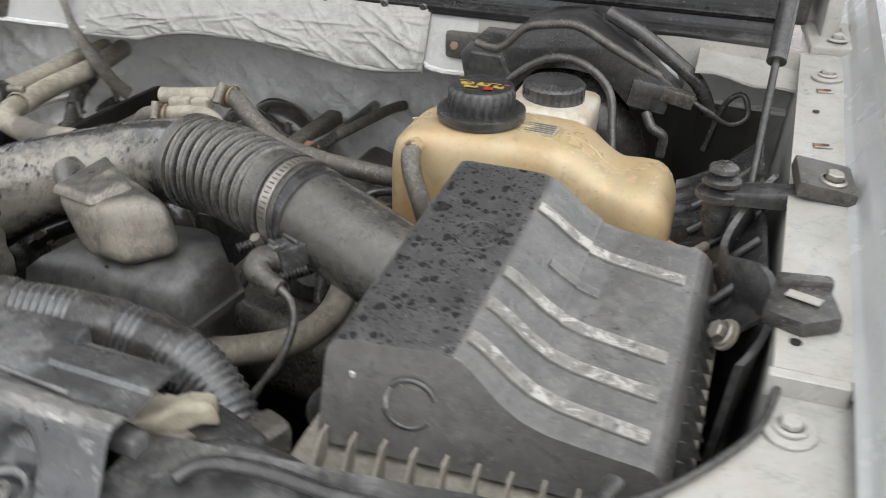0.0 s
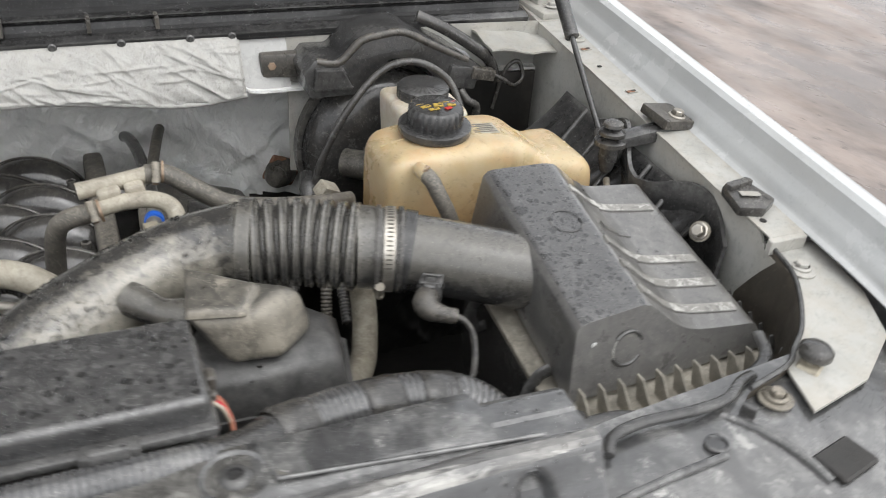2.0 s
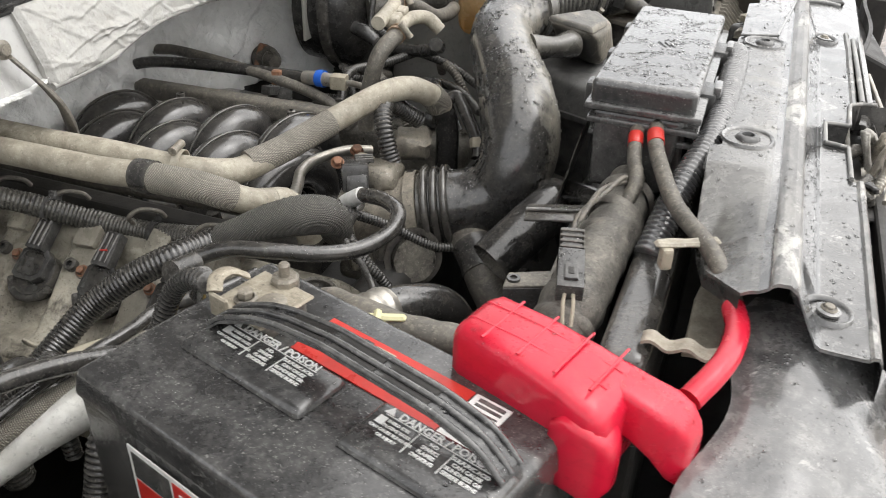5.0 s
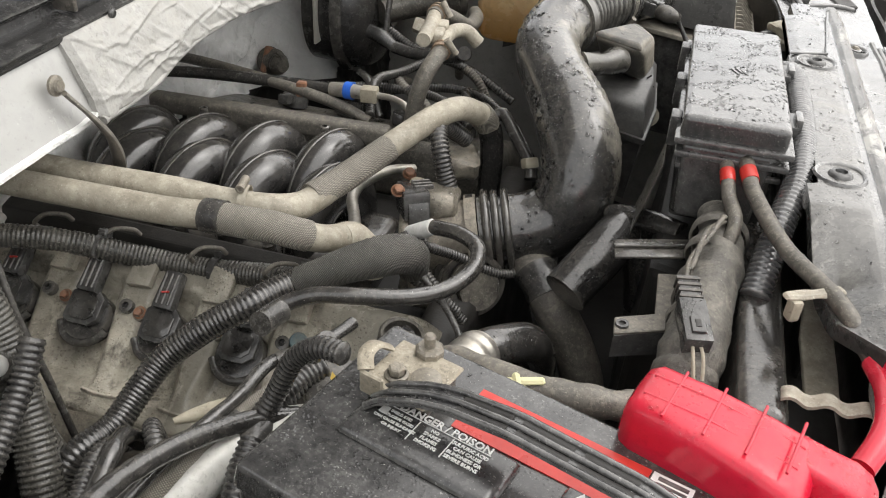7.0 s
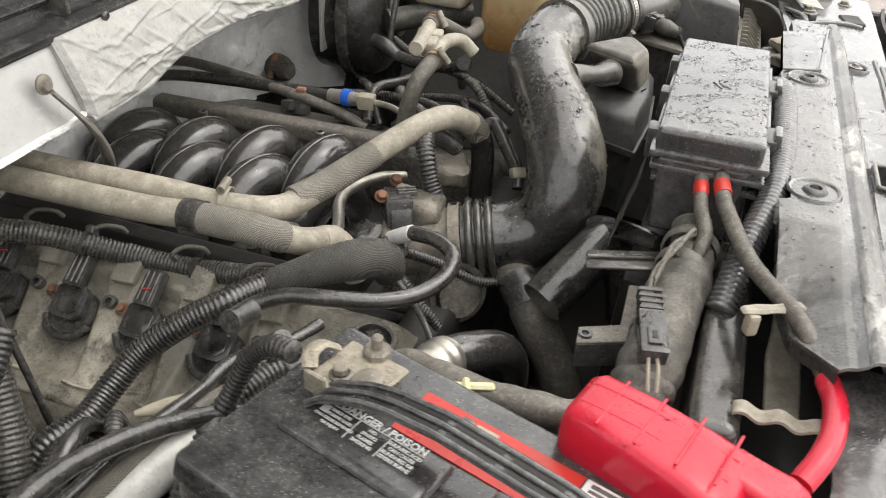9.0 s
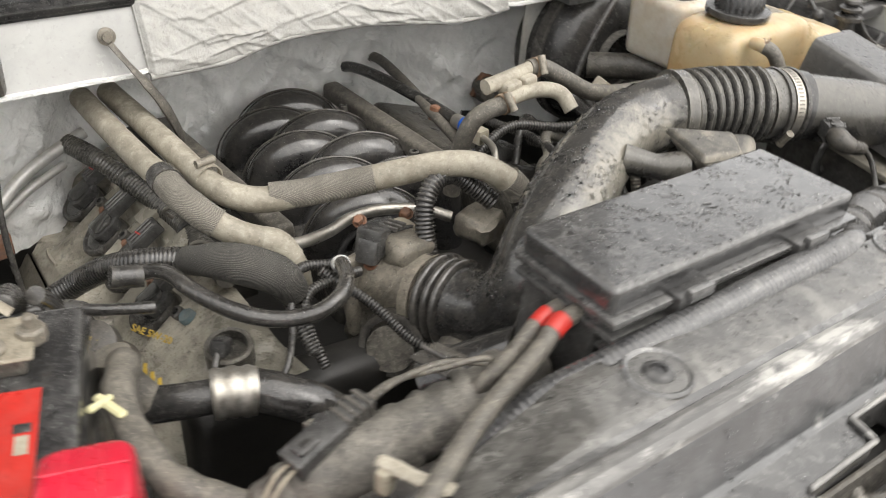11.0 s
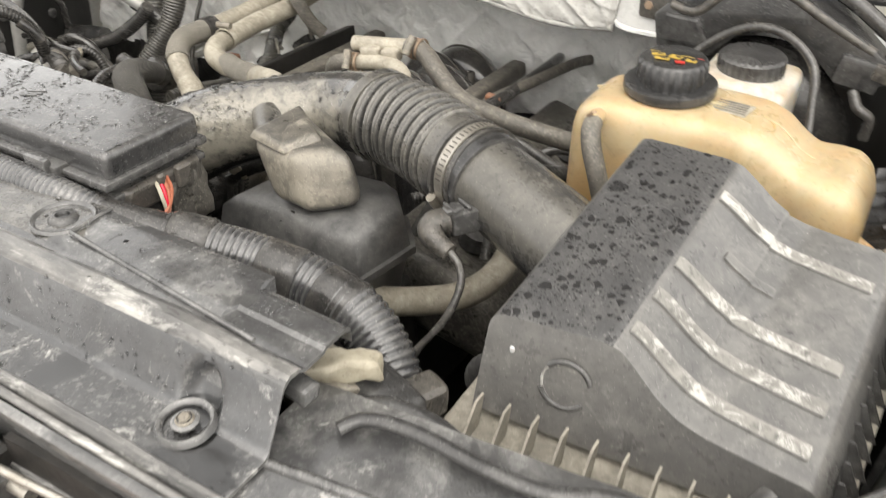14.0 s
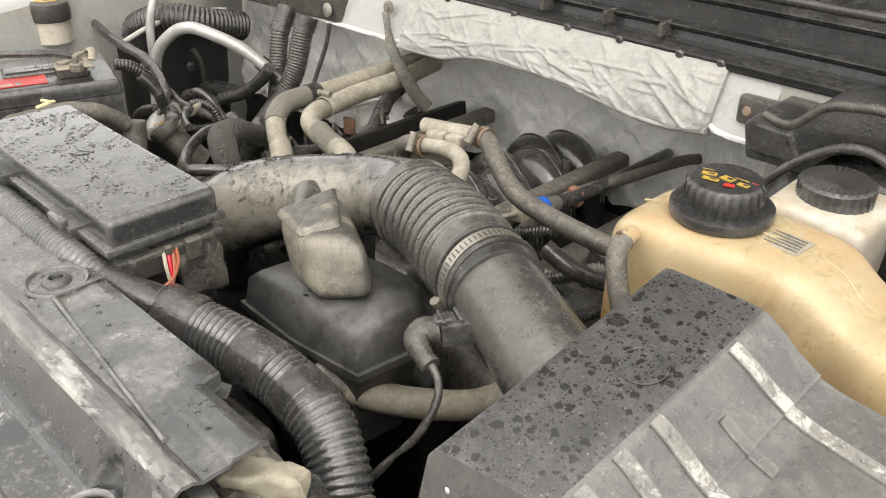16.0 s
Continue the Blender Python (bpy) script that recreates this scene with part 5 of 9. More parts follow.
part("bead", tube([A1 + (A0 - A1) * 0.06, A1 + (A0 - A1) * 0.02, A1 - (A0 - A1) * 0.02], 0.0445, 36, 0.003), "plastic", maf, "", 40)
part("bellows", tube([A3.lerp(A2, 0.9), A2.lerp(A3, 0.6) + Vector((0.003, 0.004, 0.001)), A3], 0.0392, 52, 0.01, pitch=0.0132, depth=0.0084), "duct", duct, "ribbed rubber bellows", 70)
part("cuff", tube([A1 + (A2 - A1) * -0.1, A2, A3.lerp(A2, 0.88)], [0.0435, 0.0435, 0.044, 0.0455], 44, 0.004), "duct", duct, "", 60)
CLAMP_AXIS = (A1 - A3).normalized()
meter_band = band(A1.lerp(A2, 0.45), CLAMP_AXIS, 0.0440, 0.0115, "steel", duct, "clamp", "bright worm-drive hose clamp", (0.403, 0.253, 0.975))
for k in range(60):
    q = frame_at(A1.lerp(A2, 0.45), CLAMP_AXIS) @ Matrix.Rotation(math.radians(6 * k), 4, "Z") @ Matrix.Translation((0.0455, 0, -0.0032))
    if 8 <= k < 30 or 38 <= k:
        part("tooth", prism([(-0.0004, -0.0008), (0.0004, -0.0008), (0.0004, 0.0008), (-0.0004, 0.0008)], q, 0.0064, 0.0, 1), "alloy_dark", meter_band)
for k, r in ((-0.012, 0.0472), (0.0115, 0.0468)):
    part("lip", lathe([(r - 0.005, -0.0032), (r - 0.0008, -0.0026), (r, 0.0), (r - 0.0008, 0.0026), (r - 0.005, 0.0032)], frame_at(A1.lerp(A2, 0.45) + CLAMP_AXIS * k, CLAMP_AXIS), 44), "rubber", duct, "black rubber lip", 60)
elbow = part("elbow", tube([A3 + (A2 - A3) * 0.02, (0.255, 0.342, 0.992), (0.205, 0.343, 0.982), (0.14, 0.318, 0.969), (0.08, 0.285, 0.951), (0.035, 0.262, 0.922), (0.012, 0.258, 0.885), (0.0, 0.275, 0.848), (-0.012, 0.305, 0.832), (-0.022, 0.335, 0.826), (-0.031, 0.366, 0.82)], [0.045, 0.0445, 0.044, 0.044, 0.046, 0.049, 0.05, 0.048, 0.046, 0.046, 0.0465], 36, 0.006), "duct_caked", duct, "curved elbow caked with pale dust", 60)
part("collar", tube([A3 + (A2 - A3) * 0.05, A3, A3 - (A2 - A3) * 0.06], 0.049, 36, 0.003), "duct", duct, "", 40)
for k, r in ((-0.002, 0.0545), (0.011, 0.0535), (0.023, 0.056)):
    c = Vector((-0.022, 0.335, 0.826)) + Vector((-0.27, 0.93, -0.18)).normalized() * k
    part("ridge", lathe([(r - 0.011, -0.0055), (r - 0.003, -0.0048), (r - 0.0006, -0.0028), (r, 0.0), (r - 0.0006, 0.0028), (r - 0.003, 0.0048), (r - 0.011, 0.0055)], frame_at(c, (-0.27, 0.93, -0.18)), 44), "rubber_wet", duct, "rounded rubber lip", 60)
CUFF_AT, CUFF_AXIS = Vector((-0.0335, 0.374, 0.819)), Vector((-0.27, 0.93, -0.18)).normalized()
cuff_band = band(CUFF_AT, CUFF_AXIS, 0.0485, 0.014, "alloy", duct, "clamp", "dirty toothed hose clamp", (-0.115, 0.34, 0.79))
for k in range(26):
    q = frame_at(CUFF_AT, CUFF_AXIS) @ Matrix.Rotation(math.radians(100 + 6 * k), 4, "Z") @ Matrix.Translation((0.0502, 0, 0))
    part("tooth", prism([(-0.0005, -0.0012), (0.0005, -0.0012), (0.0005, 0.0012), (-0.0005, 0.0012)], q @ Matrix.Translation((0, 0, -0.0045)), 0.009, 0.0, 1), "void", cuff_band)
# meter sensor with its plug
BN = Vector((-0.53, -0.84, 0.0)).normalized()
part("gasket", box((0.462, 0.25, 0.984), (0.04, 0.012, 0.034), 0.001, 1, (18, 0, -26)), "hose_dusty", maf, "tan sensor plate")
sensor = part("sensor", join(box((0.457, 0.24, 0.984), (0.042, 0.008, 0.03), 0.002, 2, (18, 0, -26)), box((0.447, 0.2225, 0.985), (0.024, 0.036, 0.021), 0.003, 2, (0, 0, -32)), box((0.44, 0.211, 0.9955), (0.012, 0.018, 0.006), 0.0015, 1, (0, 0, -32))), "plastic", maf, "black sensor body", 40)
part("lock", box((0.436, 0.206, 0.975), (0.006, 0.006, 0.004), 0.001, 1), "red_label", sensor, "red lock tab")
for q in ((0.446, 0.221, 0.998), (0.438, 0.209, 0.9975)):
    part("rib", box(q, (0.02, 0.003, 0.003), 0.0008, 1, (0, 0, -28)), "plastic", sensor)
bolt(maf, (0.432, 0.245, 0.994), (-0.5, -0.8, 0.2), 0.0036, 0.005, 0.005)
bolt(maf, (0.472, 0.229, 0.97), (-0.5, -0.8, 0.2), 0.0034, 0.005, 0.0048)
maf_lead = thing("sensor_lead", (0.44, 0.19, 0.9), "taped black sensor lead hanging from its plug", "wire")
part("plug", tube([(0.436, 0.207, 0.985), (0.43, 0.197, 0.984), (0.431, 0.189, 0.981), (0.442, 0.183, 0.977), (0.456, 0.18, 0.973)], [0.0125, 0.0128, 0.0115, 0.0095, 0.008], 12, 0.003, wobble=0.12), "plastic_dusty", maf_lead, "grey taped boot", 60)
CABLE = [(0.454, 0.181, 0.974), (0.467, 0.177, 0.965), (0.473, 0.168, 0.95), (0.468, 0.152, 0.925), (0.452, 0.134, 0.898), (0.443, 0.114, 0.873), (0.452, 0.095, 0.85), (0.48, 0.07, 0.83)]
part("cable", tube(CABLE, 0.0036, 8, 0.003, wobble=0.35), "rubber", maf_lead, "", 60)
part("strand", tube([(x + 0.002 * math.sin(2.4 * i), y + 0.002 * math.cos(2.4 * i), z) for i, (x, y, z) in enumerate(CABLE)], 0.0024, 6, 0.003, wobble=0.3), "rubber", maf_lead, "twisted second strand", 60)

# resonator on the elbow and the black tank under it
reso = thing("resonator", (0.25, 0.23, 0.94), "dust-caked plastic resonator chamber beside the duct", "resonator")
part("chamber", hexa([(0.232, 0.205, 0.942), (0.29, 0.196, 0.944), (0.332, 0.235, 0.95), (0.262, 0.275, 0.95), (0.196, 0.216, 1.004), (0.268, 0.2, 1.004), (0.316, 0.236, 1.008), (0.21, 0.29, 1.012)], 0.02, 7), "reso", reso, "", 60)
part("cap_plate", hexa([(0.2, 0.216, 1.0), (0.255, 0.203, 1.0), (0.28, 0.238, 1.008), (0.212, 0.286, 1.008), (0.205, 0.219, 1.009), (0.25, 0.208, 1.009), (0.27, 0.238, 1.015), (0.214, 0.281, 1.016)], 0.005, 3), "reso", reso, "flat dusty top", 50)
part("neck", tube([(0.212, 0.245, 0.982), (0.188, 0.26, 0.982), (0.16, 0.29, 0.985)], [0.02, 0.014, 0.018], 18, 0.006), "duct", reso, "", 60)
tank = thing("vacuum_tank", (0.27, 0.24, 0.85), "black plastic tank with a rolled seam", "tank")
TC = (0.265, 0.24)


def tank_ring(scale, z, tilt=0.05):
    """One level of the tank's five-sided plan."""
    plan = [(0.16, 0.19), (0.26, 0.182), (0.354, 0.188), (0.368, 0.262), (0.33, 0.305), (0.19, 0.305)]
    return [(TC[0] + (x - TC[0]) * scale, TC[1] + (y - TC[1]) * scale, z + tilt * (y - TC[1]) + 0.04 * (x - TC[0])) for x, y in plan]


def tank_body(levels, width, seg):
    tb_m = bmesh.new()
    rings = [[tb_m.verts.new(q) for q in tank_ring(k, z)] for k, z in levels]
    for p, q in zip(rings, rings[1:]):
        for i in range(6):
            tb_m.faces.new((p[i], p[(i + 1) % 6], q[(i + 1) % 6], q[i]))
    tb_m.faces.new(rings[0][::-1])
    tb_m.faces.new(rings[-1])
    return bevel(tb_m, width, seg, 12)


part("dome", tank_body([(0.95, 0.897), (0.88, 0.932), (0.74, 0.944)], 0.014, 5), "tank", tank, "", 60)
part("seam", tank_body([(1.0, 0.892), (1.0, 0.9)], 0.0035, 3), "tank", tank, "rolled seam", 60)
part("belly", tank_body([(0.72, 0.79), (0.93, 0.898)], 0.01, 3), "tank", tank, "", 60)
part("scratch", box((0.262, 0.205, 0.94), (0.003, 0.02, 0.002), 0.0008, 1, (-35, 0, 25)), "void", tank, "black scrape")
part("scratch", box((0.257, 0.198, 0.932), (0.014, 0.008, 0.002), 0.0008, 1, (-35, 0, 40)), "void", tank, "black scrape")

# ---- coolant bottle and brake fluid bottle ----
bottle = thing("coolant_bottle", (0.6, 0.45, 0.86), "amber translucent coolant bottle stained orange inside", "coolant bottle")
BX = [0.462, 0.466, 0.48, 0.51, 0.56, 0.6, 0.635, 0.655, 0.672, 0.688, 0.705, 0.725, 0.738, 0.746, 0.75]
BT = [1.01, 1.028, 1.037, 1.041, 1.042, 1.042, 1.04, 1.032, 1.018, 1.01, 1.012, 1.012, 1.005, 0.99, 0.975]
BF = [0.412, 0.402, 0.394, 0.392, 0.392, 0.394, 0.396, 0.4, 0.402, 0.396, 0.386, 0.384, 0.388, 0.396, 0.408]
BB = [0.49, 0.5, 0.508, 0.512, 0.514, 0.514, 0.514, 0.514, 0.512, 0.51, 0.51, 0.508, 0.504, 0.496, 0.486]
secs = []
for k in range(57):
    x = 0.462 + 0.288 * k / 56
    zt, yf, yb = (lerp_list(BX, vals, x) for vals in (BT, BF, BB))
    zb = 0.87 + 0.02 * min(1.0, abs(x - 0.6) / 0.15)
    secs.append(((x, (yf + yb) / 2, (zt + zb) / 2), (yb - yf) / 2, (zt - zb) / 2, (0, 0, 1), (0, 1, 0)))
bm = loft(secs, seg=48, power=6.5)
bmesh.ops.smooth_vert(bm, verts=bm.verts, factor=0.5, use_axis_x=True, use_axis_y=True, use_axis_z=True)
bmesh.ops.smooth_vert(bm, verts=bm.verts, factor=0.5, use_axis_x=True, use_axis_y=True, use_axis_z=True)
part("body", bm, "bottle", bottle, "", 180)
part("mould_seam", tube([(0.47, 0.452, 1.033), (0.51, 0.452, 1.0405), (0.6, 0.453, 1.0415), (0.65, 0.455, 1.034), (0.685, 0.452, 1.011), (0.73, 0.447, 1.01)], 0.0012, 6, 0.01), "bottle", bottle, "", 60)
part("moulding_ring", lathe([(0.011, -0.001), (0.0115, 0.001), (0.0125, 0.001), (0.013, -0.001)], frame_at((0.64, 0.44, 1.037), (0.25, -0.05, 1)), 24), "bottle", bottle, "", 60)
part("neck", lathe([(0.033, 0), (0.033, 0.012), (0, 0.012)], frame_at((0.543, 0.457, 1.043), (0, -0.05, 1)), 28), "bottle", bottle, "", 40)
cap = part("cap", lathe([(0.045, 0.0), (0.046, 0.003), (0.0455, 0.009), (0.041, 0.0105), (0.0345, 0.011), (0.034, 0.012), (0.0332, 0.030), (0.031, 0.0335), (0.0295, 0.0345), (0, 0.0345)], frame_at((0.543, 0.457, 1.044), (0, -0.05, 1)), 96, (24, 0.0009, 0.0115, 0.0305)), "plastic", bottle, "ribbed black cap with yellow warning print", 40)
for i, (x, y, w, h, mt) in enumerate(((-0.018, 0.016, 0.014, 0.006, "yellow_print"), (-0.001, 0.02, 0.016, 0.007, "yellow_print"), (0.016, 0.016, 0.01, 0.006, "orange"), (-0.02, 0.006, 0.012, 0.005, "yellow_print"), (-0.004, 0.009, 0.012, 0.008, "yellow_print"), (0.012, 0.006, 0.013, 0.006, "yellow_print"), (0.024, 0.007, 0.006, 0.008, "red_label"), (-0.015, -0.004, 0.013, 0.006, "yellow_print"), (0.002, -0.003, 0.012, 0.009, "yellow_print"), (0.018, -0.006, 0.01, 0.006, "yellow_print"), (-0.008, -0.015, 0.014, 0.005, "yellow_print"), (0.01, -0.016, 0.009, 0.006, "red_label"))):
    part("marking", box((0.543 + x, 0.457 + y, 1.0785 - 0.05 * y), (w, h, 0.001), 0, 1, (-2.8, 0, 10 * (i % 4) - 12)), mt, cap)
    if mt == "yellow_print":
        part("marking_gap", box((0.543 + x + 0.002, 0.457 + y, 1.0789 - 0.05 * y), (w * 0.4, h * 0.35, 0.001), 0, 1, (-2.8, 0, 10 * (i % 4) - 12)), "plastic", cap)
part("label", box((0.607, 0.452, 1.0412), (0.036, 0.03, 0.001), 0, 1, (0, 0, -6)), "hose_dusty", bottle, "stained moulded label")
for i in range(5):
    part("text_bar", box((0.607, 0.441 + i * 0.0055, 1.042), (0.03, 0.0018, 0.0008), 0, 1, (0, 0, -6)), "hose_brown", bottle)
part("stub", tube([(0.497, 0.39, 1.03), (0.497, 0.378, 1.031), (0.499, 0.37, 1.03)], [0.008, 0.009, 0.0095], 14, 0.004), "bottle", bottle, "", 60)
part("spigot", tube([(0.742, 0.42, 0.95), (0.76, 0.415, 0.945), (0.775, 0.41, 0.94)], [0.011, 0.009, 0.008], 14, 0.005), "bottle", bottle, "", 60)
oh = thing("overflow_hose", (0.5, 0.36, 1.0), "grey rubber hose bending down from the bottle", "hose")
part("hose", tube([(0.499, 0.372, 1.03), (0.502, 0.36, 1.026), (0.508, 0.352, 1.012), (0.52, 0.346, 0.985), (0.53, 0.345, 0.95), (0.53, 0.35, 0.9)], 0.0095, 16, 0.005), "hose_brown", oh, "", 60)
part("clamp", tube([(0.5, 0.375, 1.04), (0.494, 0.368, 1.037), (0.5, 0.366, 1.043)], 0.0016, 6, 0.003), "copper", oh, "wire spring clamp", 60)
lh = thing("lower_bottle_hose", (0.8, 0.36, 0.9), "black hose with a copper spring clamp", "hose")
part("hose", tube([(0.765, 0.413, 0.944), (0.785, 0.40, 0.944), (0.805, 0.375, 0.936), (0.815, 0.35, 0.915), (0.815, 0.335, 0.87)], 0.011, 16, 0.005), "hose_brown", lh, "", 60)
band((0.778, 0.405, 0.945), (1, -0.6, 0), 0.011, 0.007, "copper", lh, "clamp", "copper spring clamp", (0.778, 0.405, 0.99))
brk = thing("brake_fluid_bottle", (0.59, 0.6, 0.93), "white plastic brake fluid bottle with brown stains", "brake fluid bottle")
part("body", hexa([(0.545, 0.56, 0.92), (0.635, 0.56, 0.92), (0.635, 0.66, 0.92), (0.545, 0.66, 0.92), (0.538, 0.552, 1.026), (0.64, 0.552, 1.022), (0.64, 0.66, 1.024), (0.538, 0.66, 1.028)], 0.016, 4), "bottle_white", brk, "", 50)
part("cap", lathe([(0.034, 0), (0.036, 0.002), (0.036, 0.02), (0.033, 0.023), (0, 0.0235)], frame_at((0.588, 0.608, 1.021), (0, -0.05, 1)), 112, (28, 0.0007, 0.001, 0.035)), "plastic", brk, "ribbed black cap", 40)

# brake booster
boost = thing("brake_booster", (0.48, 0.8, 0.78), "round black brake booster drum on the firewall", "brake booster")
part("drum", lathe([(0, 0), (0.07, 0.0), (0.11, 0.012), (0.125, 0.03), (0.128, 0.055), (0.133, 0.057), (0.133, 0.068), (0.125, 0.07), (0.12, 0.13), (0, 0.135)], frame_at((0.578, 0.70, 0.89), (-0.05, 1, 0)), 48), "rubber", boost, "", 40)

hinge = thing("hinge_assembly", (0.87, 0.88, 1.08), "white painted hood hinge beside the cowl", "hinge")
part("leg", box((0.885, 0.9, 1.1), (0.02, 0.16, 0.1), 0.004, 2, (0, 0, 4)), "apron", hinge)
part("base", box((0.9, 0.84, 1.073), (0.07, 0.12, 0.012), 0.003, 2, (3, 0, 4)), "apron", hinge)
for y in (0.805, 0.85):
    bolt(hinge, (0.9, y, 1.079), (0, 0, 1), 0.007, 0.008, 0.012, "apron")
part("shade", box((0.83, 0.91, 1.13), (0.07, 0.1, 0.1), 0.006, 2), "plastic_dusty", hinge, "black plastic end of the cowl")

beads(elbow, duct, 2300, 3, 0.0007, 0.0036, 0.0)
beads(panel, cover, 1300, 4, 0.0006, 0.0024, 0.3)
beads(lid_ob, airbox, 260, 5, 0.0005, 0.0014, 0.6)


# ---- fuse box ----
fuse = thing("fuse_box", (0.05, 0.105, 0.93), "black plastic fuse box with a wet spotted lid", "fuse box")


def fz(x):
    return 1.053 - 0.012 * (x + 0.1)


def slab(x0, x1, y0, y1, z0, z1, width=0.004, seg=3):
    return hexa([(x0, y0, fz(x0) + z0), (x1, y0, fz(x1) + z0), (x1, y1, fz(x1) + z0), (x0, y1, fz(x0) + z0), (x0, y0, fz(x0) + z1), (x1, y0, fz(x1) + z1), (x1, y1, fz(x1) + z1), (x0, y1, fz(x0) + z1)], width, seg)


lid = part("lid", slab(-0.102, 0.2, 0.052, 0.157, -0.026, 0.0, 0.007, 4), "fuse", fuse, "lid beaded with water", 40)
part("skirt", slab(-0.106, 0.204, 0.0445, 0.161, -0.031, -0.0235, 0.0025, 2), "fuse", fuse, "", 40)
part("skirt", slab(-0.104, 0.202, 0.0455, 0.158, -0.046, -0.039, 0.0025, 2), "fuse", fuse, "", 40)
part("tray", slab(-0.095, 0.192, 0.058, 0.15, -0.12, -0.03, 0.006, 3), "plastic", fuse, "", 40)
part("skirt", slab(-0.1, 0.198, 0.05, 0.155, -0.0605, -0.0545, 0.002, 2), "fuse", fuse, "", 40)
for x in (-0.022, 0.128):
    part("latch", slab(x - 0.021, x + 0.021, 0.038, 0.056, -0.05, -0.02, 0.003, 2), "plastic", fuse, "square snap latch", 40)
    part("latch_tongue", slab(x - 0.014, x + 0.014, 0.034, 0.042, -0.026, -0.014, 0.003, 2), "fuse", fuse, "", 40)
for x in (-0.06, 0.05, 0.16):
    part("hinge", slab(x - 0.012, x + 0.012, 0.157, 0.168, -0.05, -0.016, 0.003, 2), "plastic", fuse, "", 40)
for i, (x, y, w, h) in enumerate(((0.042, 0.108, 0.018, 0.002), (0.045, 0.103, 0.014, 0.002), (0.043, 0.098, 0.016, 0.002), (0.06, 0.106, 0.008, 0.002), (0.06, 0.1, 0.009, 0.002))):
    part("emblem", box((x, y, fz(x) + 0.0004), (w, h, 0.0012), 0, 1, (0, 0, 30 if i < 3 else -20)), "fuse", lid, "moulded mark")
part("end_plate", hexa([(0.196, 0.055, 0.99), (0.204, 0.058, 0.988), (0.206, 0.148, 0.985), (0.196, 0.15, 0.985), (0.198, 0.06, 1.012), (0.207, 0.068, 1.01), (0.207, 0.145, 1.01), (0.198, 0.15, 1.012)], 0.003, 2), "plastic_dusty", fuse, "mud-caked end")
part("end_plate", hexa([(-0.11, 0.07, 0.945), (-0.095, 0.07, 0.94), (-0.095, 0.15, 0.94), (-0.11, 0.145, 0.945), (-0.1, 0.065, 1.02), (-0.094, 0.06, 1.02), (-0.094, 0.152, 1.02), (-0.1, 0.15, 1.02)], 0.003, 2), "plastic", fuse)
for k, (mt, lab) in enumerate((("orange", "orange wire"), ("orange", "orange wire"), ("red", "dull red wire"), ("cream", "pale wire"))):
    d = 0.004 * k
    part("wire", tube([(0.196, 0.058 + d, 0.992), (0.207, 0.062 + d, 0.985 - d), (0.216, 0.074 + d, 0.981 - d), (0.219, 0.09, 0.986 - d), (0.214, 0.102 - d, 0.999), (0.205, 0.106 - d, 1.008)], 0.0019, 6, 0.003), mt, fuse, lab, 60)
part("end_flap", crumple(hexa([(0.199, 0.108, 0.955), (0.207, 0.108, 0.955), (0.209, 0.152, 0.95), (0.199, 0.155, 0.95), (0.199, 0.1, 1.0), (0.206, 0.102, 1.0), (0.206, 0.152, 1.002), (0.199, 0.154, 1.004)], 0.001, 1), 0.006, 60, 3), "alloy_dark", fuse, "mud-caked torn flap", 60)
part("end_clip", box((0.208, 0.122, 1.004), (0.008, 0.016, 0.022), 0.002, 1, (0, 6, 0)), "plastic_dusty", fuse)
part("end_clip", box((0.207, 0.098, 1.008), (0.006, 0.008, 0.014), 0.002, 1, (0, 6, 0)), "plastic_dusty", fuse)
part("mud", grid(lambda u, v: (-0.08 + 0.06 * u, 0.165 + 0.02 * v, 0.985 - 0.09 * v + 0.01 * noise.noise((u * 7, v * 7, 3))), 8, 8, 0.006), "alloy_dark", fuse, "caked mud on the bracket", 60)

# conduit along the cover, swelling into a taped trunk that dives beside the air box
trunk = thing("wiring_conduit", (0.3, 0.08, 0.9), "thick ribbed black wiring conduit wrapped in shiny tape", "wiring conduit")
part("conduit", tube([(-0.23, 0.064, 0.94), (-0.165, 0.05, 0.98), (-0.1, 0.034, 1.003), (-0.03, 0.029, 1.0115), (0.06, 0.028, 1.0145), (0.13, 0.028, 1.0145), (0.172, 0.031, 1.0105), (0.2, 0.038, 1.001)], 0.0138, 22, 0.01, pitch=0.0056, depth=0.0009), "conduit", trunk, "ribbed conduit", 60)
part("sleeve", tube([(0.19, 0.037, 1.004), (0.225, 0.052, 0.99), (0.25, 0.068, 0.978)], [0.0145, 0.017, 0.02], 18, 0.005, wobble=0.12), "rubber", trunk, "wrinkled tape sleeve", 60)
part("trunk", tube([(0.24, 0.064, 0.98), (0.27, 0.078, 0.972), (0.315, 0.09, 0.966), (0.37, 0.098, 0.957), (0.42, 0.096, 0.945), (0.455, 0.085, 0.922), (0.475, 0.07, 0.89), (0.485, 0.06, 0.84)], [0.02, 0.0225, 0.0235, 0.0235, 0.0235, 0.023, 0.022, 0.022], 26, 0.01, pitch=0.0062, depth=0.0016), "conduit", trunk, "taped ribbed trunk", 60)
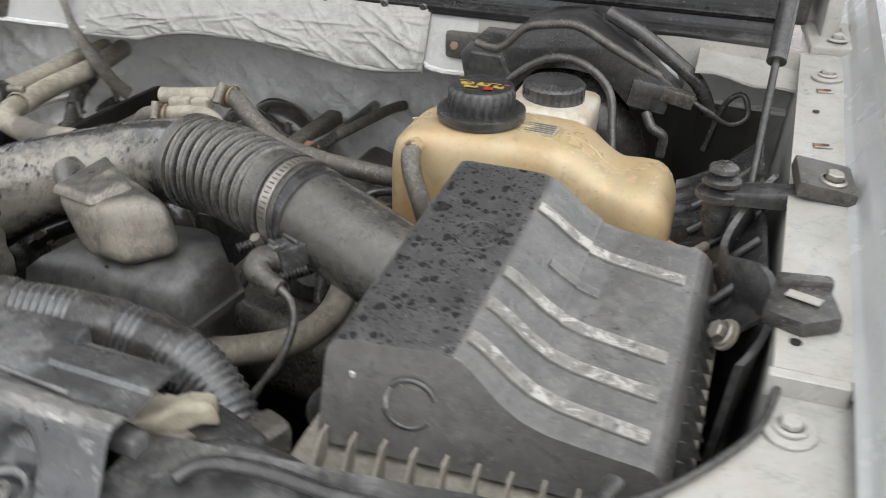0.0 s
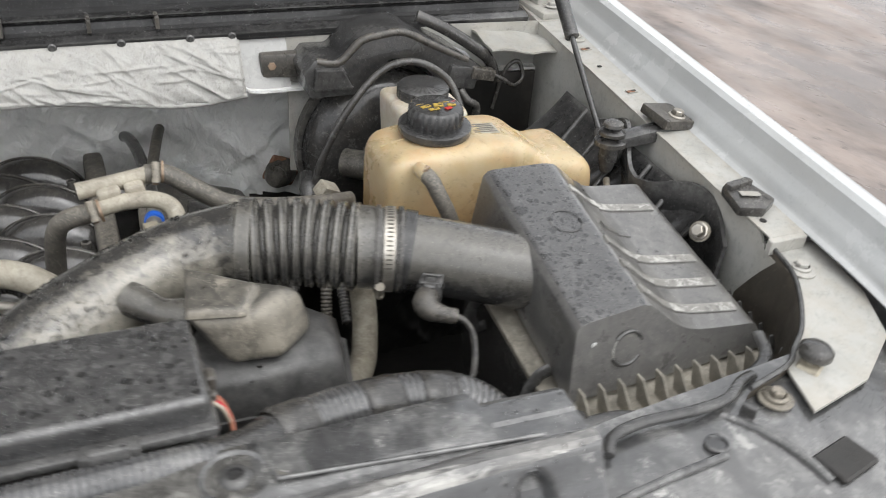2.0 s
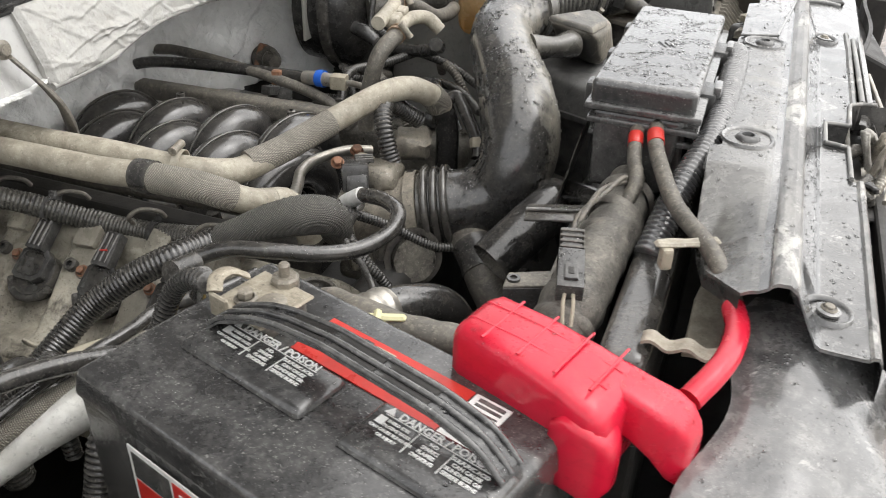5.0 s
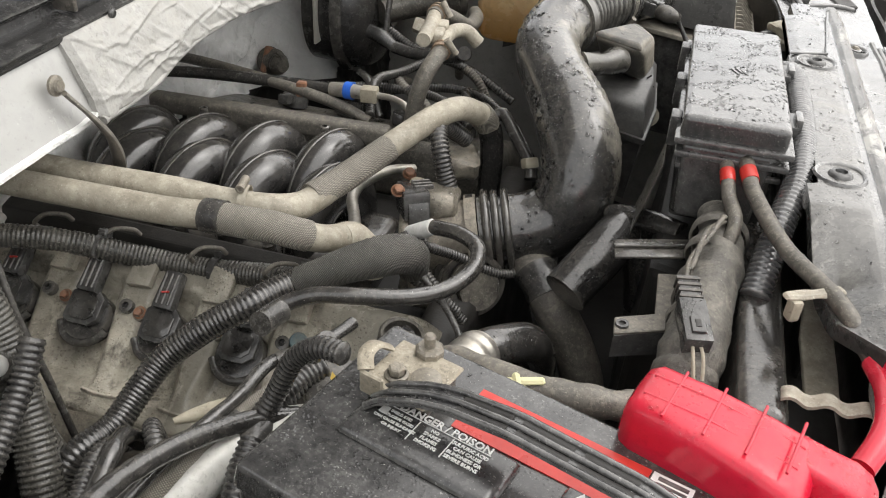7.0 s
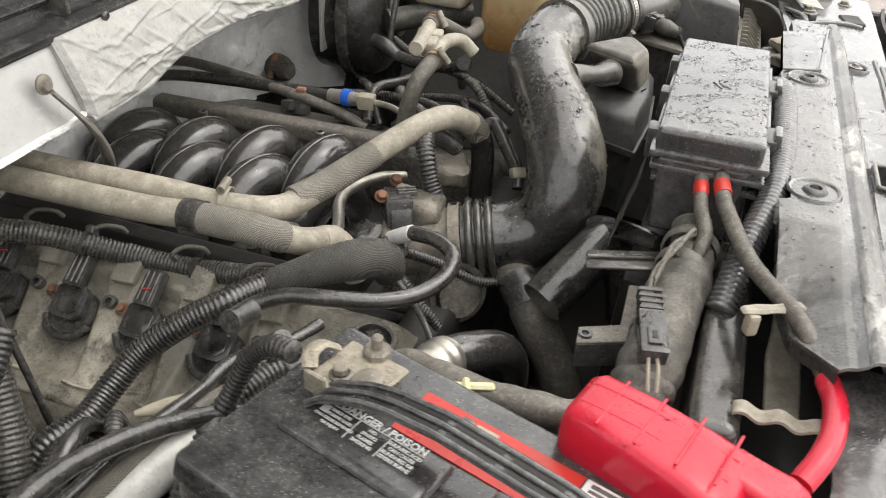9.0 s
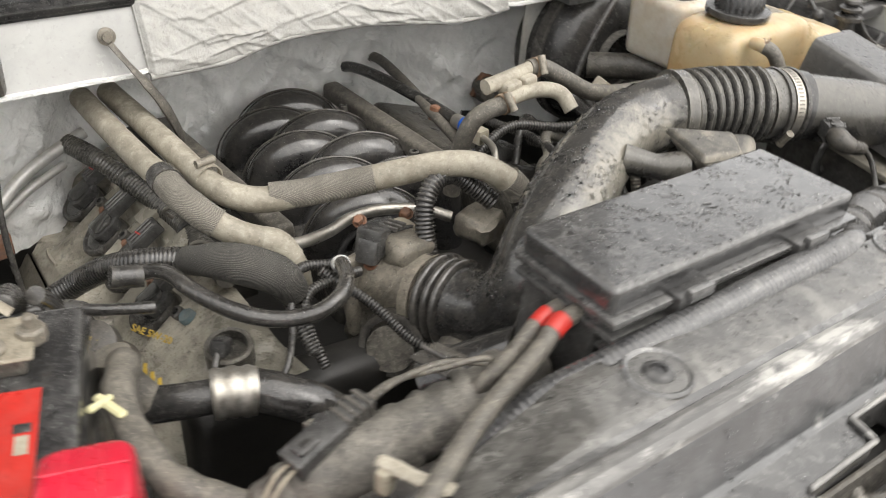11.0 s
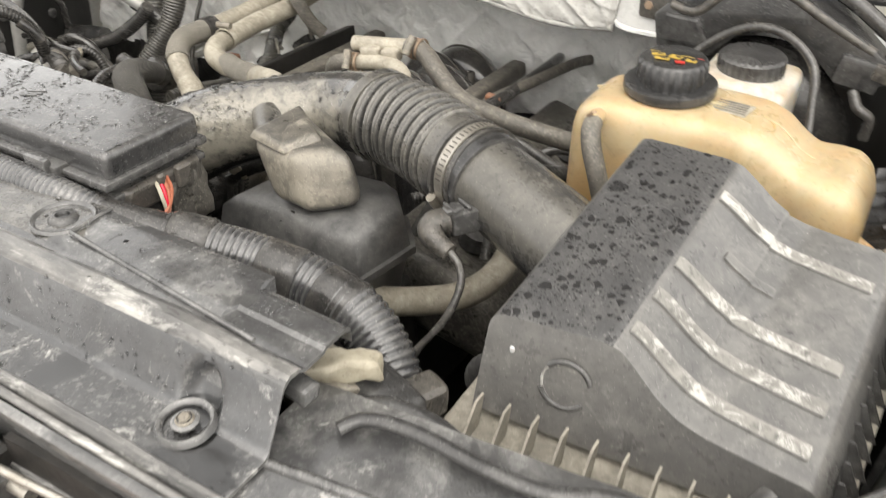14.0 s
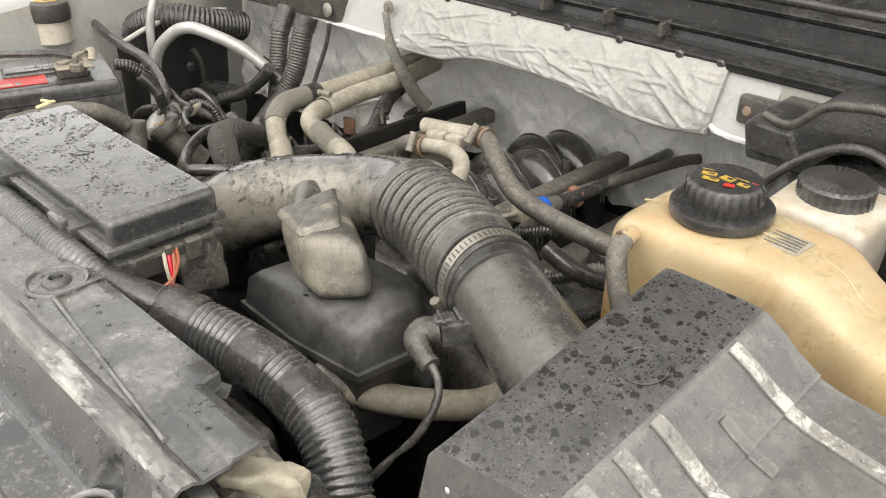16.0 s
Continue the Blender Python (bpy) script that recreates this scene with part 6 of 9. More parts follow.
for p, d in (((0.262, 0.075, 0.974), (1, 0.4, -0.2)), ((0.345, 0.094, 0.962), (1, 0.2, -0.15)), ((0.4, 0.098, 0.951), (1, 0, -0.25))):
    part("tape", lathe([(0.0235, -0.019), (0.0254, -0.017), (0.0257, -0.004), (0.0252, 0.003), (0.0256, 0.015), (0.0235, 0.018)], frame_at(p, d), 24), "rubber", trunk, "dusty tape band", 60)
part("foot_plate", box((0.325, 0.06, 0.94), (0.03, 0.02, 0.004), 0.001, 1, (30, 0, 20)), "plastic", trunk)
wedge = thing("crash_bracket", (0.455, 0.04, 0.93), "rusty cream-painted bracket at the end of the radiator cover", "bracket")
part("plate", crumple(hexa([(0.412, 0.0, 0.955), (0.47, -0.012, 0.95), (0.49, 0.035, 0.95), (0.425, 0.045, 0.955), (0.412, 0.0, 0.965), (0.47, -0.012, 0.958), (0.488, 0.035, 0.96), (0.425, 0.045, 0.967)], 0.001, 1), 0.008, 42, 5), "alloy", wedge, "bent rusty plate", 60)
part("channel", crumple(box((0.463, 0.016, 0.972), (0.058, 0.022, 0.016), 0.003, 1, (8, 0, 38)), 0.006, 75, 5), "cream", wedge, "dirty white crumpled channel", 60)
part("block", box((0.49, 0.028, 0.935), (0.06, 0.04, 0.05), 0.012, 3, (0, 10, -15)), "plastic", wedge, "", 50)

# power cables with red bands
cables = thing("power_cables", (-0.2, 0.06, 0.97), "pair of grey power cables with red bands leaving the fuse box", "cable")
CA = [(-0.088, 0.088, 1.012), (-0.123, 0.084, 1.010), (-0.145, 0.077, 1.001), (-0.221, 0.049, 0.993), (-0.289, 0.012, 0.994), (-0.335, -0.01, 0.983), (-0.352, -0.015, 0.98)]
CB = [(-0.088, 0.106, 1.008), (-0.121, 0.103, 1.003), (-0.142, 0.099, 0.992), (-0.175, 0.091, 0.982), (-0.2, 0.1, 0.955)]
part("cable", tube(CA, 0.0078, 14, 0.006), "hose_brown", cables, "", 60)
part("cable", tube(CB, 0.0072, 14, 0.006), "hose_brown", cables, "", 60)
part("red_band", tube([(-0.116, 0.0855, 1.0115), (-0.123, 0.084, 1.010), (-0.13, 0.082, 1.0075)], 0.0084, 16, 0.003), "red_label", cables, "red tape band", 60)
part("red_band", tube([(-0.114, 0.104, 1.0052), (-0.121, 0.103, 1.003), (-0.127, 0.102, 1.0)], 0.0078, 16, 0.003), "red_label", cables, "red tape band", 60)
part("red_sleeve", tube([(-0.345, -0.013, 0.981), (-0.372, -0.018, 0.981), (-0.405, -0.015, 0.981), (-0.43, -0.007, 0.979), (-0.452, 0.005, 0.972)], 0.009, 14, 0.006), "red", cables, "red sleeve", 60)
part("tie", crumple(box((-0.288, 0.03, 0.9955), (0.011, 0.055, 0.005), 0.002, 1, (0, 0, 28)), 0.003, 70, 3), "hose_dusty", cables, "pale plastic tie")
part("tie_foot", box((-0.3, 0.045, 0.985), (0.011, 0.01, 0.02), 0.003, 2, (0, 0, 28)), "cream", cables)

# lumpy taped harness with a plug lying on it
loom = thing("taped_harness", (-0.25, 0.11, 0.92), "dusty lumpy tape-wrapped harness with a large plug", "wiring harness")
part("wrap", tube([(-0.12, 0.105, 0.958), (-0.16, 0.1, 0.955), (-0.2, 0.1, 0.948), (-0.25, 0.107, 0.938), (-0.3, 0.112, 0.928), (-0.345, 0.12, 0.905), (-0.38, 0.13, 0.86)], [0.017, 0.022, 0.027, 0.027, 0.028, 0.026, 0.02], 26, 0.0035, wobble=0.13), "braid_dust", loom, "", 80)
for k in range(7):
    q = Vector((-0.16, 0.1, 0.955)).lerp(Vector((-0.33, 0.117, 0.914)), k / 6)
    part("fold", lathe([(0.0262, -0.006), (0.0285, -0.004), (0.0288, 0.003), (0.0262, 0.007)], frame_at(q, (-1, 0.1 + 0.25 * math.sin(k * 2.1), -0.24 + 0.2 * math.cos(k * 1.7))), 26), "braid_dust", loom, "overlapping wrap edge", 60)
PL0, PL1 = Vector((-0.262, 0.13, 0.966)), Vector((-0.34, 0.112, 0.95))
PLD = (PL1 - PL0).normalized()
PLS = Vector((0, 0, 1)).cross(PLD).normalized()
PLU = PLD.cross(PLS)


def plug_box(d0, d1, half, lo, hi, width=0.0015):
    q = [PL0 + PLD * d + PLS * w + PLU * h for h in (lo, hi) for d, w in ((d0, -half), (d1, -half), (d1, half), (d0, half))]
    return hexa(q, width, 2)


part("plug", join(plug_box(0.0, 0.03, 0.009, -0.008, 0.008), plug_box(0.028, 0.075, 0.0115, -0.01, 0.0095)), "plastic", loom, "black weathered connector", 40)
for k in range(4):
    part("plug_rib", plug_box(0.003 + 0.007 * k, 0.006 + 0.007 * k, 0.0105, -0.004, 0.0095, 0.0006), "plastic_dusty", loom)
part("lock", plug_box(0.05, 0.068, 0.006, 0.008, 0.0125, 0.0012), "plastic", loom, "connector lock tab")
part("lock_window", plug_box(0.055, 0.063, 0.0025, 0.0122, 0.013, 0.0003), "void", loom)
for w in (-0.004, 0.003):
    part("wire", tube([PL0 + PLD * 0.074 + PLS * w, PL0 + PLD * 0.086 + PLS * (w * 1.2) - PLU * 0.002, PL0 + PLD * 0.1 + PLS * w - PLU * 0.012], 0.0016, 6, 0.003), "cream", loom, "pale wire", 60)
LOOP = [(-0.262, 0.13, 0.966), (-0.24, 0.126, 0.978), (-0.205, 0.115, 0.985), (-0.175, 0.102, 0.985), (-0.165, 0.095, 0.975), (-0.168, 0.09, 0.96)]
for ph in (0.0, 3.1):
    part("loop", tube([(x, y + 0.0022 * math.sin(2.2 * i + ph), z + 0.0022 * math.cos(2.2 * i + ph)) for i, (x, y, z) in enumerate(LOOP)], 0.0026, 8, 0.003), "hose_brown", loom, "twisted wire loop", 60)

# radiator end tank and brackets below the cables
BRACKET_PLAN = [(-0.268, 0.184), (-0.25, 0.148), (-0.182, 0.15), (-0.173, 0.113), (-0.261, 0.112), (-0.292, 0.182)]
rad = thing("radiator", (0.0, 0.06, 0.6), "dusty black radiator tank behind the cover", "radiator")
part("top_tank", hexa([(-0.4, 0.03, 0.86), (0.4, 0.03, 0.86), (0.4, 0.082, 0.86), (-0.4, 0.082, 0.86), (-0.39, 0.04, 0.945), (0.4, 0.03, 0.94), (0.4, 0.07, 0.94), (-0.39, 0.078, 0.945)], 0.012, 3), "rubber_wet", rad, "", 50)
part("core", box((0.0, 0.06, 0.66), (0.76, 0.05, 0.42), 0.004, 1), "void", rad)
part("bracket", crumple(hexa([(-0.32, -0.012, 0.905), (-0.15, -0.018, 0.905), (-0.15, 0.008, 0.905), (-0.32, 0.018, 0.905), (-0.32, -0.012, 0.911), (-0.15, -0.018, 0.911), (-0.15, 0.008, 0.911), (-0.32, 0.018, 0.911)], 0.001, 1), 0.004, 40, 3), "hose_dusty", rad, "muddy tan bracket")
part("strap", grid(lambda u, v: (-0.372 + 0.012 * v, 0.048 - 0.085 * u, 0.95 + 0.003 * math.sin(u * 19) + 0.002 * v), 24, 3, 0.003), "hose_dusty", rad, "crimped steel strap", 60)
part("side_shield", grid(lambda u, v: (-0.3 - 0.24 * u - 0.03 * v, -0.03 - 0.125 * v + 0.03 * u * (1 - v) + 0.008 * math.sin(9 * u), 0.966 - 0.03 * u - 0.05 * v * v + 0.012 * math.sin(3.1 * v) + 0.004 * noise.noise((u * 4, v * 3, 0))), 30, 16, 0.004), "cover", rad, "scuffed wet plastic end shield", 50)
blade = [Vector((-0.182, 0.195, 0.925)), Vector((-0.15, 0.2, 0.925)), Vector((-0.115, 0.105, 0.925)), Vector((-0.15, 0.1, 0.925))]
part("arm", hexa([q - Vector((0, 0, 0.004)) for q in blade] + blade, 0.001, 1), "rubber_wet", rad, "glossy black fan-shroud blade", 50)
part("arm_web", tube([blade[0] * 0.5 + blade[1] * 0.5 + Vector((0, 0, 0.002)), blade[2] * 0.5 + blade[3] * 0.5 + Vector((0, 0, 0.002))], 0.0025, 8, 0.01), "rubber_wet", rad, "stiffening bead", 60)
part("ell_bracket", prism(BRACKET_PLAN, Matrix.Translation((0, 0, 0.911)), 0.004, 0.001, 1), "hose_brown", rad, "dusty L-shaped bracket", 40)
part("ell_flange", hexa([(BRACKET_PLAN[5][0], BRACKET_PLAN[5][1], 0.885), (BRACKET_PLAN[4][0], BRACKET_PLAN[4][1], 0.885), (BRACKET_PLAN[4][0] + 0.003, BRACKET_PLAN[4][1], 0.885), (BRACKET_PLAN[5][0] + 0.003, BRACKET_PLAN[5][1], 0.885), (BRACKET_PLAN[5][0], BRACKET_PLAN[5][1], 0.912), (BRACKET_PLAN[4][0], BRACKET_PLAN[4][1], 0.912), (BRACKET_PLAN[4][0] + 0.003, BRACKET_PLAN[4][1], 0.912), (BRACKET_PLAN[5][0] + 0.003, BRACKET_PLAN[5][1], 0.912)], 0.0008, 1), "plastic", rad)
part("eyelet", lathe([(0.0035, 0.0), (0.0035, 0.0025), (0.0062, 0.0025), (0.0065, 0.0)], frame_at((BRACKET_PLAN[0][0] * 0.5 + BRACKET_PLAN[5][0] * 0.5 + 0.002, BRACKET_PLAN[0][1] - 0.008, 0.915), (0, 0, 1)), 20), "plastic", rad, "", 40)
part("eyelet_hole", lathe([(0, 0.001), (0.0036, 0.001), (0.0036, 0.0), (0, 0.0)], frame_at((BRACKET_PLAN[0][0] * 0.5 + BRACKET_PLAN[5][0] * 0.5 + 0.002, BRACKET_PLAN[0][1] - 0.008, 0.915), (0, 0, 1)), 16), "void", rad)
# Shroud darkened with the void colour, shade between radiator and engine included.
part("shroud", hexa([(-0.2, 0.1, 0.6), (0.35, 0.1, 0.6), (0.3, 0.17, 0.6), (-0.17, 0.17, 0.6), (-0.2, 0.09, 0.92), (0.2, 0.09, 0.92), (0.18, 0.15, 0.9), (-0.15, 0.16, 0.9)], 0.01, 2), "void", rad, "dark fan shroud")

# ---- battery ----
U, V = Vector((0.957, -0.29, 0)), Vector((-0.29, -0.957, 0))
A = Vector((-0.577, 0.408, 0))
TOP = 0.966


def bp(a, b, z):
    return A + U * a + V * b + Vector((0, 0, z))


def bslab(a0, a1, b0, b1, z0, z1, width=0.003, seg=2, inset=0.0):
    i = inset
    return hexa([bp(a0, b1, z0), bp(a1, b1, z0), bp(a1, b0, z0), bp(a0, b0, z0), bp(a0 + i, b1 - i, z1), bp(a1 - i, b1 - i, z1), bp(a1 - i, b0 + i, z1), bp(a0 + i, b0 + i, z1)], width, seg)


battery = thing("battery", tuple(bp(0.09, 0.15, 0.78)), "black car battery with a red label and white warning print", "battery")
part("case", bslab(0.0, 0.182, 0.0, 0.30, 0.78, TOP - 0.022, 0.006, 2), "battery", battery, "", 40)
bat_lid = part("lid", bslab(-0.003, 0.185, -0.003, 0.303, TOP - 0.024, TOP, 0.006, 3, 0.004), "battery", battery, "", 40)
plate = part("vent_cover", bslab(0.06, 0.109, 0.036, 0.16, TOP, TOP + 0.007, 0.004, 2, 0.004), "battery", battery, "raised vent cover", 40)
plate2 = part("vent_cover", bslab(0.06, 0.111, 0.19, 0.3, TOP, TOP + 0.007, 0.004, 2, 0.004), "battery", battery, "raised vent cover", 40)
part("label", bslab(0.111, 0.156, 0.10, 0.232, TOP + 0.0002, TOP + 0.0012, 0), "red_label", battery, "red paper label")
part("barcode", bslab(0.11, 0.156, 0.2335, 0.262, TOP + 0.0002, TOP + 0.0012, 0), "white_print", battery, "white bar code label")
for k in range(9):
    part("bar", bslab(0.114 + 0.0045 * k, 0.1155 + 0.0045 * k + 0.001 * (k % 3), 0.238, 0.259, TOP + 0.0012, TOP + 0.0016, 0), "battery", battery)
part("label_mark", bslab(0.14, 0.152, 0.136, 0.145, TOP + 0.0012, TOP + 0.0016, 0), "battery", battery, "dark badge on the label")
part("label_mark", bslab(0.142, 0.151, 0.148, 0.166, TOP + 0.0012, TOP + 0.0016, 0), "cream", battery, "pale badge on the label")
HB = [0.04, 0.044, 0.055, 0.085, 0.15, 0.24, 0.275, 0.294, 0.3]
HZ = [-0.005, 0.01, 0.02, 0.031, 0.038, 0.034, 0.026, 0.012, -0.012]


def handle_at(k, off, lift=0.0):
    b = 0.04 + 0.26 * k
    return bp(0.092 + 0.012 * min(1.0, k * 4) + off, b, TOP + lerp_list(HB, HZ, b) + lift)


handle = part("handle", grid(lambda u, v: handle_at(v, 0.022 * (u - 0.5)), 4, 90, 0.004), "battery", battery, "arched black carrying strap", 50)
for off in (-0.01, 0.0, 0.01):
    part("edge", tube([handle_at(0.02 + 0.96 * k / 20, off, 0.001) for k in range(21)], 0.0022, 8, 0.008), "battery", handle, "", 60)
for k in range(3):
    for off in (-0.006, 0.006):
        b = 0.27 + 0.17 * k
        part("slot", tube([handle_at(b + 0.012 * q, off, 0.0004) for q in range(13)], 0.0032, 8, 0.004, squash=0.25), "void", handle, "long dark slot", 60)


def letters(text, at, size, along, up, material, parent, name="lettering"):
    """Raised lettering laid flat: along and up give the reading directions."""
    cu = bpy.data.curves.new("tmp", "FONT")
    cu.body, cu.size, cu.extrude, cu.resolution_u = text, size, 0.0003, 2
    cu.offset = size * 0.02
    cu.align_x = "CENTER"
    ob = bpy.data.objects.new("tmp", cu)
    me = bpy.data.meshes.new_from_object(ob)
    bm = bmesh.new()
    bm.from_mesh(me)
    bpy.data.objects.remove(ob)
    bpy.data.curves.remove(cu)
    bpy.data.meshes.remove(me)
    x, y = Vector(along).normalized(), Vector(up).normalized()
    m = Matrix((x, y, x.cross(y))).transposed().to_4x4()
    m.translation = Vector(at)
    bmesh.ops.transform(bm, matrix=m, verts=bm.verts)
    return part(name, bm, material, parent)


# the print reads for someone standing at the passenger fender
for pl, b0 in ((plate, 0.098), (plate2, 0.245)):
    k = 0.76
    letters("DANGER / POISON", bp(0.0985, b0 + 0.004, TOP + 0.0074), 0.0115 * k, V, U, "white_print", pl)
    part("warning_mark", prism([(-0.004, 0), (0.004, 0), (0, 0.007)], Matrix(((V.x, U.x, 0, bp(0.0985, b0 - 0.053 * k, 0).x), (V.y, U.y, 0, bp(0.0985, b0 - 0.053 * k, 0).y), (0, 0, 1, TOP + 0.0072), (0, 0, 0, 1))), 0.0006, 0), "white_print", pl)
    for i, col in enumerate((("SHIELD EYES", "EXPLOSIVE GASES", "CAN CAUSE BLINDNESS", "OR INJURY"), ("NO", "SPARKS", "FLAMES", "SMOKING"), ("SULFURIC ACID", "CAN CAUSE", "BLINDNESS OR", "SEVERE BURNS"))):
        for j, word in enumerate(col):
            letters(word, bp(0.0925 - 0.0044 * j, b0 + (i - 1) * 0.037 * k, TOP + 0.0074), (0.0052 if i else 0.0042) * k, V, U, "white_print", pl)
    for i in (-0.5, 0.5):
        b = b0 + i * 0.036 * k
        part("rule", bslab(0.077, 0.0965, b - 0.0003, b + 0.0003, TOP + 0.0072, TOP + 0.0078, 0), "white_print", pl)
    part("rule", bslab(0.0972, 0.0977, b0 - 0.055 * k, b0 + 0.055 * k, TOP + 0.0072, TOP + 0.0078, 0), "white_print", pl)
    part("warning_mark", bslab(0.088, 0.095, b0 - 0.058 * k, b0 - 0.05 * k, TOP + 0.0072, TOP + 0.0078, 0), "white_print", pl)
# side label: plain shapes in its colours
part("side_label", bslab(-0.0042, -0.0032, 0.06, 0.21, 0.84, 0.935, 0), "white_print", battery, "white bordered side label")
part("side_label_red", bslab(-0.0048, -0.004, 0.064, 0.206, 0.844, 0.905, 0), "red_label", battery, "red field of the side label")
part("side_label_black", bslab(-0.0048, -0.004, 0.064, 0.105, 0.907, 0.931, 0), "battery", battery, "black field of the side label")
part("side_label_red", bslab(-0.0048, -0.004, 0.108, 0.206, 0.907, 0.931, 0), "red_label", battery)
part("side_label_bar", bslab(-0.0054, -0.0046, 0.115, 0.19, 0.914, 0.925, 0), "white_print", battery)
# negative terminal clamp
neg = thing("negative_clamp", tuple(bp(0.12, 0.07, TOP)), "dirty bare-metal battery terminal clamp with bolts", "terminal clamp")
part("plate", bslab(0.098, 0.152, 0.03, 0.085, TOP + 0.014, TOP + 0.0175, 0.0015, 1), "clamp_tan", neg, "tan corroded plate")
part("fold", bslab(0.0965, 0.1, 0.03, 0.05, TOP + 0.006, TOP + 0.026, 0.0012, 1), "clamp_tan", neg, "folded tab")
part("strap", tube([bp(0.1, 0.034, TOP + 0.026), bp(0.108, 0.028, TOP + 0.032), bp(0.122, 0.026, TOP + 0.03), bp(0.134, 0.03, TOP + 0.021)], 0.006, 12, 0.003, squash=0.4), "clamp_tan", neg, "bent tan strap", 60)
part("saddle", bslab(0.104, 0.146, 0.04, 0.083, TOP, TOP + 0.015, 0.004, 2), "alloy_dark", neg)
part("rivet", lathe([(0.011, 0), (0.011, 0.003), (0.009, 0.0045), (0, 0.0045)], frame_at(bp(0.1227, 0.0704, TOP + 0.018), (0, 0, 1)), 24), "alloy", neg, "", 40)
bolt(neg, tuple(bp(0.115, 0.05, TOP + 0.018)), r=0.006, h=0.009, flange=0.009, material="alloy")
part("post", join(lathe([(0.011, 0), (0.011, 0.01), (0.009, 0.012), (0, 0.012)], frame_at(bp(0.15, 0.055, TOP + 0.012), (0, 0, 1)), 8), lathe([(0.0045, 0.012), (0.0045, 0.021), (0.003, 0.023), (0, 0.023)], frame_at(bp(0.15, 0.055, TOP + 0.012), (0, 0, 1)), 12)), "alloy", neg, "", 30)
# positive terminal cover in red
pos = thing("terminal_cover", (-0.46, 0.09, 0.94), "bright red plastic cover over the positive terminal", "terminal cover")


def cover_loft(rows, name):
    """A rounded hollow moulding along the battery's side: rows of (b, a from, a to, z from, z to)."""
    secs_c = [(bp((a0 + a1) / 2, b, (z0 + z1) / 2), (a1 - a0) / 2, (z1 - z0) / 2, (0, 0, 1), tuple(U)) for b, a0, a1, z0, z1 in rows]
    return part(name, loft(secs_c, seg=40, power=6.0), "red", pos, "", 50)


cover_loft([(0.198, 0.176, 0.214, 0.95, 0.99), (0.202, 0.169, 0.22, 0.944, 1.0), (0.21, 0.165, 0.223, 0.94, 1.005), (0.25, 0.162, 0.223, 0.936, 1.005), (0.29, 0.158, 0.223, 0.93, 1.001), (0.312, 0.156, 0.223, 0.928, 0.997), (0.32, 0.158, 0.222, 0.93, 0.992), (0.325, 0.164, 0.218, 0.936, 0.984)], "hood")
cover_loft([(0.31, 0.19, 0.221, 0.96, 0.996), (0.33, 0.19, 0.223, 0.955, 0.992), (0.345, 0.192, 0.228, 0.945, 0.987), (0.356, 0.197, 0.23, 0.93, 0.98), (0.363, 0.202, 0.229, 0.925, 0.97), (0.366, 0.207, 0.226, 0.932, 0.962)], "nose")
cover_loft([(0.29, 0.154, 0.176, 0.93, 0.978), (0.298, 0.151, 0.182, 0.925, 0.985), (0.318, 0.152, 0.185, 0.922, 0.983), (0.328, 0.158, 0.182, 0.926, 0.974), (0.332, 0.164, 0.176, 0.932, 0.964)], "lobe")
for a in (0.183, 0.204):
    part("groove", tube([bp(a, 0.208 + 0.021 * q, 1.0046 - 0.008 * max(0.0, q - 2) / 3) for q in range(6)], 0.0011, 6, 0.006), "red", pos, "raised grid line", 60)
for b in (0.226, 0.254, 0.282, 0.308):
    part("groove", tube([bp(0.168 + 0.0104 * q, b, 1.0046 - 0.0001 * max(0.0, b - 0.25) * 1000 * 0.12) for q in range(6)], 0.0011, 6, 0.006), "red", pos, "raised grid line", 60)
# battery tray
tray = thing("battery_tray", tuple(bp(0.09, 0.15, 0.75)), "black plastic battery tray", "tray")
part("shelf", bslab(-0.03, 0.21, -0.03, 0.33, 0.76, 0.78, 0.006, 2), "plastic", tray)
part("lip", bslab(0.185, 0.2, -0.02, 0.32, 0.78, 0.84, 0.005, 2), "plastic", tray)
# harness beside the battery with a pale clip
side_loom = thing("battery_side_loom", (-0.4, 0.26, 0.9), "grey taped loom along the battery with a pale yellow clip", "wiring harness")
part("wrap", tube([(-0.385, 0.345, 0.9), (-0.39, 0.31, 0.925), (-0.405, 0.27, 0.935), (-0.41, 0.22, 0.935), (-0.4, 0.16, 0.93), (-0.36, 0.13, 0.91)], 0.013, 14, 0.006, wobble=0.2), "hose_brown", side_loom, "", 60)
part("clip", box((-0.418, 0.243, 0.948), (0.008, 0.034, 0.005), 0.002, 1, (0, 0, 20)), "yellow_clip", side_loom, "pale yellow clip")
part("clip", box((-0.424, 0.247, 0.95), (0.022, 0.006, 0.006), 0.002, 1, (0, 0, 20)), "yellow_clip", side_loom, "pale yellow clip")

# ---- heater hoses ----
heater = thing("heater_hose", (-0.1, 0.6, 0.88), "thick dusty beige heater hose bending over the engine", "hose")
part("hose", tube([(-0.232, 0.875, 0.925), (-0.22, 0.78, 0.918), (-0.213, 0.68, 0.917), (-0.208, 0.616, 0.913), (-0.201, 0.573, 0.911), (-0.183, 0.549, 0.906), (-0.155, 0.54, 0.9), (-0.11, 0.522, 0.906), (-0.03, 0.482, 0.925), (0.025, 0.448, 0.941), (0.065, 0.425, 0.94), (0.1, 0.405, 0.918), (0.116, 0.397, 0.898)], 0.0158, 22, 0.006), "hose_dusty", heater, "", 60)
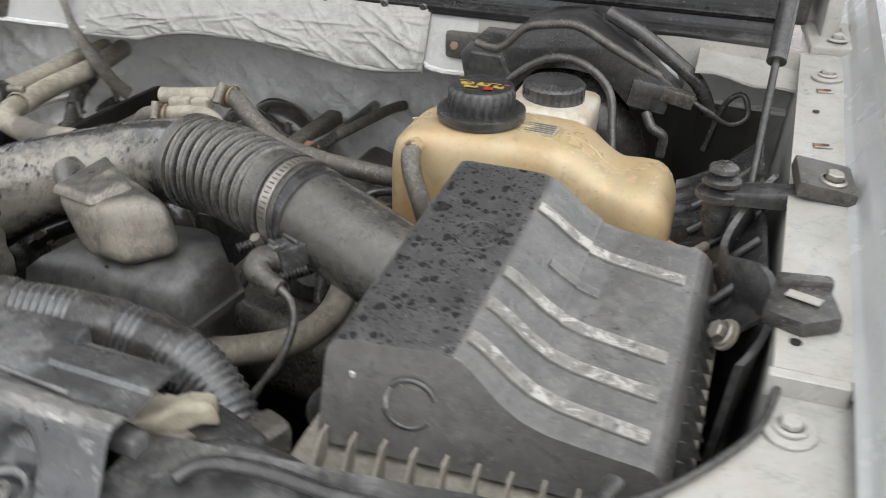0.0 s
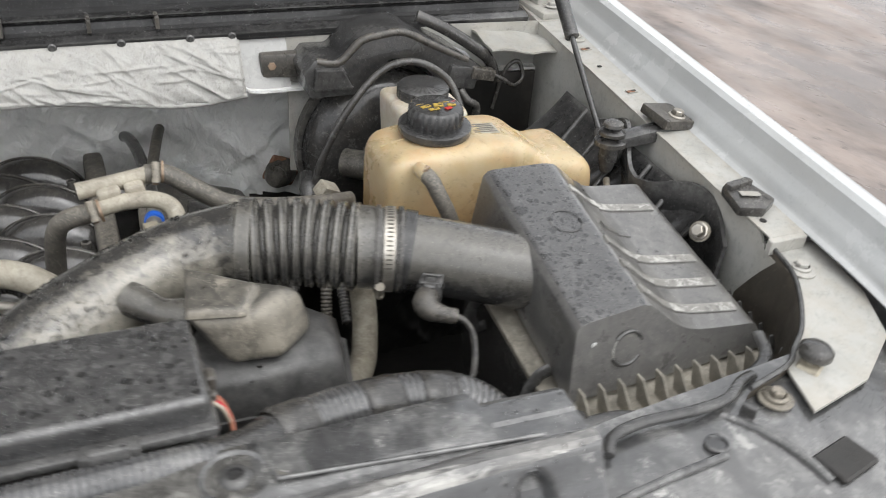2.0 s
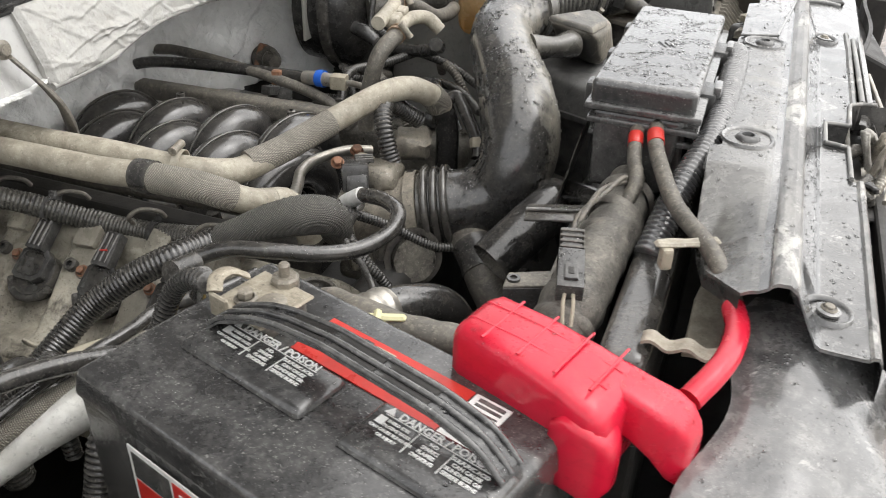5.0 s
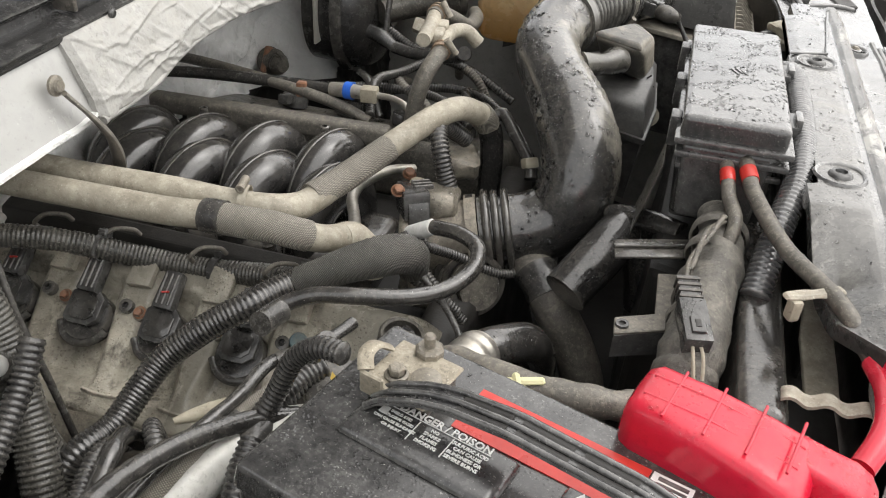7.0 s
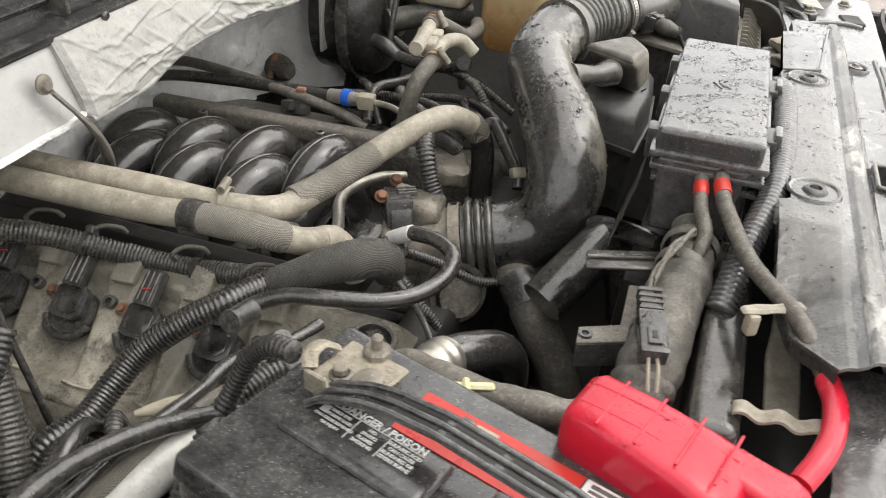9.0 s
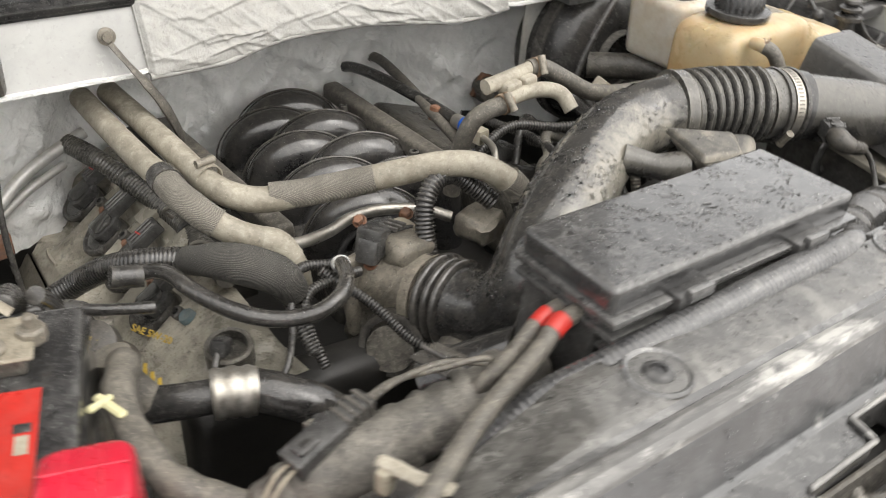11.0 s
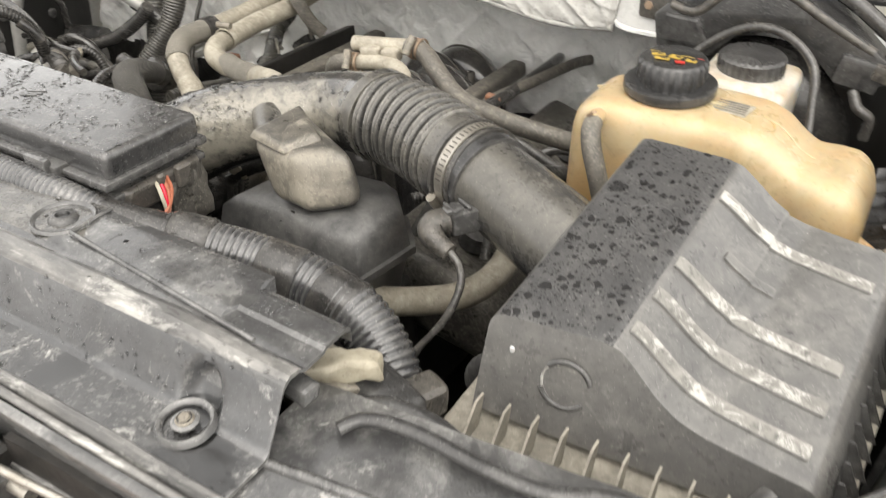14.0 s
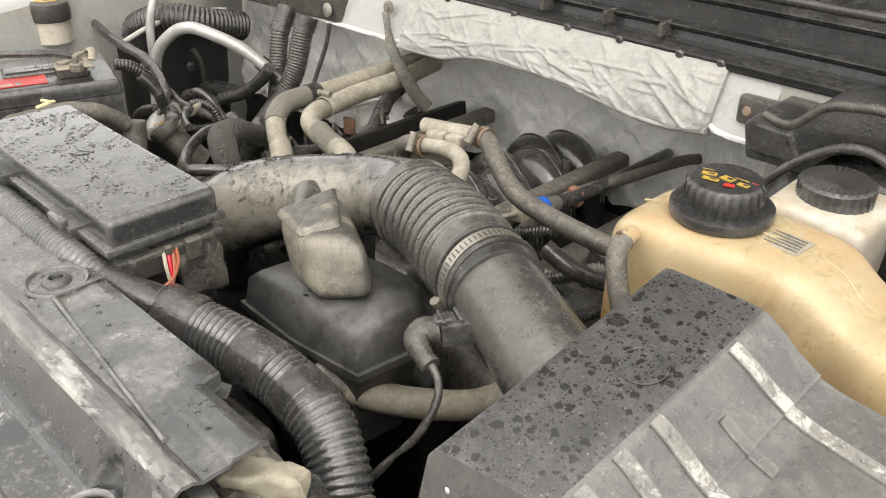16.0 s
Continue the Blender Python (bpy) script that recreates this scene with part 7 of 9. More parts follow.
part("sleeve", tube([(-0.15, 0.541, 0.902), (-0.11, 0.522, 0.906), (-0.04, 0.487, 0.922)], 0.0168, 22, 0.006), "braid", heater, "woven grey sleeve", 60)
part("end", tube([(0.113, 0.4, 0.902), (0.12, 0.394, 0.885), (0.122, 0.39, 0.85), (0.12, 0.39, 0.78)], 0.0165, 18, 0.006), "rubber", heater, "", 60)
band((-0.203, 0.596, 0.915), (0.2, -1, -0.1), 0.0168, 0.009, "hose_dusty", heater, "clamp", "dusty spring clamp", (-0.203, 0.596, 0.965))
part("end_ring", tube([(0.098, 0.407, 0.921), (0.107, 0.4025, 0.911), (0.113, 0.399, 0.902)], 0.0178, 20, 0.004), "braid", heater, "", 60)
heater2 = thing("heater_hose", (-0.2, 0.6, 0.87), "dusty beige heater hose with a grey braided sleeve", "hose")
part("hose", tube([(-0.268, 0.875, 0.923), (-0.264, 0.78, 0.922), (-0.256, 0.67, 0.919), (-0.25, 0.613, 0.92), (-0.25, 0.569, 0.921), (-0.245, 0.543, 0.919), (-0.234, 0.52, 0.909), (-0.207, 0.501, 0.89), (-0.17, 0.482, 0.874), (-0.158, 0.468, 0.85), (-0.156, 0.46, 0.82)], 0.0155, 22, 0.006), "hose_dusty", heater2, "", 60)
part("sleeve", tube([(-0.25, 0.615, 0.92), (-0.25, 0.569, 0.921), (-0.245, 0.543, 0.919), (-0.235, 0.522, 0.91), (-0.226, 0.513, 0.903)], 0.0172, 22, 0.005), "braid", heater2, "grey braided sleeve", 60)
part("cuff", tube([(-0.25, 0.618, 0.92), (-0.25, 0.606, 0.9203), (-0.25, 0.594, 0.9206)], [0.0176, 0.0182, 0.0176], 20, 0.003, wobble=0.14), "rubber", heater2, "frayed dark tape", 60)
part("end", tube([(-0.185, 0.49, 0.88), (-0.17, 0.482, 0.874), (-0.16, 0.472, 0.856)], 0.0172, 18, 0.005), "hose_dusty", heater2, "", 60)
pipe = thing("coolant_pipe", (-0.05, 0.52, 0.83), "bent bare steel coolant pipe", "pipe")
part("pipe", tube([(-0.15, 0.492, 0.862), (-0.125, 0.498, 0.856), (-0.085, 0.515, 0.848), (-0.045, 0.532, 0.846), (0.0, 0.535, 0.842), (0.05, 0.515, 0.838), (0.08, 0.49, 0.83)], 0.0075, 14, 0.005), "steel", pipe, "", 60)
crh = thing("vent_hose", (0.0, 0.42, 0.85), "small ribbed black hose arching into the throttle body", "hose")
part("hose", tube([(0.09, 0.42, 0.885), (0.07, 0.435, 0.905), (0.045, 0.445, 0.924), (0.015, 0.44, 0.926), (-0.005, 0.43, 0.91), (-0.012, 0.42, 0.88), (-0.013, 0.407, 0.845)], 0.0105, 16, 0.005, pitch=0.005, depth=0.0018), "rubber", crh, "", 60)
ground_strap = thing("ground_strap", (-0.2, 0.79, 0.87), "muddy braided ground strap bolted to the cowl", "strap")
part("strap", tube([(-0.245, 0.766, 1.03), (-0.232, 0.758, 1.008), (-0.218, 0.752, 0.985), (-0.203, 0.752, 0.96), (-0.188, 0.76, 0.93), (-0.176, 0.772, 0.9), (-0.165, 0.79, 0.876)], [0.006, 0.006, 0.009, 0.0115, 0.012, 0.0115, 0.011], 12, 0.005, squash=0.45, wobble=0.1), "hose_brown", ground_strap, "", 60)
part("lug", lathe([(0, 0), (0.011, 0), (0.011, 0.003), (0.007, 0.004), (0.006, 0.008), (0, 0.008)], frame_at((-0.246, 0.775, 1.037), (0, -1, 0.1)), 18), "alloy", ground_strap, "", 40)

# crankcase vent hoses with a moulded tee
vent = thing("crankcase_vent_hose", (0.16, 0.5, 0.95), "grey crankcase vent hose with copper clamps and a tee", "hose")
part("hose", tube([(0.085, 0.5, 0.86), (0.09, 0.495, 0.92), (0.098, 0.485, 0.962), (0.115, 0.478, 0.978), (0.138, 0.476, 0.982)], 0.0115, 16, 0.006), "hose_brown", vent, "", 60)
part("tee", join(tube([(0.13, 0.476, 0.982), (0.165, 0.48, 0.988), (0.2, 0.476, 0.99), (0.222, 0.462, 0.985), (0.228, 0.445, 0.968)], 0.010, 16, 0.006), tube([(0.125, 0.497, 1.0), (0.165, 0.5, 1.004), (0.208, 0.505, 1.008)], 0.010, 16, 0.006), box((0.158, 0.488, 0.997), (0.026, 0.02, 0.016), 0.004, 2, (0, -6, 5)), box((0.186, 0.49, 0.999), (0.022, 0.02, 0.016), 0.004, 2, (0, -6, 5))), "hose_dusty", vent, "moulded plastic tee", 60)
part("hose", tube([(0.2, 0.505, 1.008), (0.225, 0.503, 1.005), (0.255, 0.49, 0.988), (0.29, 0.48, 0.968), (0.34, 0.482, 0.955), (0.4, 0.49, 0.945), (0.45, 0.505, 0.935)], 0.0115, 16, 0.006), "hose_brown", vent, "", 60)
for p, d in (((0.138, 0.476, 0.983), (1, 0.1, 0.15)), ((0.212, 0.505, 1.007), (1, -0.1, -0.1))):
    band(p, d, 0.0118, 0.006, "copper", vent, "clamp", "copper spring clamp", (p[0], p[1] - 0.03, p[2] + 0.02))
    band(Vector(p) + Vector((0.008, 0, 0.001)), d, 0.0118, 0.003, "copper", vent, "clamp")

# fuel line with a blue clip over the driver-side rail
fuel = thing("fuel_line", (0.2, 0.8, 0.85), "black fuel line with a blue quick-connect and rusty clip", "fuel line")
part("line", tube([(0.17, 1.01, 0.8), (0.19, 1.0, 0.832), (0.205, 0.97, 0.848), (0.215, 0.88, 0.856), (0.218, 0.74, 0.862), (0.214, 0.665, 0.866)], 0.0095, 14, 0.006), "rubber", fuel, "", 60)
part("connector", tube([(0.214, 0.668, 0.866), (0.21, 0.633, 0.87), (0.206, 0.6, 0.872)], [0.011, 0.0115, 0.009], 14, 0.005), "steel", fuel, "", 60)
part("blue_clip", tube([(0.2115, 0.643, 0.869), (0.211, 0.636, 0.8695), (0.2105, 0.63, 0.87)], 0.0135, 16, 0.003), "blue", fuel, "bright blue clip", 60)
part("white_clip", box((0.205, 0.602, 0.872), (0.02, 0.026, 0.022), 0.003, 2, (0, 0, 8)), "cream", fuel, "", 40)
part("pipe", tube([(0.206, 0.6, 0.872), (0.198, 0.56, 0.874), (0.185, 0.535, 0.868), (0.18, 0.528, 0.84)], 0.005, 10, 0.005), "steel", fuel, "", 60)
part("tag", box((0.212, 0.715, 0.86), (0.024, 0.016, 0.024), 0.002, 1, (0, 10, 10)), "rust", fuel, "orange rusty clip")
second = thing("fuel_line", (0.24, 0.8, 0.85), "dusty dark return line beside the fuel line", "fuel line")
part("line", tube([(0.262, 1.0, 0.85), (0.25, 0.935, 0.86), (0.228, 0.82, 0.861), (0.206, 0.72, 0.859), (0.2, 0.65, 0.848), (0.198, 0.6, 0.83)], 0.0088, 14, 0.006), "hose_brown", second, "", 60)
part("cap", tube([(0.263, 1.006, 0.849), (0.262, 1.0, 0.85), (0.259, 0.985, 0.852)], 0.0108, 14, 0.004), "rubber", second, "black end sleeve", 60)
for x0, x1, z in ((0.145, 0.15, 0.835), (-0.15, -0.13, 0.835)):
    rail = thing("fuel_rail", (x0, 0.75, z - 0.02), "brown dusty fuel rail along the manifold", "fuel rail")
    part("tube", hexa([(x1 - 0.017, 0.55, z - 0.012), (x1 + 0.017, 0.55, z - 0.012), (x0 + 0.017, 0.94, z - 0.018), (x0 - 0.017, 0.94, z - 0.018), (x1 - 0.014, 0.55, z + 0.016), (x1 + 0.014, 0.55, z + 0.016), (x0 + 0.014, 0.94, z + 0.009), (x0 - 0.014, 0.94, z + 0.009)], 0.009, 4), "hose_brown", rail, "", 60)
    for y in (0.6, 0.72, 0.84):
        part("injector", tube([(x0, y, z - 0.01), (x0 - 0.01 * (1 if x0 > 0 else -1), y, z - 0.05)], 0.008, 10, 0.01), "rubber", rail, "", 60)

# ---- intake manifold ----
mani = thing("intake_manifold", (0.0, 0.72, 0.7), "black ribbed plastic intake manifold with arched runners", "intake manifold")
for i in range(4):
    y = 0.595 + 0.098 * i
    for cx, top, dy in ((0.09 - 0.012 * i, 0.822, 0.025), (0.012, 0.812, -0.006)):
        def arch(rad, off=0.0, a0=0, n=13):
            """Points over one runner: up one leg, round the crest and down the other."""
            pts = [(cx + rad * math.cos(math.pi * k / (n - 1)), y + dy + off - 0.3 * rad * math.cos(math.pi * k / (n - 1)), top - 0.055 + rad * math.sin(math.pi * k / (n - 1))) for k in range(n)]
            return [(pts[0][0] + 0.012, pts[0][1], pts[0][2] - 0.09)] + pts + [(pts[-1][0] - 0.012, pts[-1][1], pts[-1][2] - 0.09)]

        run = part("runner", tube(arch(0.056), [0.029, 0.03, 0.032, 0.033, 0.032, 0.03, 0.029], 24, 0.005), "manifold", mani, "", 60)
        for off, rr in ((-0.02, 0.03), (-0.004, 0.026), (0.012, 0.03)):
            part("rib", tube(arch(rr, off), 0.0035, 6, 0.008), "manifold", run, "", 60)
        part("seam", tube(arch(0.0895, 0.002)[1:-1], 0.0016, 6, 0.008), "manifold", run, "", 60)
    part("web", hexa([(-0.06, y - 0.004, 0.7), (0.14, y - 0.004, 0.7), (0.14, y + 0.004, 0.7), (-0.06, y + 0.004, 0.7), (-0.04, y - 0.003, 0.79), (0.12, y - 0.003, 0.79), (0.12, y + 0.003, 0.79), (-0.04, y + 0.003, 0.79)], 0.002, 1), "manifold", mani)
part("plenum", hexa([(-0.1, 0.5, 0.62), (0.1, 0.5, 0.62), (0.1, 0.96, 0.62), (-0.1, 0.96, 0.62), (-0.07, 0.5, 0.76), (0.07, 0.5, 0.76), (0.07, 0.95, 0.76), (-0.07, 0.95, 0.76)], 0.02, 3), "manifold", mani, "", 50)
for x, y in ((0.12, 0.64), (0.11, 0.83)):
    part("boss", lathe([(0.007, 0), (0.007, 0.02), (0.004, 0.021), (0.004, 0.01), (0, 0.01)], frame_at((x, y, 0.83), (0, 0, 1)), 12), "manifold", mani, "", 40)

# throttle body with its sensors
tb = thing("throttle_unit", (-0.05, 0.42, 0.75), "dirty alloy throttle body with sensors", "throttle body")
TD = Vector((-0.27, 0.93, -0.18)).normalized()
T0 = Vector((-0.033, 0.372, 0.819))
part("bore", tube([T0 + TD * -0.005, T0 + TD * 0.03, T0 + TD * 0.08], [0.045, 0.044, 0.046], 28, 0.01), "alloy", tb, "", 60)
part("flange", prism([(0.06, 0.05), (-0.06, 0.05), (-0.06, -0.05), (0.06, -0.05)], frame_at(T0 + TD * 0.075, TD), 0.014, 0.008, 3), "alloy", tb, "", 50)
part("actuator", join(box(T0 + Vector((-0.03, 0.05, -0.06)), (0.07, 0.07, 0.07), 0.014, 3, (10, 20, 15)), box(T0 + Vector((-0.05, 0.02, -0.07)), (0.04, 0.05, 0.06), 0.01, 3, (0, 30, 15))), "alloy_dark", tb, "black greasy actuator housing", 50)
part("housing", crumple(box(T0 + Vector((-0.005, 0.045, 0.04)), (0.05, 0.045, 0.03), 0.006, 1, (0, 10, 12)), 0.005, 50, 2), "alloy", tb, "", 50)
part("sensor", join(box((-0.032, 0.456, 0.858), (0.03, 0.04, 0.03), 0.004, 2, (0, 10, 25)), box((-0.045, 0.45, 0.865), (0.02, 0.02, 0.02), 0.003, 2)), "plastic", tb, "black sensor block", 40)
for p in ((-0.005, 0.47, 0.87), (-0.045, 0.425, 0.845)):
    bolt(tb, p, (-0.3, -0.2, 0.9), 0.007, 0.008, 0.009, "rust", "rusty bolt")
part("solenoid", crumple(box((0.075, 0.425, 0.855), (0.05, 0.05, 0.034), 0.006, 1, (0, 0, 20)), 0.005, 50, 2), "alloy", tb, "", 50)
lead2 = thing("sensor_lead", (0.08, 0.35, 0.85), "black split-tube sensor lead with a grey plug", "wire")
part("cable", tube([(0.12, 0.41, 0.89), (0.135, 0.385, 0.91), (0.125, 0.372, 0.905), (0.1, 0.35, 0.89), (0.07, 0.328, 0.876), (0.055, 0.322, 0.862)], 0.009, 12, 0.005, wobble=0.12), "rubber", lead2, "", 60)
part("plug", box((0.068, 0.328, 0.878), (0.022, 0.018, 0.014), 0.003, 2, (0, 30, 30)), "cream", lead2, "", 40)

# ---- engine block and passenger valve cover ----
block = thing("engine_block", (-0.02, 0.6, 0.45), "engine block and front cover in shade-black", "engine")
# Block, front cover and pulleys carry the deep bay's shade in their colour.
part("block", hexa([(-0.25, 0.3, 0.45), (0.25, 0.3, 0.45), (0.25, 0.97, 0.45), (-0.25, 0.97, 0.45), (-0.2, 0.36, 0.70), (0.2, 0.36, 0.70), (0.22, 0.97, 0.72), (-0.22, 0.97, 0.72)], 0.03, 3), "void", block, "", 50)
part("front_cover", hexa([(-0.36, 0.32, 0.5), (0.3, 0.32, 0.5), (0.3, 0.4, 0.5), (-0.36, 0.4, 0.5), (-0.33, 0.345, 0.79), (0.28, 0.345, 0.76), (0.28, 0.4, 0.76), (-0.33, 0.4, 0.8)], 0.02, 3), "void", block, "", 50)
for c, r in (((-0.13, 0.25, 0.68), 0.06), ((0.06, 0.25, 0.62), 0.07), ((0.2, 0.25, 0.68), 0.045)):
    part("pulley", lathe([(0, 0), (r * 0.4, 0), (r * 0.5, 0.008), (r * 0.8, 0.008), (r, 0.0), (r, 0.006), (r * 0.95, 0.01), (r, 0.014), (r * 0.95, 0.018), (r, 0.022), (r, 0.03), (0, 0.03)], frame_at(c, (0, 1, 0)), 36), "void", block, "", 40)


COIL_Y = (0.857, 0.757, 0.662, 0.566)


def vc_point(d, y, lift=0.0):
    """On the tilted valve cover: d down the slope from its upper edge, lift off its face."""
    return Vector((-0.225 - 0.82 * d - 0.57 * lift, y, 0.83 - 0.57 * d + 0.82 * lift))


def cover_top(u, v):
    """Valve cover skin: u down the slope, v from front to back, with a sunken well at every coil."""
    y = 0.36 + 0.56 * v
    d = 0.2 * u
    lift = 0.0
    well = min(abs(y - cy) for cy in COIL_Y)
    half = 0.024 + 0.012 * max(0.0, (d - 0.06) / 0.1)
    sink = 1 / (1 + math.exp((well - half) / 0.0022)) if y > 0.52 else 0.0
    deep = min(1.0, max(0.0, (d - 0.03) / 0.015)) * min(1.0, max(0.0, (0.165 - d) / 0.02))
    lift -= 0.019 * sink * deep
    lift -= 0.012 * max(0.0, 1 - d / 0.014) ** 1.5 + 0.03 * max(0.0, (d - 0.185) / 0.015) ** 2
    lift -= 0.06 * max(0.0, 1 - (y - 0.36) / 0.035) ** 2
    if y < 0.5:
        lift += 0.012 * math.exp(-((y - 0.43) / 0.05) ** 2) * min(1.0, d / 0.03)
    p = vc_point(d, y, lift)
    return p + Vector((0, 0, 0.001 * noise.noise((p.x * 40, y * 40, 1))))


vc = thing("valve_cover", (-0.32, 0.6, 0.72), "dirty aluminium valve cover with black ignition coils in its wells", "valve cover")
part("cover", grid(cover_top, 70, 190, 0.1, (0.2, 0, -1)), "valve", vc, "", 45)
part("skirt", grid(lambda u, v: vc_point(0.19 + 0.03 * u, 0.37 + 0.54 * v, 0.004 - 0.01 * u), 4, 40, 0.01, (0, 0, -1)), "alloy", vc, "flanged lower edge", 40)
VN = Vector((-0.57, 0, 0.82))
VD = Vector((-0.82, 0, -0.57))
for k, y in enumerate(COIL_Y):
    c = vc_point(0.087, y, -0.004)
    coil = part("coil", lathe([(0.029, -0.012), (0.029, 0.002), (0.027, 0.006), (0.0245, 0.0065), (0, 0.006)], frame_at(c, VN), 34), "rubber_wet", vc, "round black ignition coil", 40)
    outline = [(-0.021, -0.016), (-0.012, -0.021), (0.012, -0.021), (0.022, -0.012), (0.022, 0.012), (0.013, 0.021), (-0.012, 0.021), (-0.021, 0.016)]
    top_at = frame_at(c + VN * 0.004 - VD * 0.008, VN)
    part("coil_top", prism(outline, top_at, 0.014, 0.003, 2), "plastic", coil, "boxy coil top", 40)
    part("coil_seal", prism([(px_ * 0.74, py_ * 0.74) for px_, py_ in outline], frame_at(c + VN * 0.0165 - VD * 0.008, VN), 0.0035, 0.0015, 2), "gloss", coil, "glossy potting on the coil top", 40)
    part("coil_collar", tube([c + VN * 0.003 + (VD * math.cos(q) + Vector((0, 1, 0)) * math.sin(q)) * 0.031 for q in (-1.2, -0.6, 0.0, 0.6, 1.2)], 0.005, 10, 0.004), "rubber", coil, "rolled lower lip", 60)
    con = vc_point(0.045, y, 0.008)
    mcon = Matrix((Vector((0, 1, 0)), VD, Vector((0, 1, 0)).cross(VD))).transposed().to_4x4()
    mcon.translation = con
    part("connector", prism([(-0.01, -0.026), (0.01, -0.026), (0.012, 0.018), (-0.012, 0.018)], mcon, 0.016 if mcon.col[2].z > 0 else -0.016, 0.002, 2), "plastic", coil, "ribbed plug", 40)
    for q in (-0.007, 0.0, 0.007):
        part("plug_rib", tube([con + VN * 0.017 - VD * 0.022 + Vector((0, q, 0)), con + VN * 0.017 + Vector((0, q, 0)), con + VN * 0.017 + VD * 0.014 + Vector((0, q, 0))], 0.0018, 6, 0.01), "rubber", coil, "", 60)
    if k in (0, 2):
        part("lock_tab", box(con + VN * 0.0185, (0.002, 0.009, 0.002), 0.0005, 1, (0, -35, 20)), "red_label", coil, "red lock tab")
    part("ear", lathe([(0.009, -0.006), (0.009, 0.004), (0, 0.004)], frame_at(vc_point(0.07, y + 0.032, 0.0), VN), 16), "alloy", coil, "", 40)
    bolt(vc, tuple(vc_point(0.07, y + 0.032, 0.004)), VN, 0.005, 0.007, 0.0075, "rust" if k else "alloy", "rusty bolt" if k else "")
    part("stud", lathe([(0.008, 0), (0.008, 0.008), (0.004, 0.009), (0.004, 0.004), (0, 0.004)], frame_at(vc_point(0.066, y - 0.045, 0.0), VN), 14), "rubber", vc, "", 40)
    part("pad", prism([(-0.014, -0.022), (0.016, -0.02), (0.016, 0.02), (-0.014, 0.022)], frame_at(vc_point(0.02, y - 0.048, -0.002), VN), 0.012, 0.004, 2), "valve", vc, "raised casting pad", 40)
    part("foot_rib", tube([vc_point(0.165, y - 0.075, 0.0), vc_point(0.167, y - 0.05, 0.001), vc_point(0.165, y - 0.03, 0.0)], 0.0025, 6, 0.006), "valve", vc, "", 60)
part("breather", lathe([(0.01, -0.01), (0.01, 0.004), (0.008, 0.007), (0, 0.007)], frame_at(vc_point(0.06, 0.505, 0.002), VN), 20), "blue_grey", vc, "teal breather plug", 40)
fill = thing("oil_filler", (-0.285, 0.385, 0.82), "round oil port with a wired sensor", "oil filler")
part("port", lathe([(0.025, -0.02), (0.025, 0.006), (0.0225, 0.0085), (0.0195, 0.007), (0.018, -0.006), (0, -0.006)], frame_at((-0.272, 0.39, 0.832), (-0.1, -0.15, 1)), 30), "alloy_dark", fill, "", 40)
part("sensor", box((-0.282, 0.383, 0.845), (0.022, 0.016, 0.018), 0.004, 2, (0, 20, 40)), "plastic", fill, "", 40)
part("lead", tube([(-0.287, 0.38, 0.845), (-0.3, 0.355, 0.83), (-0.28, 0.33, 0.815), (-0.24, 0.335, 0.82), (-0.215, 0.36, 0.84), (-0.2, 0.39, 0.862)], 0.004, 8, 0.005), "rubber", fill, "", 60)
for i, w in enumerate((0.02, 0.016, 0.02)):
    part("text_bar", box((-0.352 + 0.003 * i, 0.413 - 0.012 * i, 0.824 - 0.002 * i), (0.004, w, 0.0008), 0, 1, (0, -12, -18)), "yellow_print", fill, "yellow print")

# wiring and hoses over the passenger side of the engine
big_loom = thing("corrugated_loom", (-0.3, 0.55, 0.83), "black corrugated loom across the valve cover", "wiring conduit")
part("boot", tube([(-0.19, 0.405, 0.864), (-0.205, 0.405, 0.89), (-0.23, 0.42, 0.903), (-0.252, 0.455, 0.897), (-0.264, 0.488, 0.882), (-0.266, 0.503, 0.874)], [0.018, 0.021, 0.022, 0.02, 0.017, 0.016], 20, 0.005), "boot", big_loom, "woven black boot", 60)
part("conduit", tube([(-0.258, 0.503, 0.871), (-0.285, 0.522, 0.87), (-0.312, 0.54, 0.866), (-0.335, 0.575, 0.846), (-0.36, 0.612, 0.815), (-0.395, 0.628, 0.79), (-0.43, 0.635, 0.775), (-0.47, 0.65, 0.77), (-0.5, 0.66, 0.74)], 0.014, 20, 0.006, pitch=0.0048, depth=0.001), "rubber_wet", big_loom, "", 60)
loop = thing("vacuum_hose", (-0.2, 0.43, 0.84), "shiny black rubber hose looping over the valve cover", "hose")
part("hose", tube([(-0.33, 0.51, 0.872), (-0.32, 0.508, 0.873), (-0.308, 0.495, 0.88), (-0.298, 0.468, 0.888), (-0.29, 0.426, 0.891), (-0.268, 0.385, 0.885), (-0.236, 0.355, 0.88), (-0.2, 0.337, 0.884), (-0.17, 0.339, 0.892), (-0.147, 0.366, 0.891), (-0.134, 0.4, 0.884)], 0.0088, 14, 0.005), "rubber_wet", loop, "", 60)
part("sleeve", tube([(-0.349, 0.508, 0.879), (-0.342, 0.507, 0.877), (-0.328, 0.505, 0.8745), (-0.316, 0.502, 0.873)], 0.0125, 14, 0.005), "rubber", loop, "", 60)
part("white_clip", tube([(-0.134, 0.4, 0.884), (-0.128, 0.416, 0.872), (-0.12, 0.43, 0.86)], 0.0098, 12, 0.005), "white_print", loop, "white collar", 60)
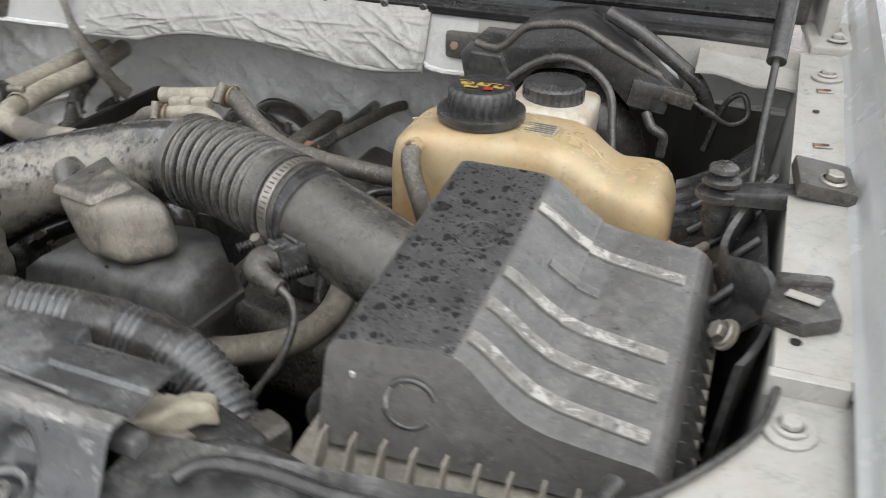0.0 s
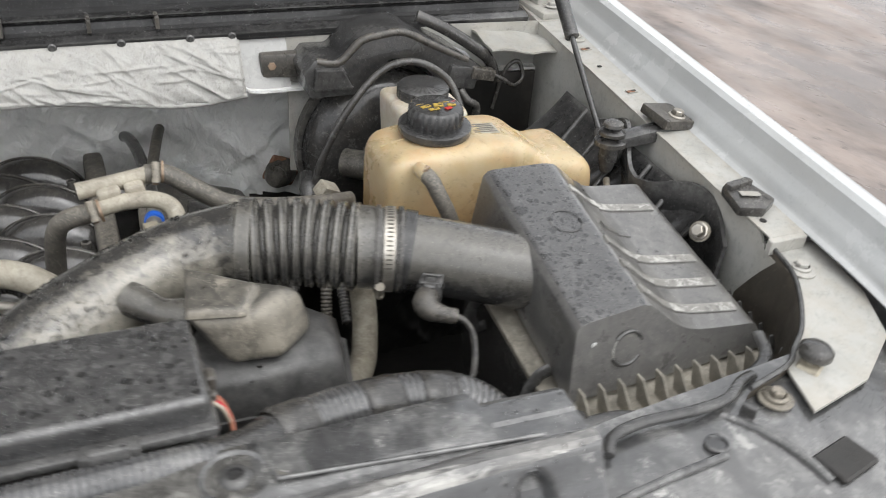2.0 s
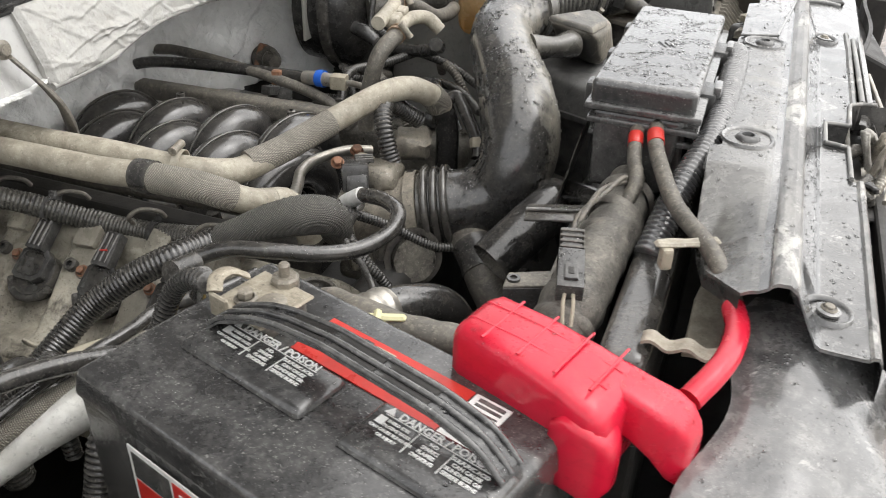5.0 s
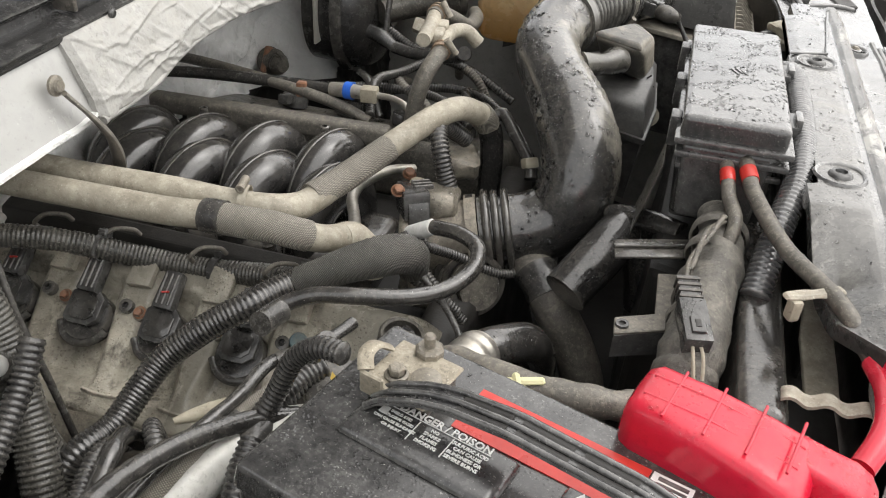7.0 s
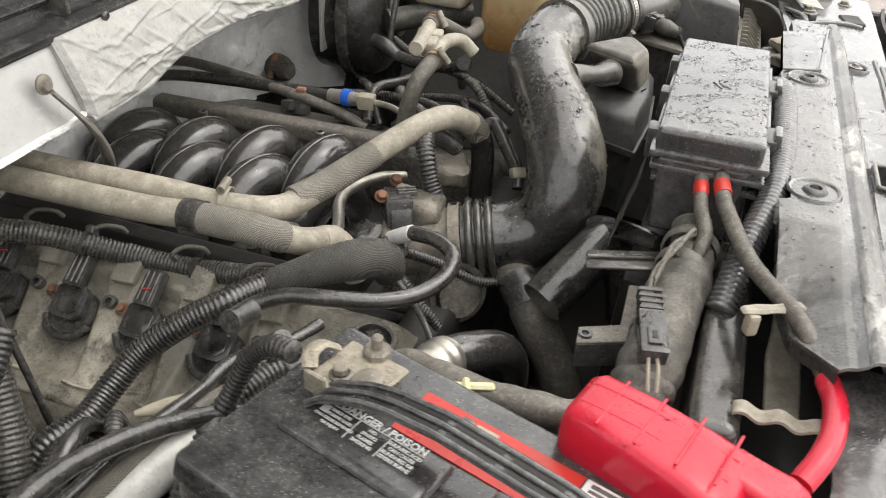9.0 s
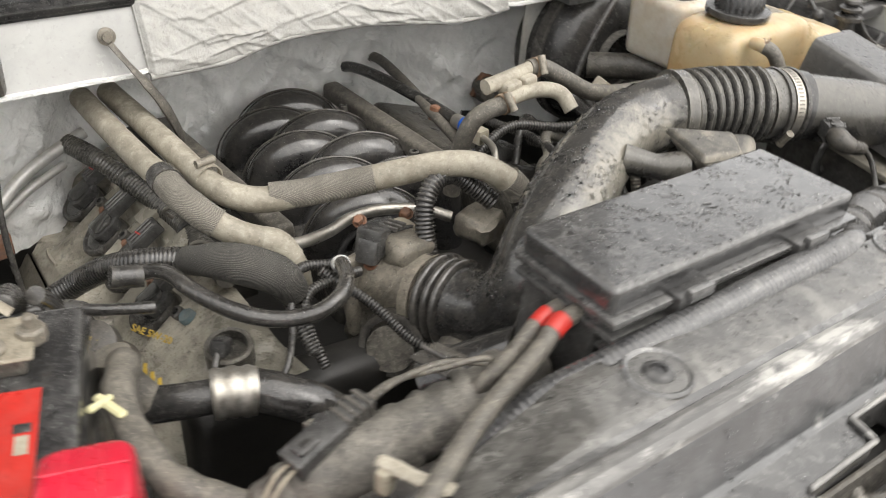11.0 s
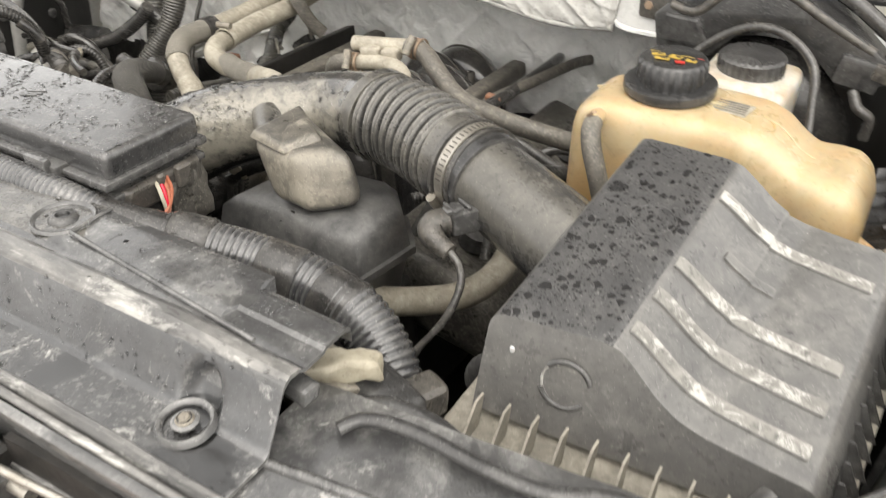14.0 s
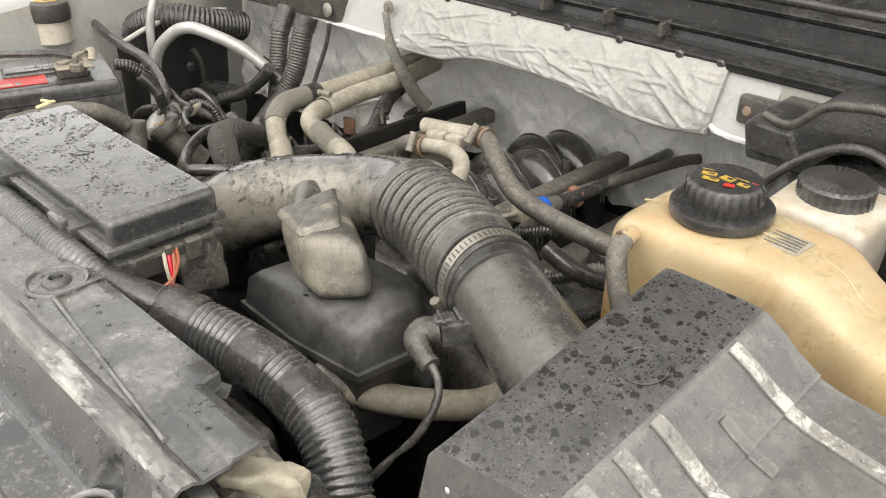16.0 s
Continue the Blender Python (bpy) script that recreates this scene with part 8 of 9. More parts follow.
for i, pts in enumerate(([(-0.12, 0.43, 0.86), (-0.16, 0.44, 0.865), (-0.19, 0.42, 0.86), (-0.2, 0.38, 0.845), (-0.195, 0.35, 0.82)], [(-0.1, 0.42, 0.85), (-0.14, 0.41, 0.858), (-0.175, 0.4, 0.858), (-0.19, 0.375, 0.84), (-0.185, 0.345, 0.8)], [(-0.15, 0.42, 0.868), (-0.11, 0.38, 0.835), (-0.08, 0.33, 0.8), (-0.04, 0.29, 0.79)])):
    w = thing("wire_loom", pts[2], "thin dusty corrugated wire loom", "wire")
    part("loom", tube(pts, 0.0055, 10, 0.004, pitch=0.004, depth=0.001), "rubber", w, "", 60)
rear_loom = thing("rear_loom", (-0.24, 0.68, 0.82), "dusty ribbed loom beside the fuel rail", "wiring conduit")
part("conduit", tube([(-0.3, 0.86, 0.87), (-0.273, 0.793, 0.862), (-0.235, 0.72, 0.832), (-0.222, 0.66, 0.824), (-0.222, 0.6, 0.83), (-0.226, 0.545, 0.84), (-0.23, 0.49, 0.845)], 0.0128, 16, 0.006, pitch=0.0048, depth=0.001, wobble=0.06), "loom_dust", rear_loom, "", 60)
for q in ((-0.253, 0.755, 0.847), (-0.222, 0.63, 0.827), (-0.228, 0.52, 0.842)):
    part("tie", lathe([(0.0135, -0.004), (0.0152, -0.004), (0.0152, 0.004), (0.0135, 0.004)], frame_at(q, (0.05, 1, 0.0)), 20), "plastic", rear_loom, "", 40)
    part("clip", box((q[0] + 0.012, q[1], q[2] + 0.012), (0.014, 0.012, 0.012), 0.002, 1, (0, 30, 0)), "plastic", rear_loom, "", 40)

# upper radiator hose with its bright clamp
rhose = thing("radiator_hose", (-0.26, 0.28, 0.8), "thick black radiator hose with a silver crimped clamp", "radiator hose")
part("hose", tube([(-0.285, 0.31, 0.846), (-0.262, 0.29, 0.843), (-0.23, 0.268, 0.828), (-0.2, 0.258, 0.79), (-0.185, 0.258, 0.74), (-0.18, 0.26, 0.66)], 0.0215, 22, 0.006), "rubber_wet", rhose, "", 60)
part("neck", tube([(-0.37, 0.345, 0.84), (-0.34, 0.325, 0.847), (-0.3, 0.312, 0.848)], [0.018, 0.017, 0.0165], 20, 0.006), "rubber", rhose, "", 60)
part("clamp", tube([(-0.318, 0.318, 0.849), (-0.3, 0.312, 0.849), (-0.28, 0.305, 0.846)], 0.0235, 26, 0.004, pitch=0.012, depth=0.0015), "steel", rhose, "bright crimped metal collar", 60)
part("elbow", tube([(-0.39, 0.36, 0.90), (-0.385, 0.355, 0.87), (-0.37, 0.345, 0.845)], 0.018, 18, 0.006), "hose_brown", rhose, "", 60)
dip = thing("filler_neck", (-0.37, 0.43, 0.84), "dusty oil filler neck with yellow print", "filler")
part("neck", tube([(-0.365, 0.455, 0.81), (-0.378, 0.435, 0.835), (-0.395, 0.415, 0.865)], 0.021, 20, 0.006), "hose_brown", dip, "", 60)
part("cap", lathe([(0.027, 0), (0.028, 0.004), (0.027, 0.016), (0.02, 0.02), (0, 0.02)], frame_at((-0.392, 0.418, 0.862), (-0.4, -0.35, 0.8)), 26), "plastic_dusty", dip, "", 40)
for i in range(3):
    part("text_bar", box(Vector((-0.398, 0.412, 0.881)) + Vector((0.01 * (i - 1), 0.004 * (i - 1), 0.003 * (i - 1))), (0.005, 0.016, 0.001), 0, 1, (20, -20, -40)), "yellow_print", dip, "yellow print")

# lower tubes between throttle and radiator
breather = thing("breather_pipe", (0.0, 0.24, 0.8), "wet black moulded breather pipe", "pipe")
part("pipe", tube([(-0.04, 0.15, 0.77), (-0.038, 0.158, 0.82), (-0.036, 0.172, 0.852), (-0.042, 0.192, 0.866), (-0.065, 0.205, 0.861), (-0.095, 0.222, 0.846), (-0.127, 0.243, 0.826)], [0.026, 0.027, 0.028, 0.029, 0.0285, 0.0285, 0.0275], 28, 0.004), "rubber_wet", breather, "", 60)
part("branch", tube([(-0.08, 0.13, 0.905), (-0.06, 0.16, 0.9), (-0.03, 0.195, 0.885), (-0.018, 0.21, 0.875)], 0.0125, 16, 0.005), "rubber_wet", breather, "", 60)
lower = thing("lower_hose", (-0.1, 0.22, 0.7), "muddy curved lower radiator hose", "radiator hose")
part("collar", tube([(-0.055, 0.287, 0.797), (-0.07, 0.274, 0.79), (-0.083, 0.263, 0.781)], 0.0275, 22, 0.004), "rubber", lower, "black collar", 60)
part("hose", tube([(-0.03, 0.31, 0.8), (-0.06, 0.283, 0.794), (-0.092, 0.254, 0.772), (-0.104, 0.226, 0.735), (-0.112, 0.205, 0.69), (-0.12, 0.193, 0.64), (-0.13, 0.18, 0.58)], 0.0255, 22, 0.006), "hose_brown", lower, "", 60)
beige = thing("bypass_hose", (0.38, 0.3, 0.82), "dusty tan hose curving under the bellows", "hose")
part("hose", tube([(0.29, 0.19, 0.872), (0.328, 0.205, 0.862), (0.365, 0.245, 0.845), (0.4, 0.3, 0.832), (0.418, 0.345, 0.84), (0.425, 0.375, 0.87), (0.42, 0.385, 0.91)], 0.0155, 18, 0.006), "hose_dusty", beige, "", 60)
part("collar", tube([(0.3, 0.193, 0.869), (0.312, 0.197, 0.866), (0.324, 0.203, 0.863)], 0.0172, 20, 0.004), "hose_brown", beige, "darker end collar", 60)
vc2 = thing("valve_cover", (0.3, 0.65, 0.72), "grimy valve cover on the driver side", "valve cover")
part("cover", hexa([(0.2, 0.38, 0.70), (0.42, 0.38, 0.66), (0.42, 0.95, 0.66), (0.2, 0.95, 0.70), (0.22, 0.4, 0.80), (0.38, 0.4, 0.75), (0.38, 0.93, 0.75), (0.22, 0.93, 0.80)], 0.02, 3), "alloy_dark", vc2, "", 50)
for k in range(4):
    c = Vector((0.32, 0.48 + 0.1 * k, 0.785))
    part("coil", join(lathe([(0.022, -0.012), (0.022, 0.01), (0, 0.012)], frame_at(c, (0.3, 0, 1)), 20), box(c + Vector((-0.03, 0, 0.014)), (0.04, 0.018, 0.016), 0.003, 2, (0, 18, 0))), "plastic", vc2, "black ignition coil", 40)
for i, pts in enumerate(([(0.24, 0.45, 0.83), (0.3, 0.52, 0.84), (0.33, 0.62, 0.83), (0.32, 0.72, 0.82)], [(0.3, 0.4, 0.82), (0.36, 0.47, 0.83), (0.38, 0.56, 0.82), (0.36, 0.66, 0.8)], [(0.42, 0.42, 0.8), (0.43, 0.5, 0.84), (0.44, 0.6, 0.86), (0.46, 0.66, 0.88)], [(0.2, 0.6, 0.84), (0.28, 0.62, 0.86), (0.36, 0.6, 0.85), (0.44, 0.55, 0.86)])):
    w = thing("wire_loom", pts[1], "dark dusty wire loom among the driver-side coils", "wire")
    part("loom", tube(pts, 0.007, 10, 0.005, pitch=0.005, depth=0.001), "rubber", w, "", 60)

# ---- brake master cylinder, cowl bracket and wiper gear on the driver side ----
part("rim", lathe([(0.129, 0.052), (0.136, 0.054), (0.136, 0.072), (0.129, 0.074)], frame_at((0.578, 0.70, 0.89), (-0.05, 1, 0)), 48), "rubber", boost, "", 40)
part("hub", lathe([(0.045, -0.012), (0.05, 0.0), (0.05, 0.006), (0, 0.006)], frame_at((0.578, 0.70, 0.89), (-0.05, 1, 0)), 28), "alloy_dark", boost, "", 40)
part("vacuum_valve", tube([(0.44, 0.69, 0.88), (0.435, 0.665, 0.875), (0.43, 0.64, 0.862)], [0.012, 0.014, 0.01], 14, 0.005), "plastic", boost, "", 60)
master = thing("master_cylinder", (0.58, 0.62, 0.87), "grey alloy brake master cylinder", "master cylinder")
part("bore", tube([(0.5, 0.69, 0.895), (0.56, 0.63, 0.9), (0.6, 0.56, 0.9)], 0.022, 18, 0.01), "alloy_dark", master, "", 60)
vac = thing("vacuum_line", (0.45, 0.6, 0.88), "black vacuum line from the booster with a ribbed plug", "hose")
part("hose", tube([(0.43, 0.64, 0.862), (0.42, 0.6, 0.86), (0.4, 0.54, 0.87), (0.37, 0.5, 0.89), (0.33, 0.49, 0.91)], 0.011, 14, 0.006), "rubber", vac, "", 60)
part("plug", box((0.445, 0.6, 0.9), (0.03, 0.022, 0.022), 0.003, 2, (20, 30, 20)), "hose_dusty", vac, "ribbed tan plug", 40)
cb = thing("cowl_bracket", (0.55, 0.74, 0.99), "dusty black plastic cowl bracket bolted by the firewall", "bracket")
part("ear", hexa([(0.398, 0.772, 1.008), (0.46, 0.76, 1.008), (0.46, 0.785, 1.008), (0.398, 0.79, 1.008), (0.396, 0.775, 1.044), (0.46, 0.762, 1.046), (0.46, 0.785, 1.046), (0.396, 0.792, 1.044)], 0.006, 2), "plastic_dusty", cb, "", 40)
bolt(cb, (0.413, 0.776, 1.026), (-0.1, -1, 0.1), 0.0065, 0.008, 0.011, "copper", "rusty bolt")
CBX = [(0.442, 1.037), (0.458, 1.056), (0.496, 1.055), (0.525, 1.084), (0.556, 1.093), (0.594, 1.095), (0.641, 1.072), (0.685, 1.051), (0.728, 1.022), (0.727, 1.004), (0.687, 0.99), (0.669, 0.992), (0.641, 1.019), (0.609, 1.046), (0.574, 1.048), (0.544, 1.026), (0.519, 0.998), (0.451, 0.998)]
part("shroud", prism(CBX, Matrix(((1, 0, 0, 0), (0, 0, -1, 0.785), (0, 1, 0, 0), (0, 0, 0, 1))), 0.085, 0.004, 2), "plastic", cb, "moulded black shroud", 40)
part("ledge", tube([(0.462, 0.705, 1.052), (0.496, 0.703, 1.05), (0.527, 0.703, 1.078), (0.56, 0.703, 1.086), (0.594, 0.703, 1.087), (0.64, 0.703, 1.065), (0.7, 0.705, 1.036)], 0.006, 8, 0.008), "plastic_dusty", cb, "dust-caked ledge", 60)
part("shelf", hexa([(0.455, 0.695, 1.01), (0.517, 0.695, 1.008), (0.52, 0.71, 1.008), (0.455, 0.71, 1.01), (0.458, 0.693, 1.045), (0.5, 0.693, 1.043), (0.5, 0.71, 1.045), (0.458, 0.71, 1.047)], 0.004, 2), "plastic", cb)
part("edge_strip", hexa([(0.59, 0.742, 1.088), (0.602, 0.735, 1.084), (0.722, 0.735, 1.022), (0.715, 0.745, 1.03), (0.59, 0.742, 1.094), (0.602, 0.735, 1.09), (0.722, 0.735, 1.028), (0.715, 0.745, 1.036)], 0.001, 1), "paint", cb, "white painted edge")
part("hose", tube([(0.625, 0.735, 1.1), (0.65, 0.728, 1.09), (0.677, 0.725, 1.076), (0.724, 0.72, 1.046), (0.748, 0.722, 1.025), (0.765, 0.73, 0.99)], 0.0095, 12, 0.006), "rubber", cb, "black hose over the bracket", 60)
cbl = thing("washer_hose", (0.55, 0.6, 1.0), "thin black hose curving over the brake fluid bottle", "hose")
part("hose", tube([(0.44, 0.66, 0.87), (0.46, 0.66, 0.93), (0.5, 0.66, 1.0), (0.55, 0.67, 1.045), (0.6, 0.665, 1.055), (0.645, 0.65, 1.03), (0.66, 0.62, 0.985), (0.67, 0.58, 0.93)], 0.0055, 10, 0.006), "rubber", cbl, "", 60)
motor = thing("wiper_motor", (0.69, 0.71, 0.98), "small grey-black motor with plugs under the cowl", "motor")
part("body", box((0.69, 0.708, 1.012), (0.05, 0.03, 0.035), 0.004, 2, (0, 10, 5)), "plastic", motor, "", 40)
part("plug", box((0.725, 0.7, 1.015), (0.04, 0.02, 0.018), 0.003, 2, (0, 12, 0)), "plastic_dusty", motor, "", 40)
part("spigot", tube([(0.69, 0.7, 0.99), (0.7, 0.69, 0.975), (0.715, 0.69, 0.965), (0.715, 0.69, 0.94)], 0.007, 10, 0.005), "rubber", motor, "", 60)
part("lead", tube([(0.742, 0.7, 1.012), (0.765, 0.7, 1.0), (0.79, 0.71, 0.985), (0.81, 0.72, 0.995), (0.8, 0.725, 1.02), (0.78, 0.73, 1.0), (0.765, 0.73, 0.94)], 0.0035, 8, 0.005), "rubber", motor, "", 60)
# gas strut
strut = thing("gas_strut", (0.82, 0.5, 0.99), "thin black gas strut that props the hood", "gas strut")
part("rod", tube([(0.818, 0.495, 0.992), (0.82, 0.555, 1.045), (0.823, 0.615, 1.098)], 0.0042, 12, 0.02), "plastic", strut, "", 60)
part("cylinder", tube([(0.8228, 0.61, 1.094), (0.83, 0.74, 1.21), (0.842, 0.975, 1.42)], 0.0105, 16, 0.03), "plastic", strut, "", 60)
part("ball_end", lathe([(0, 0), (0.009, 0.001), (0.011, 0.008), (0.008, 0.016), (0, 0.018)], frame_at((0.818, 0.49, 0.984), (0, 0.5, 1)), 16), "plastic", strut, "", 60)
# rubber mount with bracket on the flange
mount = thing("hood_bracket", (0.84, 0.42, 1.03), "black bracket with a ribbed rubber boot on the flange", "bracket")
part("arm", hexa([(0.775, 0.412, 1.004), (0.9, 0.4, 1.018), (0.9, 0.425, 1.02), (0.775, 0.436, 1.006), (0.775, 0.412, 1.018), (0.9, 0.4, 1.04), (0.9, 0.425, 1.042), (0.775, 0.436, 1.02)], 0.005, 2), "plastic", mount, "", 40)
part("foot", box((0.872, 0.425, 1.04), (0.05, 0.055, 0.014), 0.003, 2, (5.7, 8, 5)), "plastic_dusty", mount, "", 40)
bolt(mount, (0.878, 0.413, 1.045), (0.1, -0.1, 1), 0.008, 0.009, 0.012)
part("boot", lathe([(0, 0), (0.022, 0.0), (0.022, 0.006), (0.013, 0.01), (0.018, 0.014), (0.018, 0.018), (0.011, 0.022), (0.014, 0.026), (0.013, 0.03), (0.006, 0.034), (0, 0.034)], frame_at((0.787, 0.425, 1.01), (0, 0, 1)), 26), "rubber", mount, "ribbed rubber boot", 40)
part("stub", lathe([(0.008, -0.04), (0.014, -0.02), (0.014, 0.0), (0, 0.0)], frame_at((0.787, 0.425, 1.01), (0, 0, 1)), 16), "plastic", mount, "", 40)
bumper = thing("flange_bumper", (0.853, 0.232, 1.012), "black rubber wedge bumper on the fender flange", "bumper")
part("wedge", join(prism([(-0.026, -0.018), (0.02, -0.028), (0.032, 0.0), (0.018, 0.026), (-0.022, 0.018)], frame_at((0.853, 0.232, 1.011), (-0.05, -0.1, 1)), 0.014, 0.004, 2), box((0.853, 0.25, 1.026), (0.04, 0.012, 0.012), 0.004, 2, (0, 0, 10))), "rubber", bumper, "", 40)
part("opening", box((0.852, 0.228, 1.0262), (0.024, 0.012, 0.001), 0, 1, (-5, 0, -20)), "apron", bumper, "pale opening through the wedge")
liner = thing("fender_liner", (0.815, 0.25, 0.85), "black plastic fender liner with a bolt", "fender liner")
part("panel", grid(lambda u, v: (0.815 + 0.02 * math.sin(9 * v) * (1 - u) - 0.02 * u, 0.21 + 0.31 * v, 0.985 - 0.25 * u - 0.015 * math.cos(12 * v) + 0.03 * v), 10, 40, 0.006, (1, 0, 0)), "plastic", liner, "", 50)
part("washer", lathe([(0, 0), (0.013, 0), (0.013, 0.003), (0, 0.004)], frame_at((0.808, 0.245, 0.972), (-0.8, -0.3, 0.5)), 24), "alloy", liner, "", 40)
bolt(liner, (0.805, 0.244, 0.974), (-0.8, -0.3, 0.5), 0.008, 0.01, 0.011)
part("shelf", grid(lambda u, v: (0.752 + 0.085 * u - 0.01 * v, 0.27 + 0.34 * v, 0.915 + 0.07 * u**1.4 + 0.025 * v + 0.005 * math.sin(70 * v + 3 * u) * (1 - u)), 14, 90, 0.005), "plastic", liner, "ribbed black shelf beside the bottle", 40)
# Added filler sheet; its void colour paints the gap before the cowl as shade.
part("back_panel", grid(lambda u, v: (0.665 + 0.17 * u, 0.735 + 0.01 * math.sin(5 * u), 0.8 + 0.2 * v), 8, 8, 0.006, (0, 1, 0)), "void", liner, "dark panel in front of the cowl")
for k in range(5):
    y = 0.31 + 0.055 * k
    part("rib", tube([(0.765, y, 0.93 + 0.07 * (y - 0.27)), (0.79, y + 0.012, 0.948 + 0.07 * (y - 0.27)), (0.828, y + 0.02, 0.985 + 0.07 * (y - 0.27))], 0.004, 8, 0.006), "plastic", liner, "", 60)
SCOOP = [(0.845, 0.19), (0.832, 0.125), (0.81, 0.085), (0.776, 0.044), (0.745, 0.02), (0.722, 0.003), (0.665, -0.012)]
part("scoop", grid(lambda u, v: (lerp_list(list(range(7)), [c[0] for c in SCOOP], v * 6) - 0.012 * math.sin(1.6 * u), lerp_list(list(range(7)), [c[1] for c in SCOOP], v * 6) + 0.01 * u, 0.9735 + 0.08 * (lerp_list(list(range(7)), [c[1] for c in SCOOP], v * 6) + 0.03) - 0.16 * u), 12, 48, 0.003, (0.3, -0.3, 0)), "scoop", liner, "muddy curved scoop beside the air box", 60)
part("scoop_lip", tube([(x, y, 0.977 + 0.08 * (y + 0.03)) for x, y in SCOOP], 0.0028, 8, 0.006), "plastic", liner, "", 60)

# ---- passenger side at the firewall ----
bk = thing("blower_bracket", (-0.55, 0.77, 0.98), "black dusty bracket under the cowl with a push fastener", "bracket")
part("plate", hexa([(-0.8, 0.735, 0.985), (-0.372, 0.76, 0.988), (-0.36, 0.79, 0.99), (-0.8, 0.79, 0.985), (-0.8, 0.735, 1.06), (-0.375, 0.762, 1.06), (-0.365, 0.79, 1.064), (-0.8, 0.79, 1.064)], 0.006, 2), "plastic_dusty", bk, "", 40)
part("fastener", lathe([(0, 0), (0.012, 0), (0.0125, 0.003), (0.006, 0.005), (0, 0.005)], frame_at((-0.39, 0.757, 1.01), (0, -1, 0.1)), 20), "steel", bk, "", 40)
for k, (pts, r) in enumerate((([(-0.505, 0.75, 0.995), (-0.5, 0.725, 0.955), (-0.487, 0.702, 0.868), (-0.475, 0.68, 0.79), (-0.47, 0.665, 0.72), (-0.465, 0.66, 0.64)], 0.0165), ([(-0.445, 0.75, 0.99), (-0.447, 0.74, 0.965), (-0.452, 0.715, 0.885), (-0.48, 0.68, 0.815), (-0.515, 0.65, 0.75), (-0.54, 0.63, 0.66)], 0.0188))):
    tb2 = thing("drain_hose", pts[1], "black corrugated hose hanging from the cowl", "hose")
    part("hose", tube(pts, r, 20, 0.006, pitch=0.0056, depth=0.001), "loom_dust", tb2, "", 60)
    part("cuff", tube(pts[:2], r * 1.15, 18, 0.006), "rubber", tb2, "", 60)
w = thing("thin_lead", (-0.4, 0.74, 0.9), "thin black lead hanging from the bracket", "wire")
part("lead", tube([(-0.388, 0.757, 0.985), (-0.398, 0.752, 0.94), (-0.412, 0.73, 0.87), (-0.416, 0.71, 0.8), (-0.41, 0.7, 0.7)], 0.004, 8, 0.006), "rubber", w, "", 60)
acp = thing("ac_pipe", (-0.45, 0.74, 0.85), "bare aluminium air-conditioning pipe along the firewall", "pipe")
part("pipe", tube([(-0.276, 0.862, 0.88), (-0.318, 0.852, 0.866), (-0.371, 0.826, 0.85), (-0.429, 0.785, 0.822), (-0.488, 0.78, 0.79), (-0.515, 0.8, 0.75), (-0.54, 0.82, 0.7)], 0.0085, 14, 0.006), "alu", acp, "", 60)
part("pipe", tube([(-0.31, 0.86, 0.84), (-0.371, 0.83, 0.825), (-0.433, 0.8, 0.797), (-0.495, 0.78, 0.77)], 0.006, 12, 0.006), "alu", acp, "", 60)
acp2 = thing("ac_pipe", (-0.6, 0.72, 0.9), "thick bent aluminium suction pipe", "pipe")
part("sleeve", tube([(-0.47, 0.7, 0.87), (-0.49, 0.692, 0.886), (-0.51, 0.68, 0.904)], 0.0145, 14, 0.005), "rubber", acp2, "", 60)
part("pipe", tube([(-0.485, 0.692, 0.885), (-0.53, 0.655, 0.93), (-0.58, 0.62, 0.955), (-0.612, 0.597, 0.963), (-0.65, 0.58, 0.945), (-0.68, 0.56, 0.9), (-0.69, 0.55, 0.8)], 0.0115, 16, 0.005), "alu", acp2, "", 60)
part("riser", tube([(-0.69, 0.56, 0.86), (-0.69, 0.56, 0.95), (-0.69, 0.58, 1.01), (-0.72, 0.62, 1.03)], 0.008, 12, 0.008), "alu", acp2, "", 60)
rb = thing("rusty_bracket", (-0.4, 0.8, 0.75), "small rusty bracket on the firewall", "bracket")
part("plate", box((-0.415, 0.815, 0.765), (0.028, 0.01, 0.036), 0.003, 1, (0, 0, 10)), "rust", rb)
for p in ((0.277, 1.02, 0.81), (0.3, 0.99, 0.72), (-0.12, 1.0, 0.93)):
    fb = thing("firewall_bolt", p, "rusty bolt through the firewall foil", "bolt", "rusty firewall bolts")
    bolt(fb, p, (0, -1, 0), 0.009, 0.012, 0.016, "rust")
big = thing("blower_hose", (-0.7, 0.6, 0.9), "large grey corrugated hose beside the battery", "hose")
part("hose", tube([(-0.84, 0.55, 0.86), (-0.8, 0.575, 0.92), (-0.75, 0.595, 0.95), (-0.7, 0.625, 0.96), (-0.67, 0.67, 0.95), (-0.66, 0.75, 0.93)], 0.026, 24, 0.006, pitch=0.008, depth=0.0028), "rubber", big, "", 60)
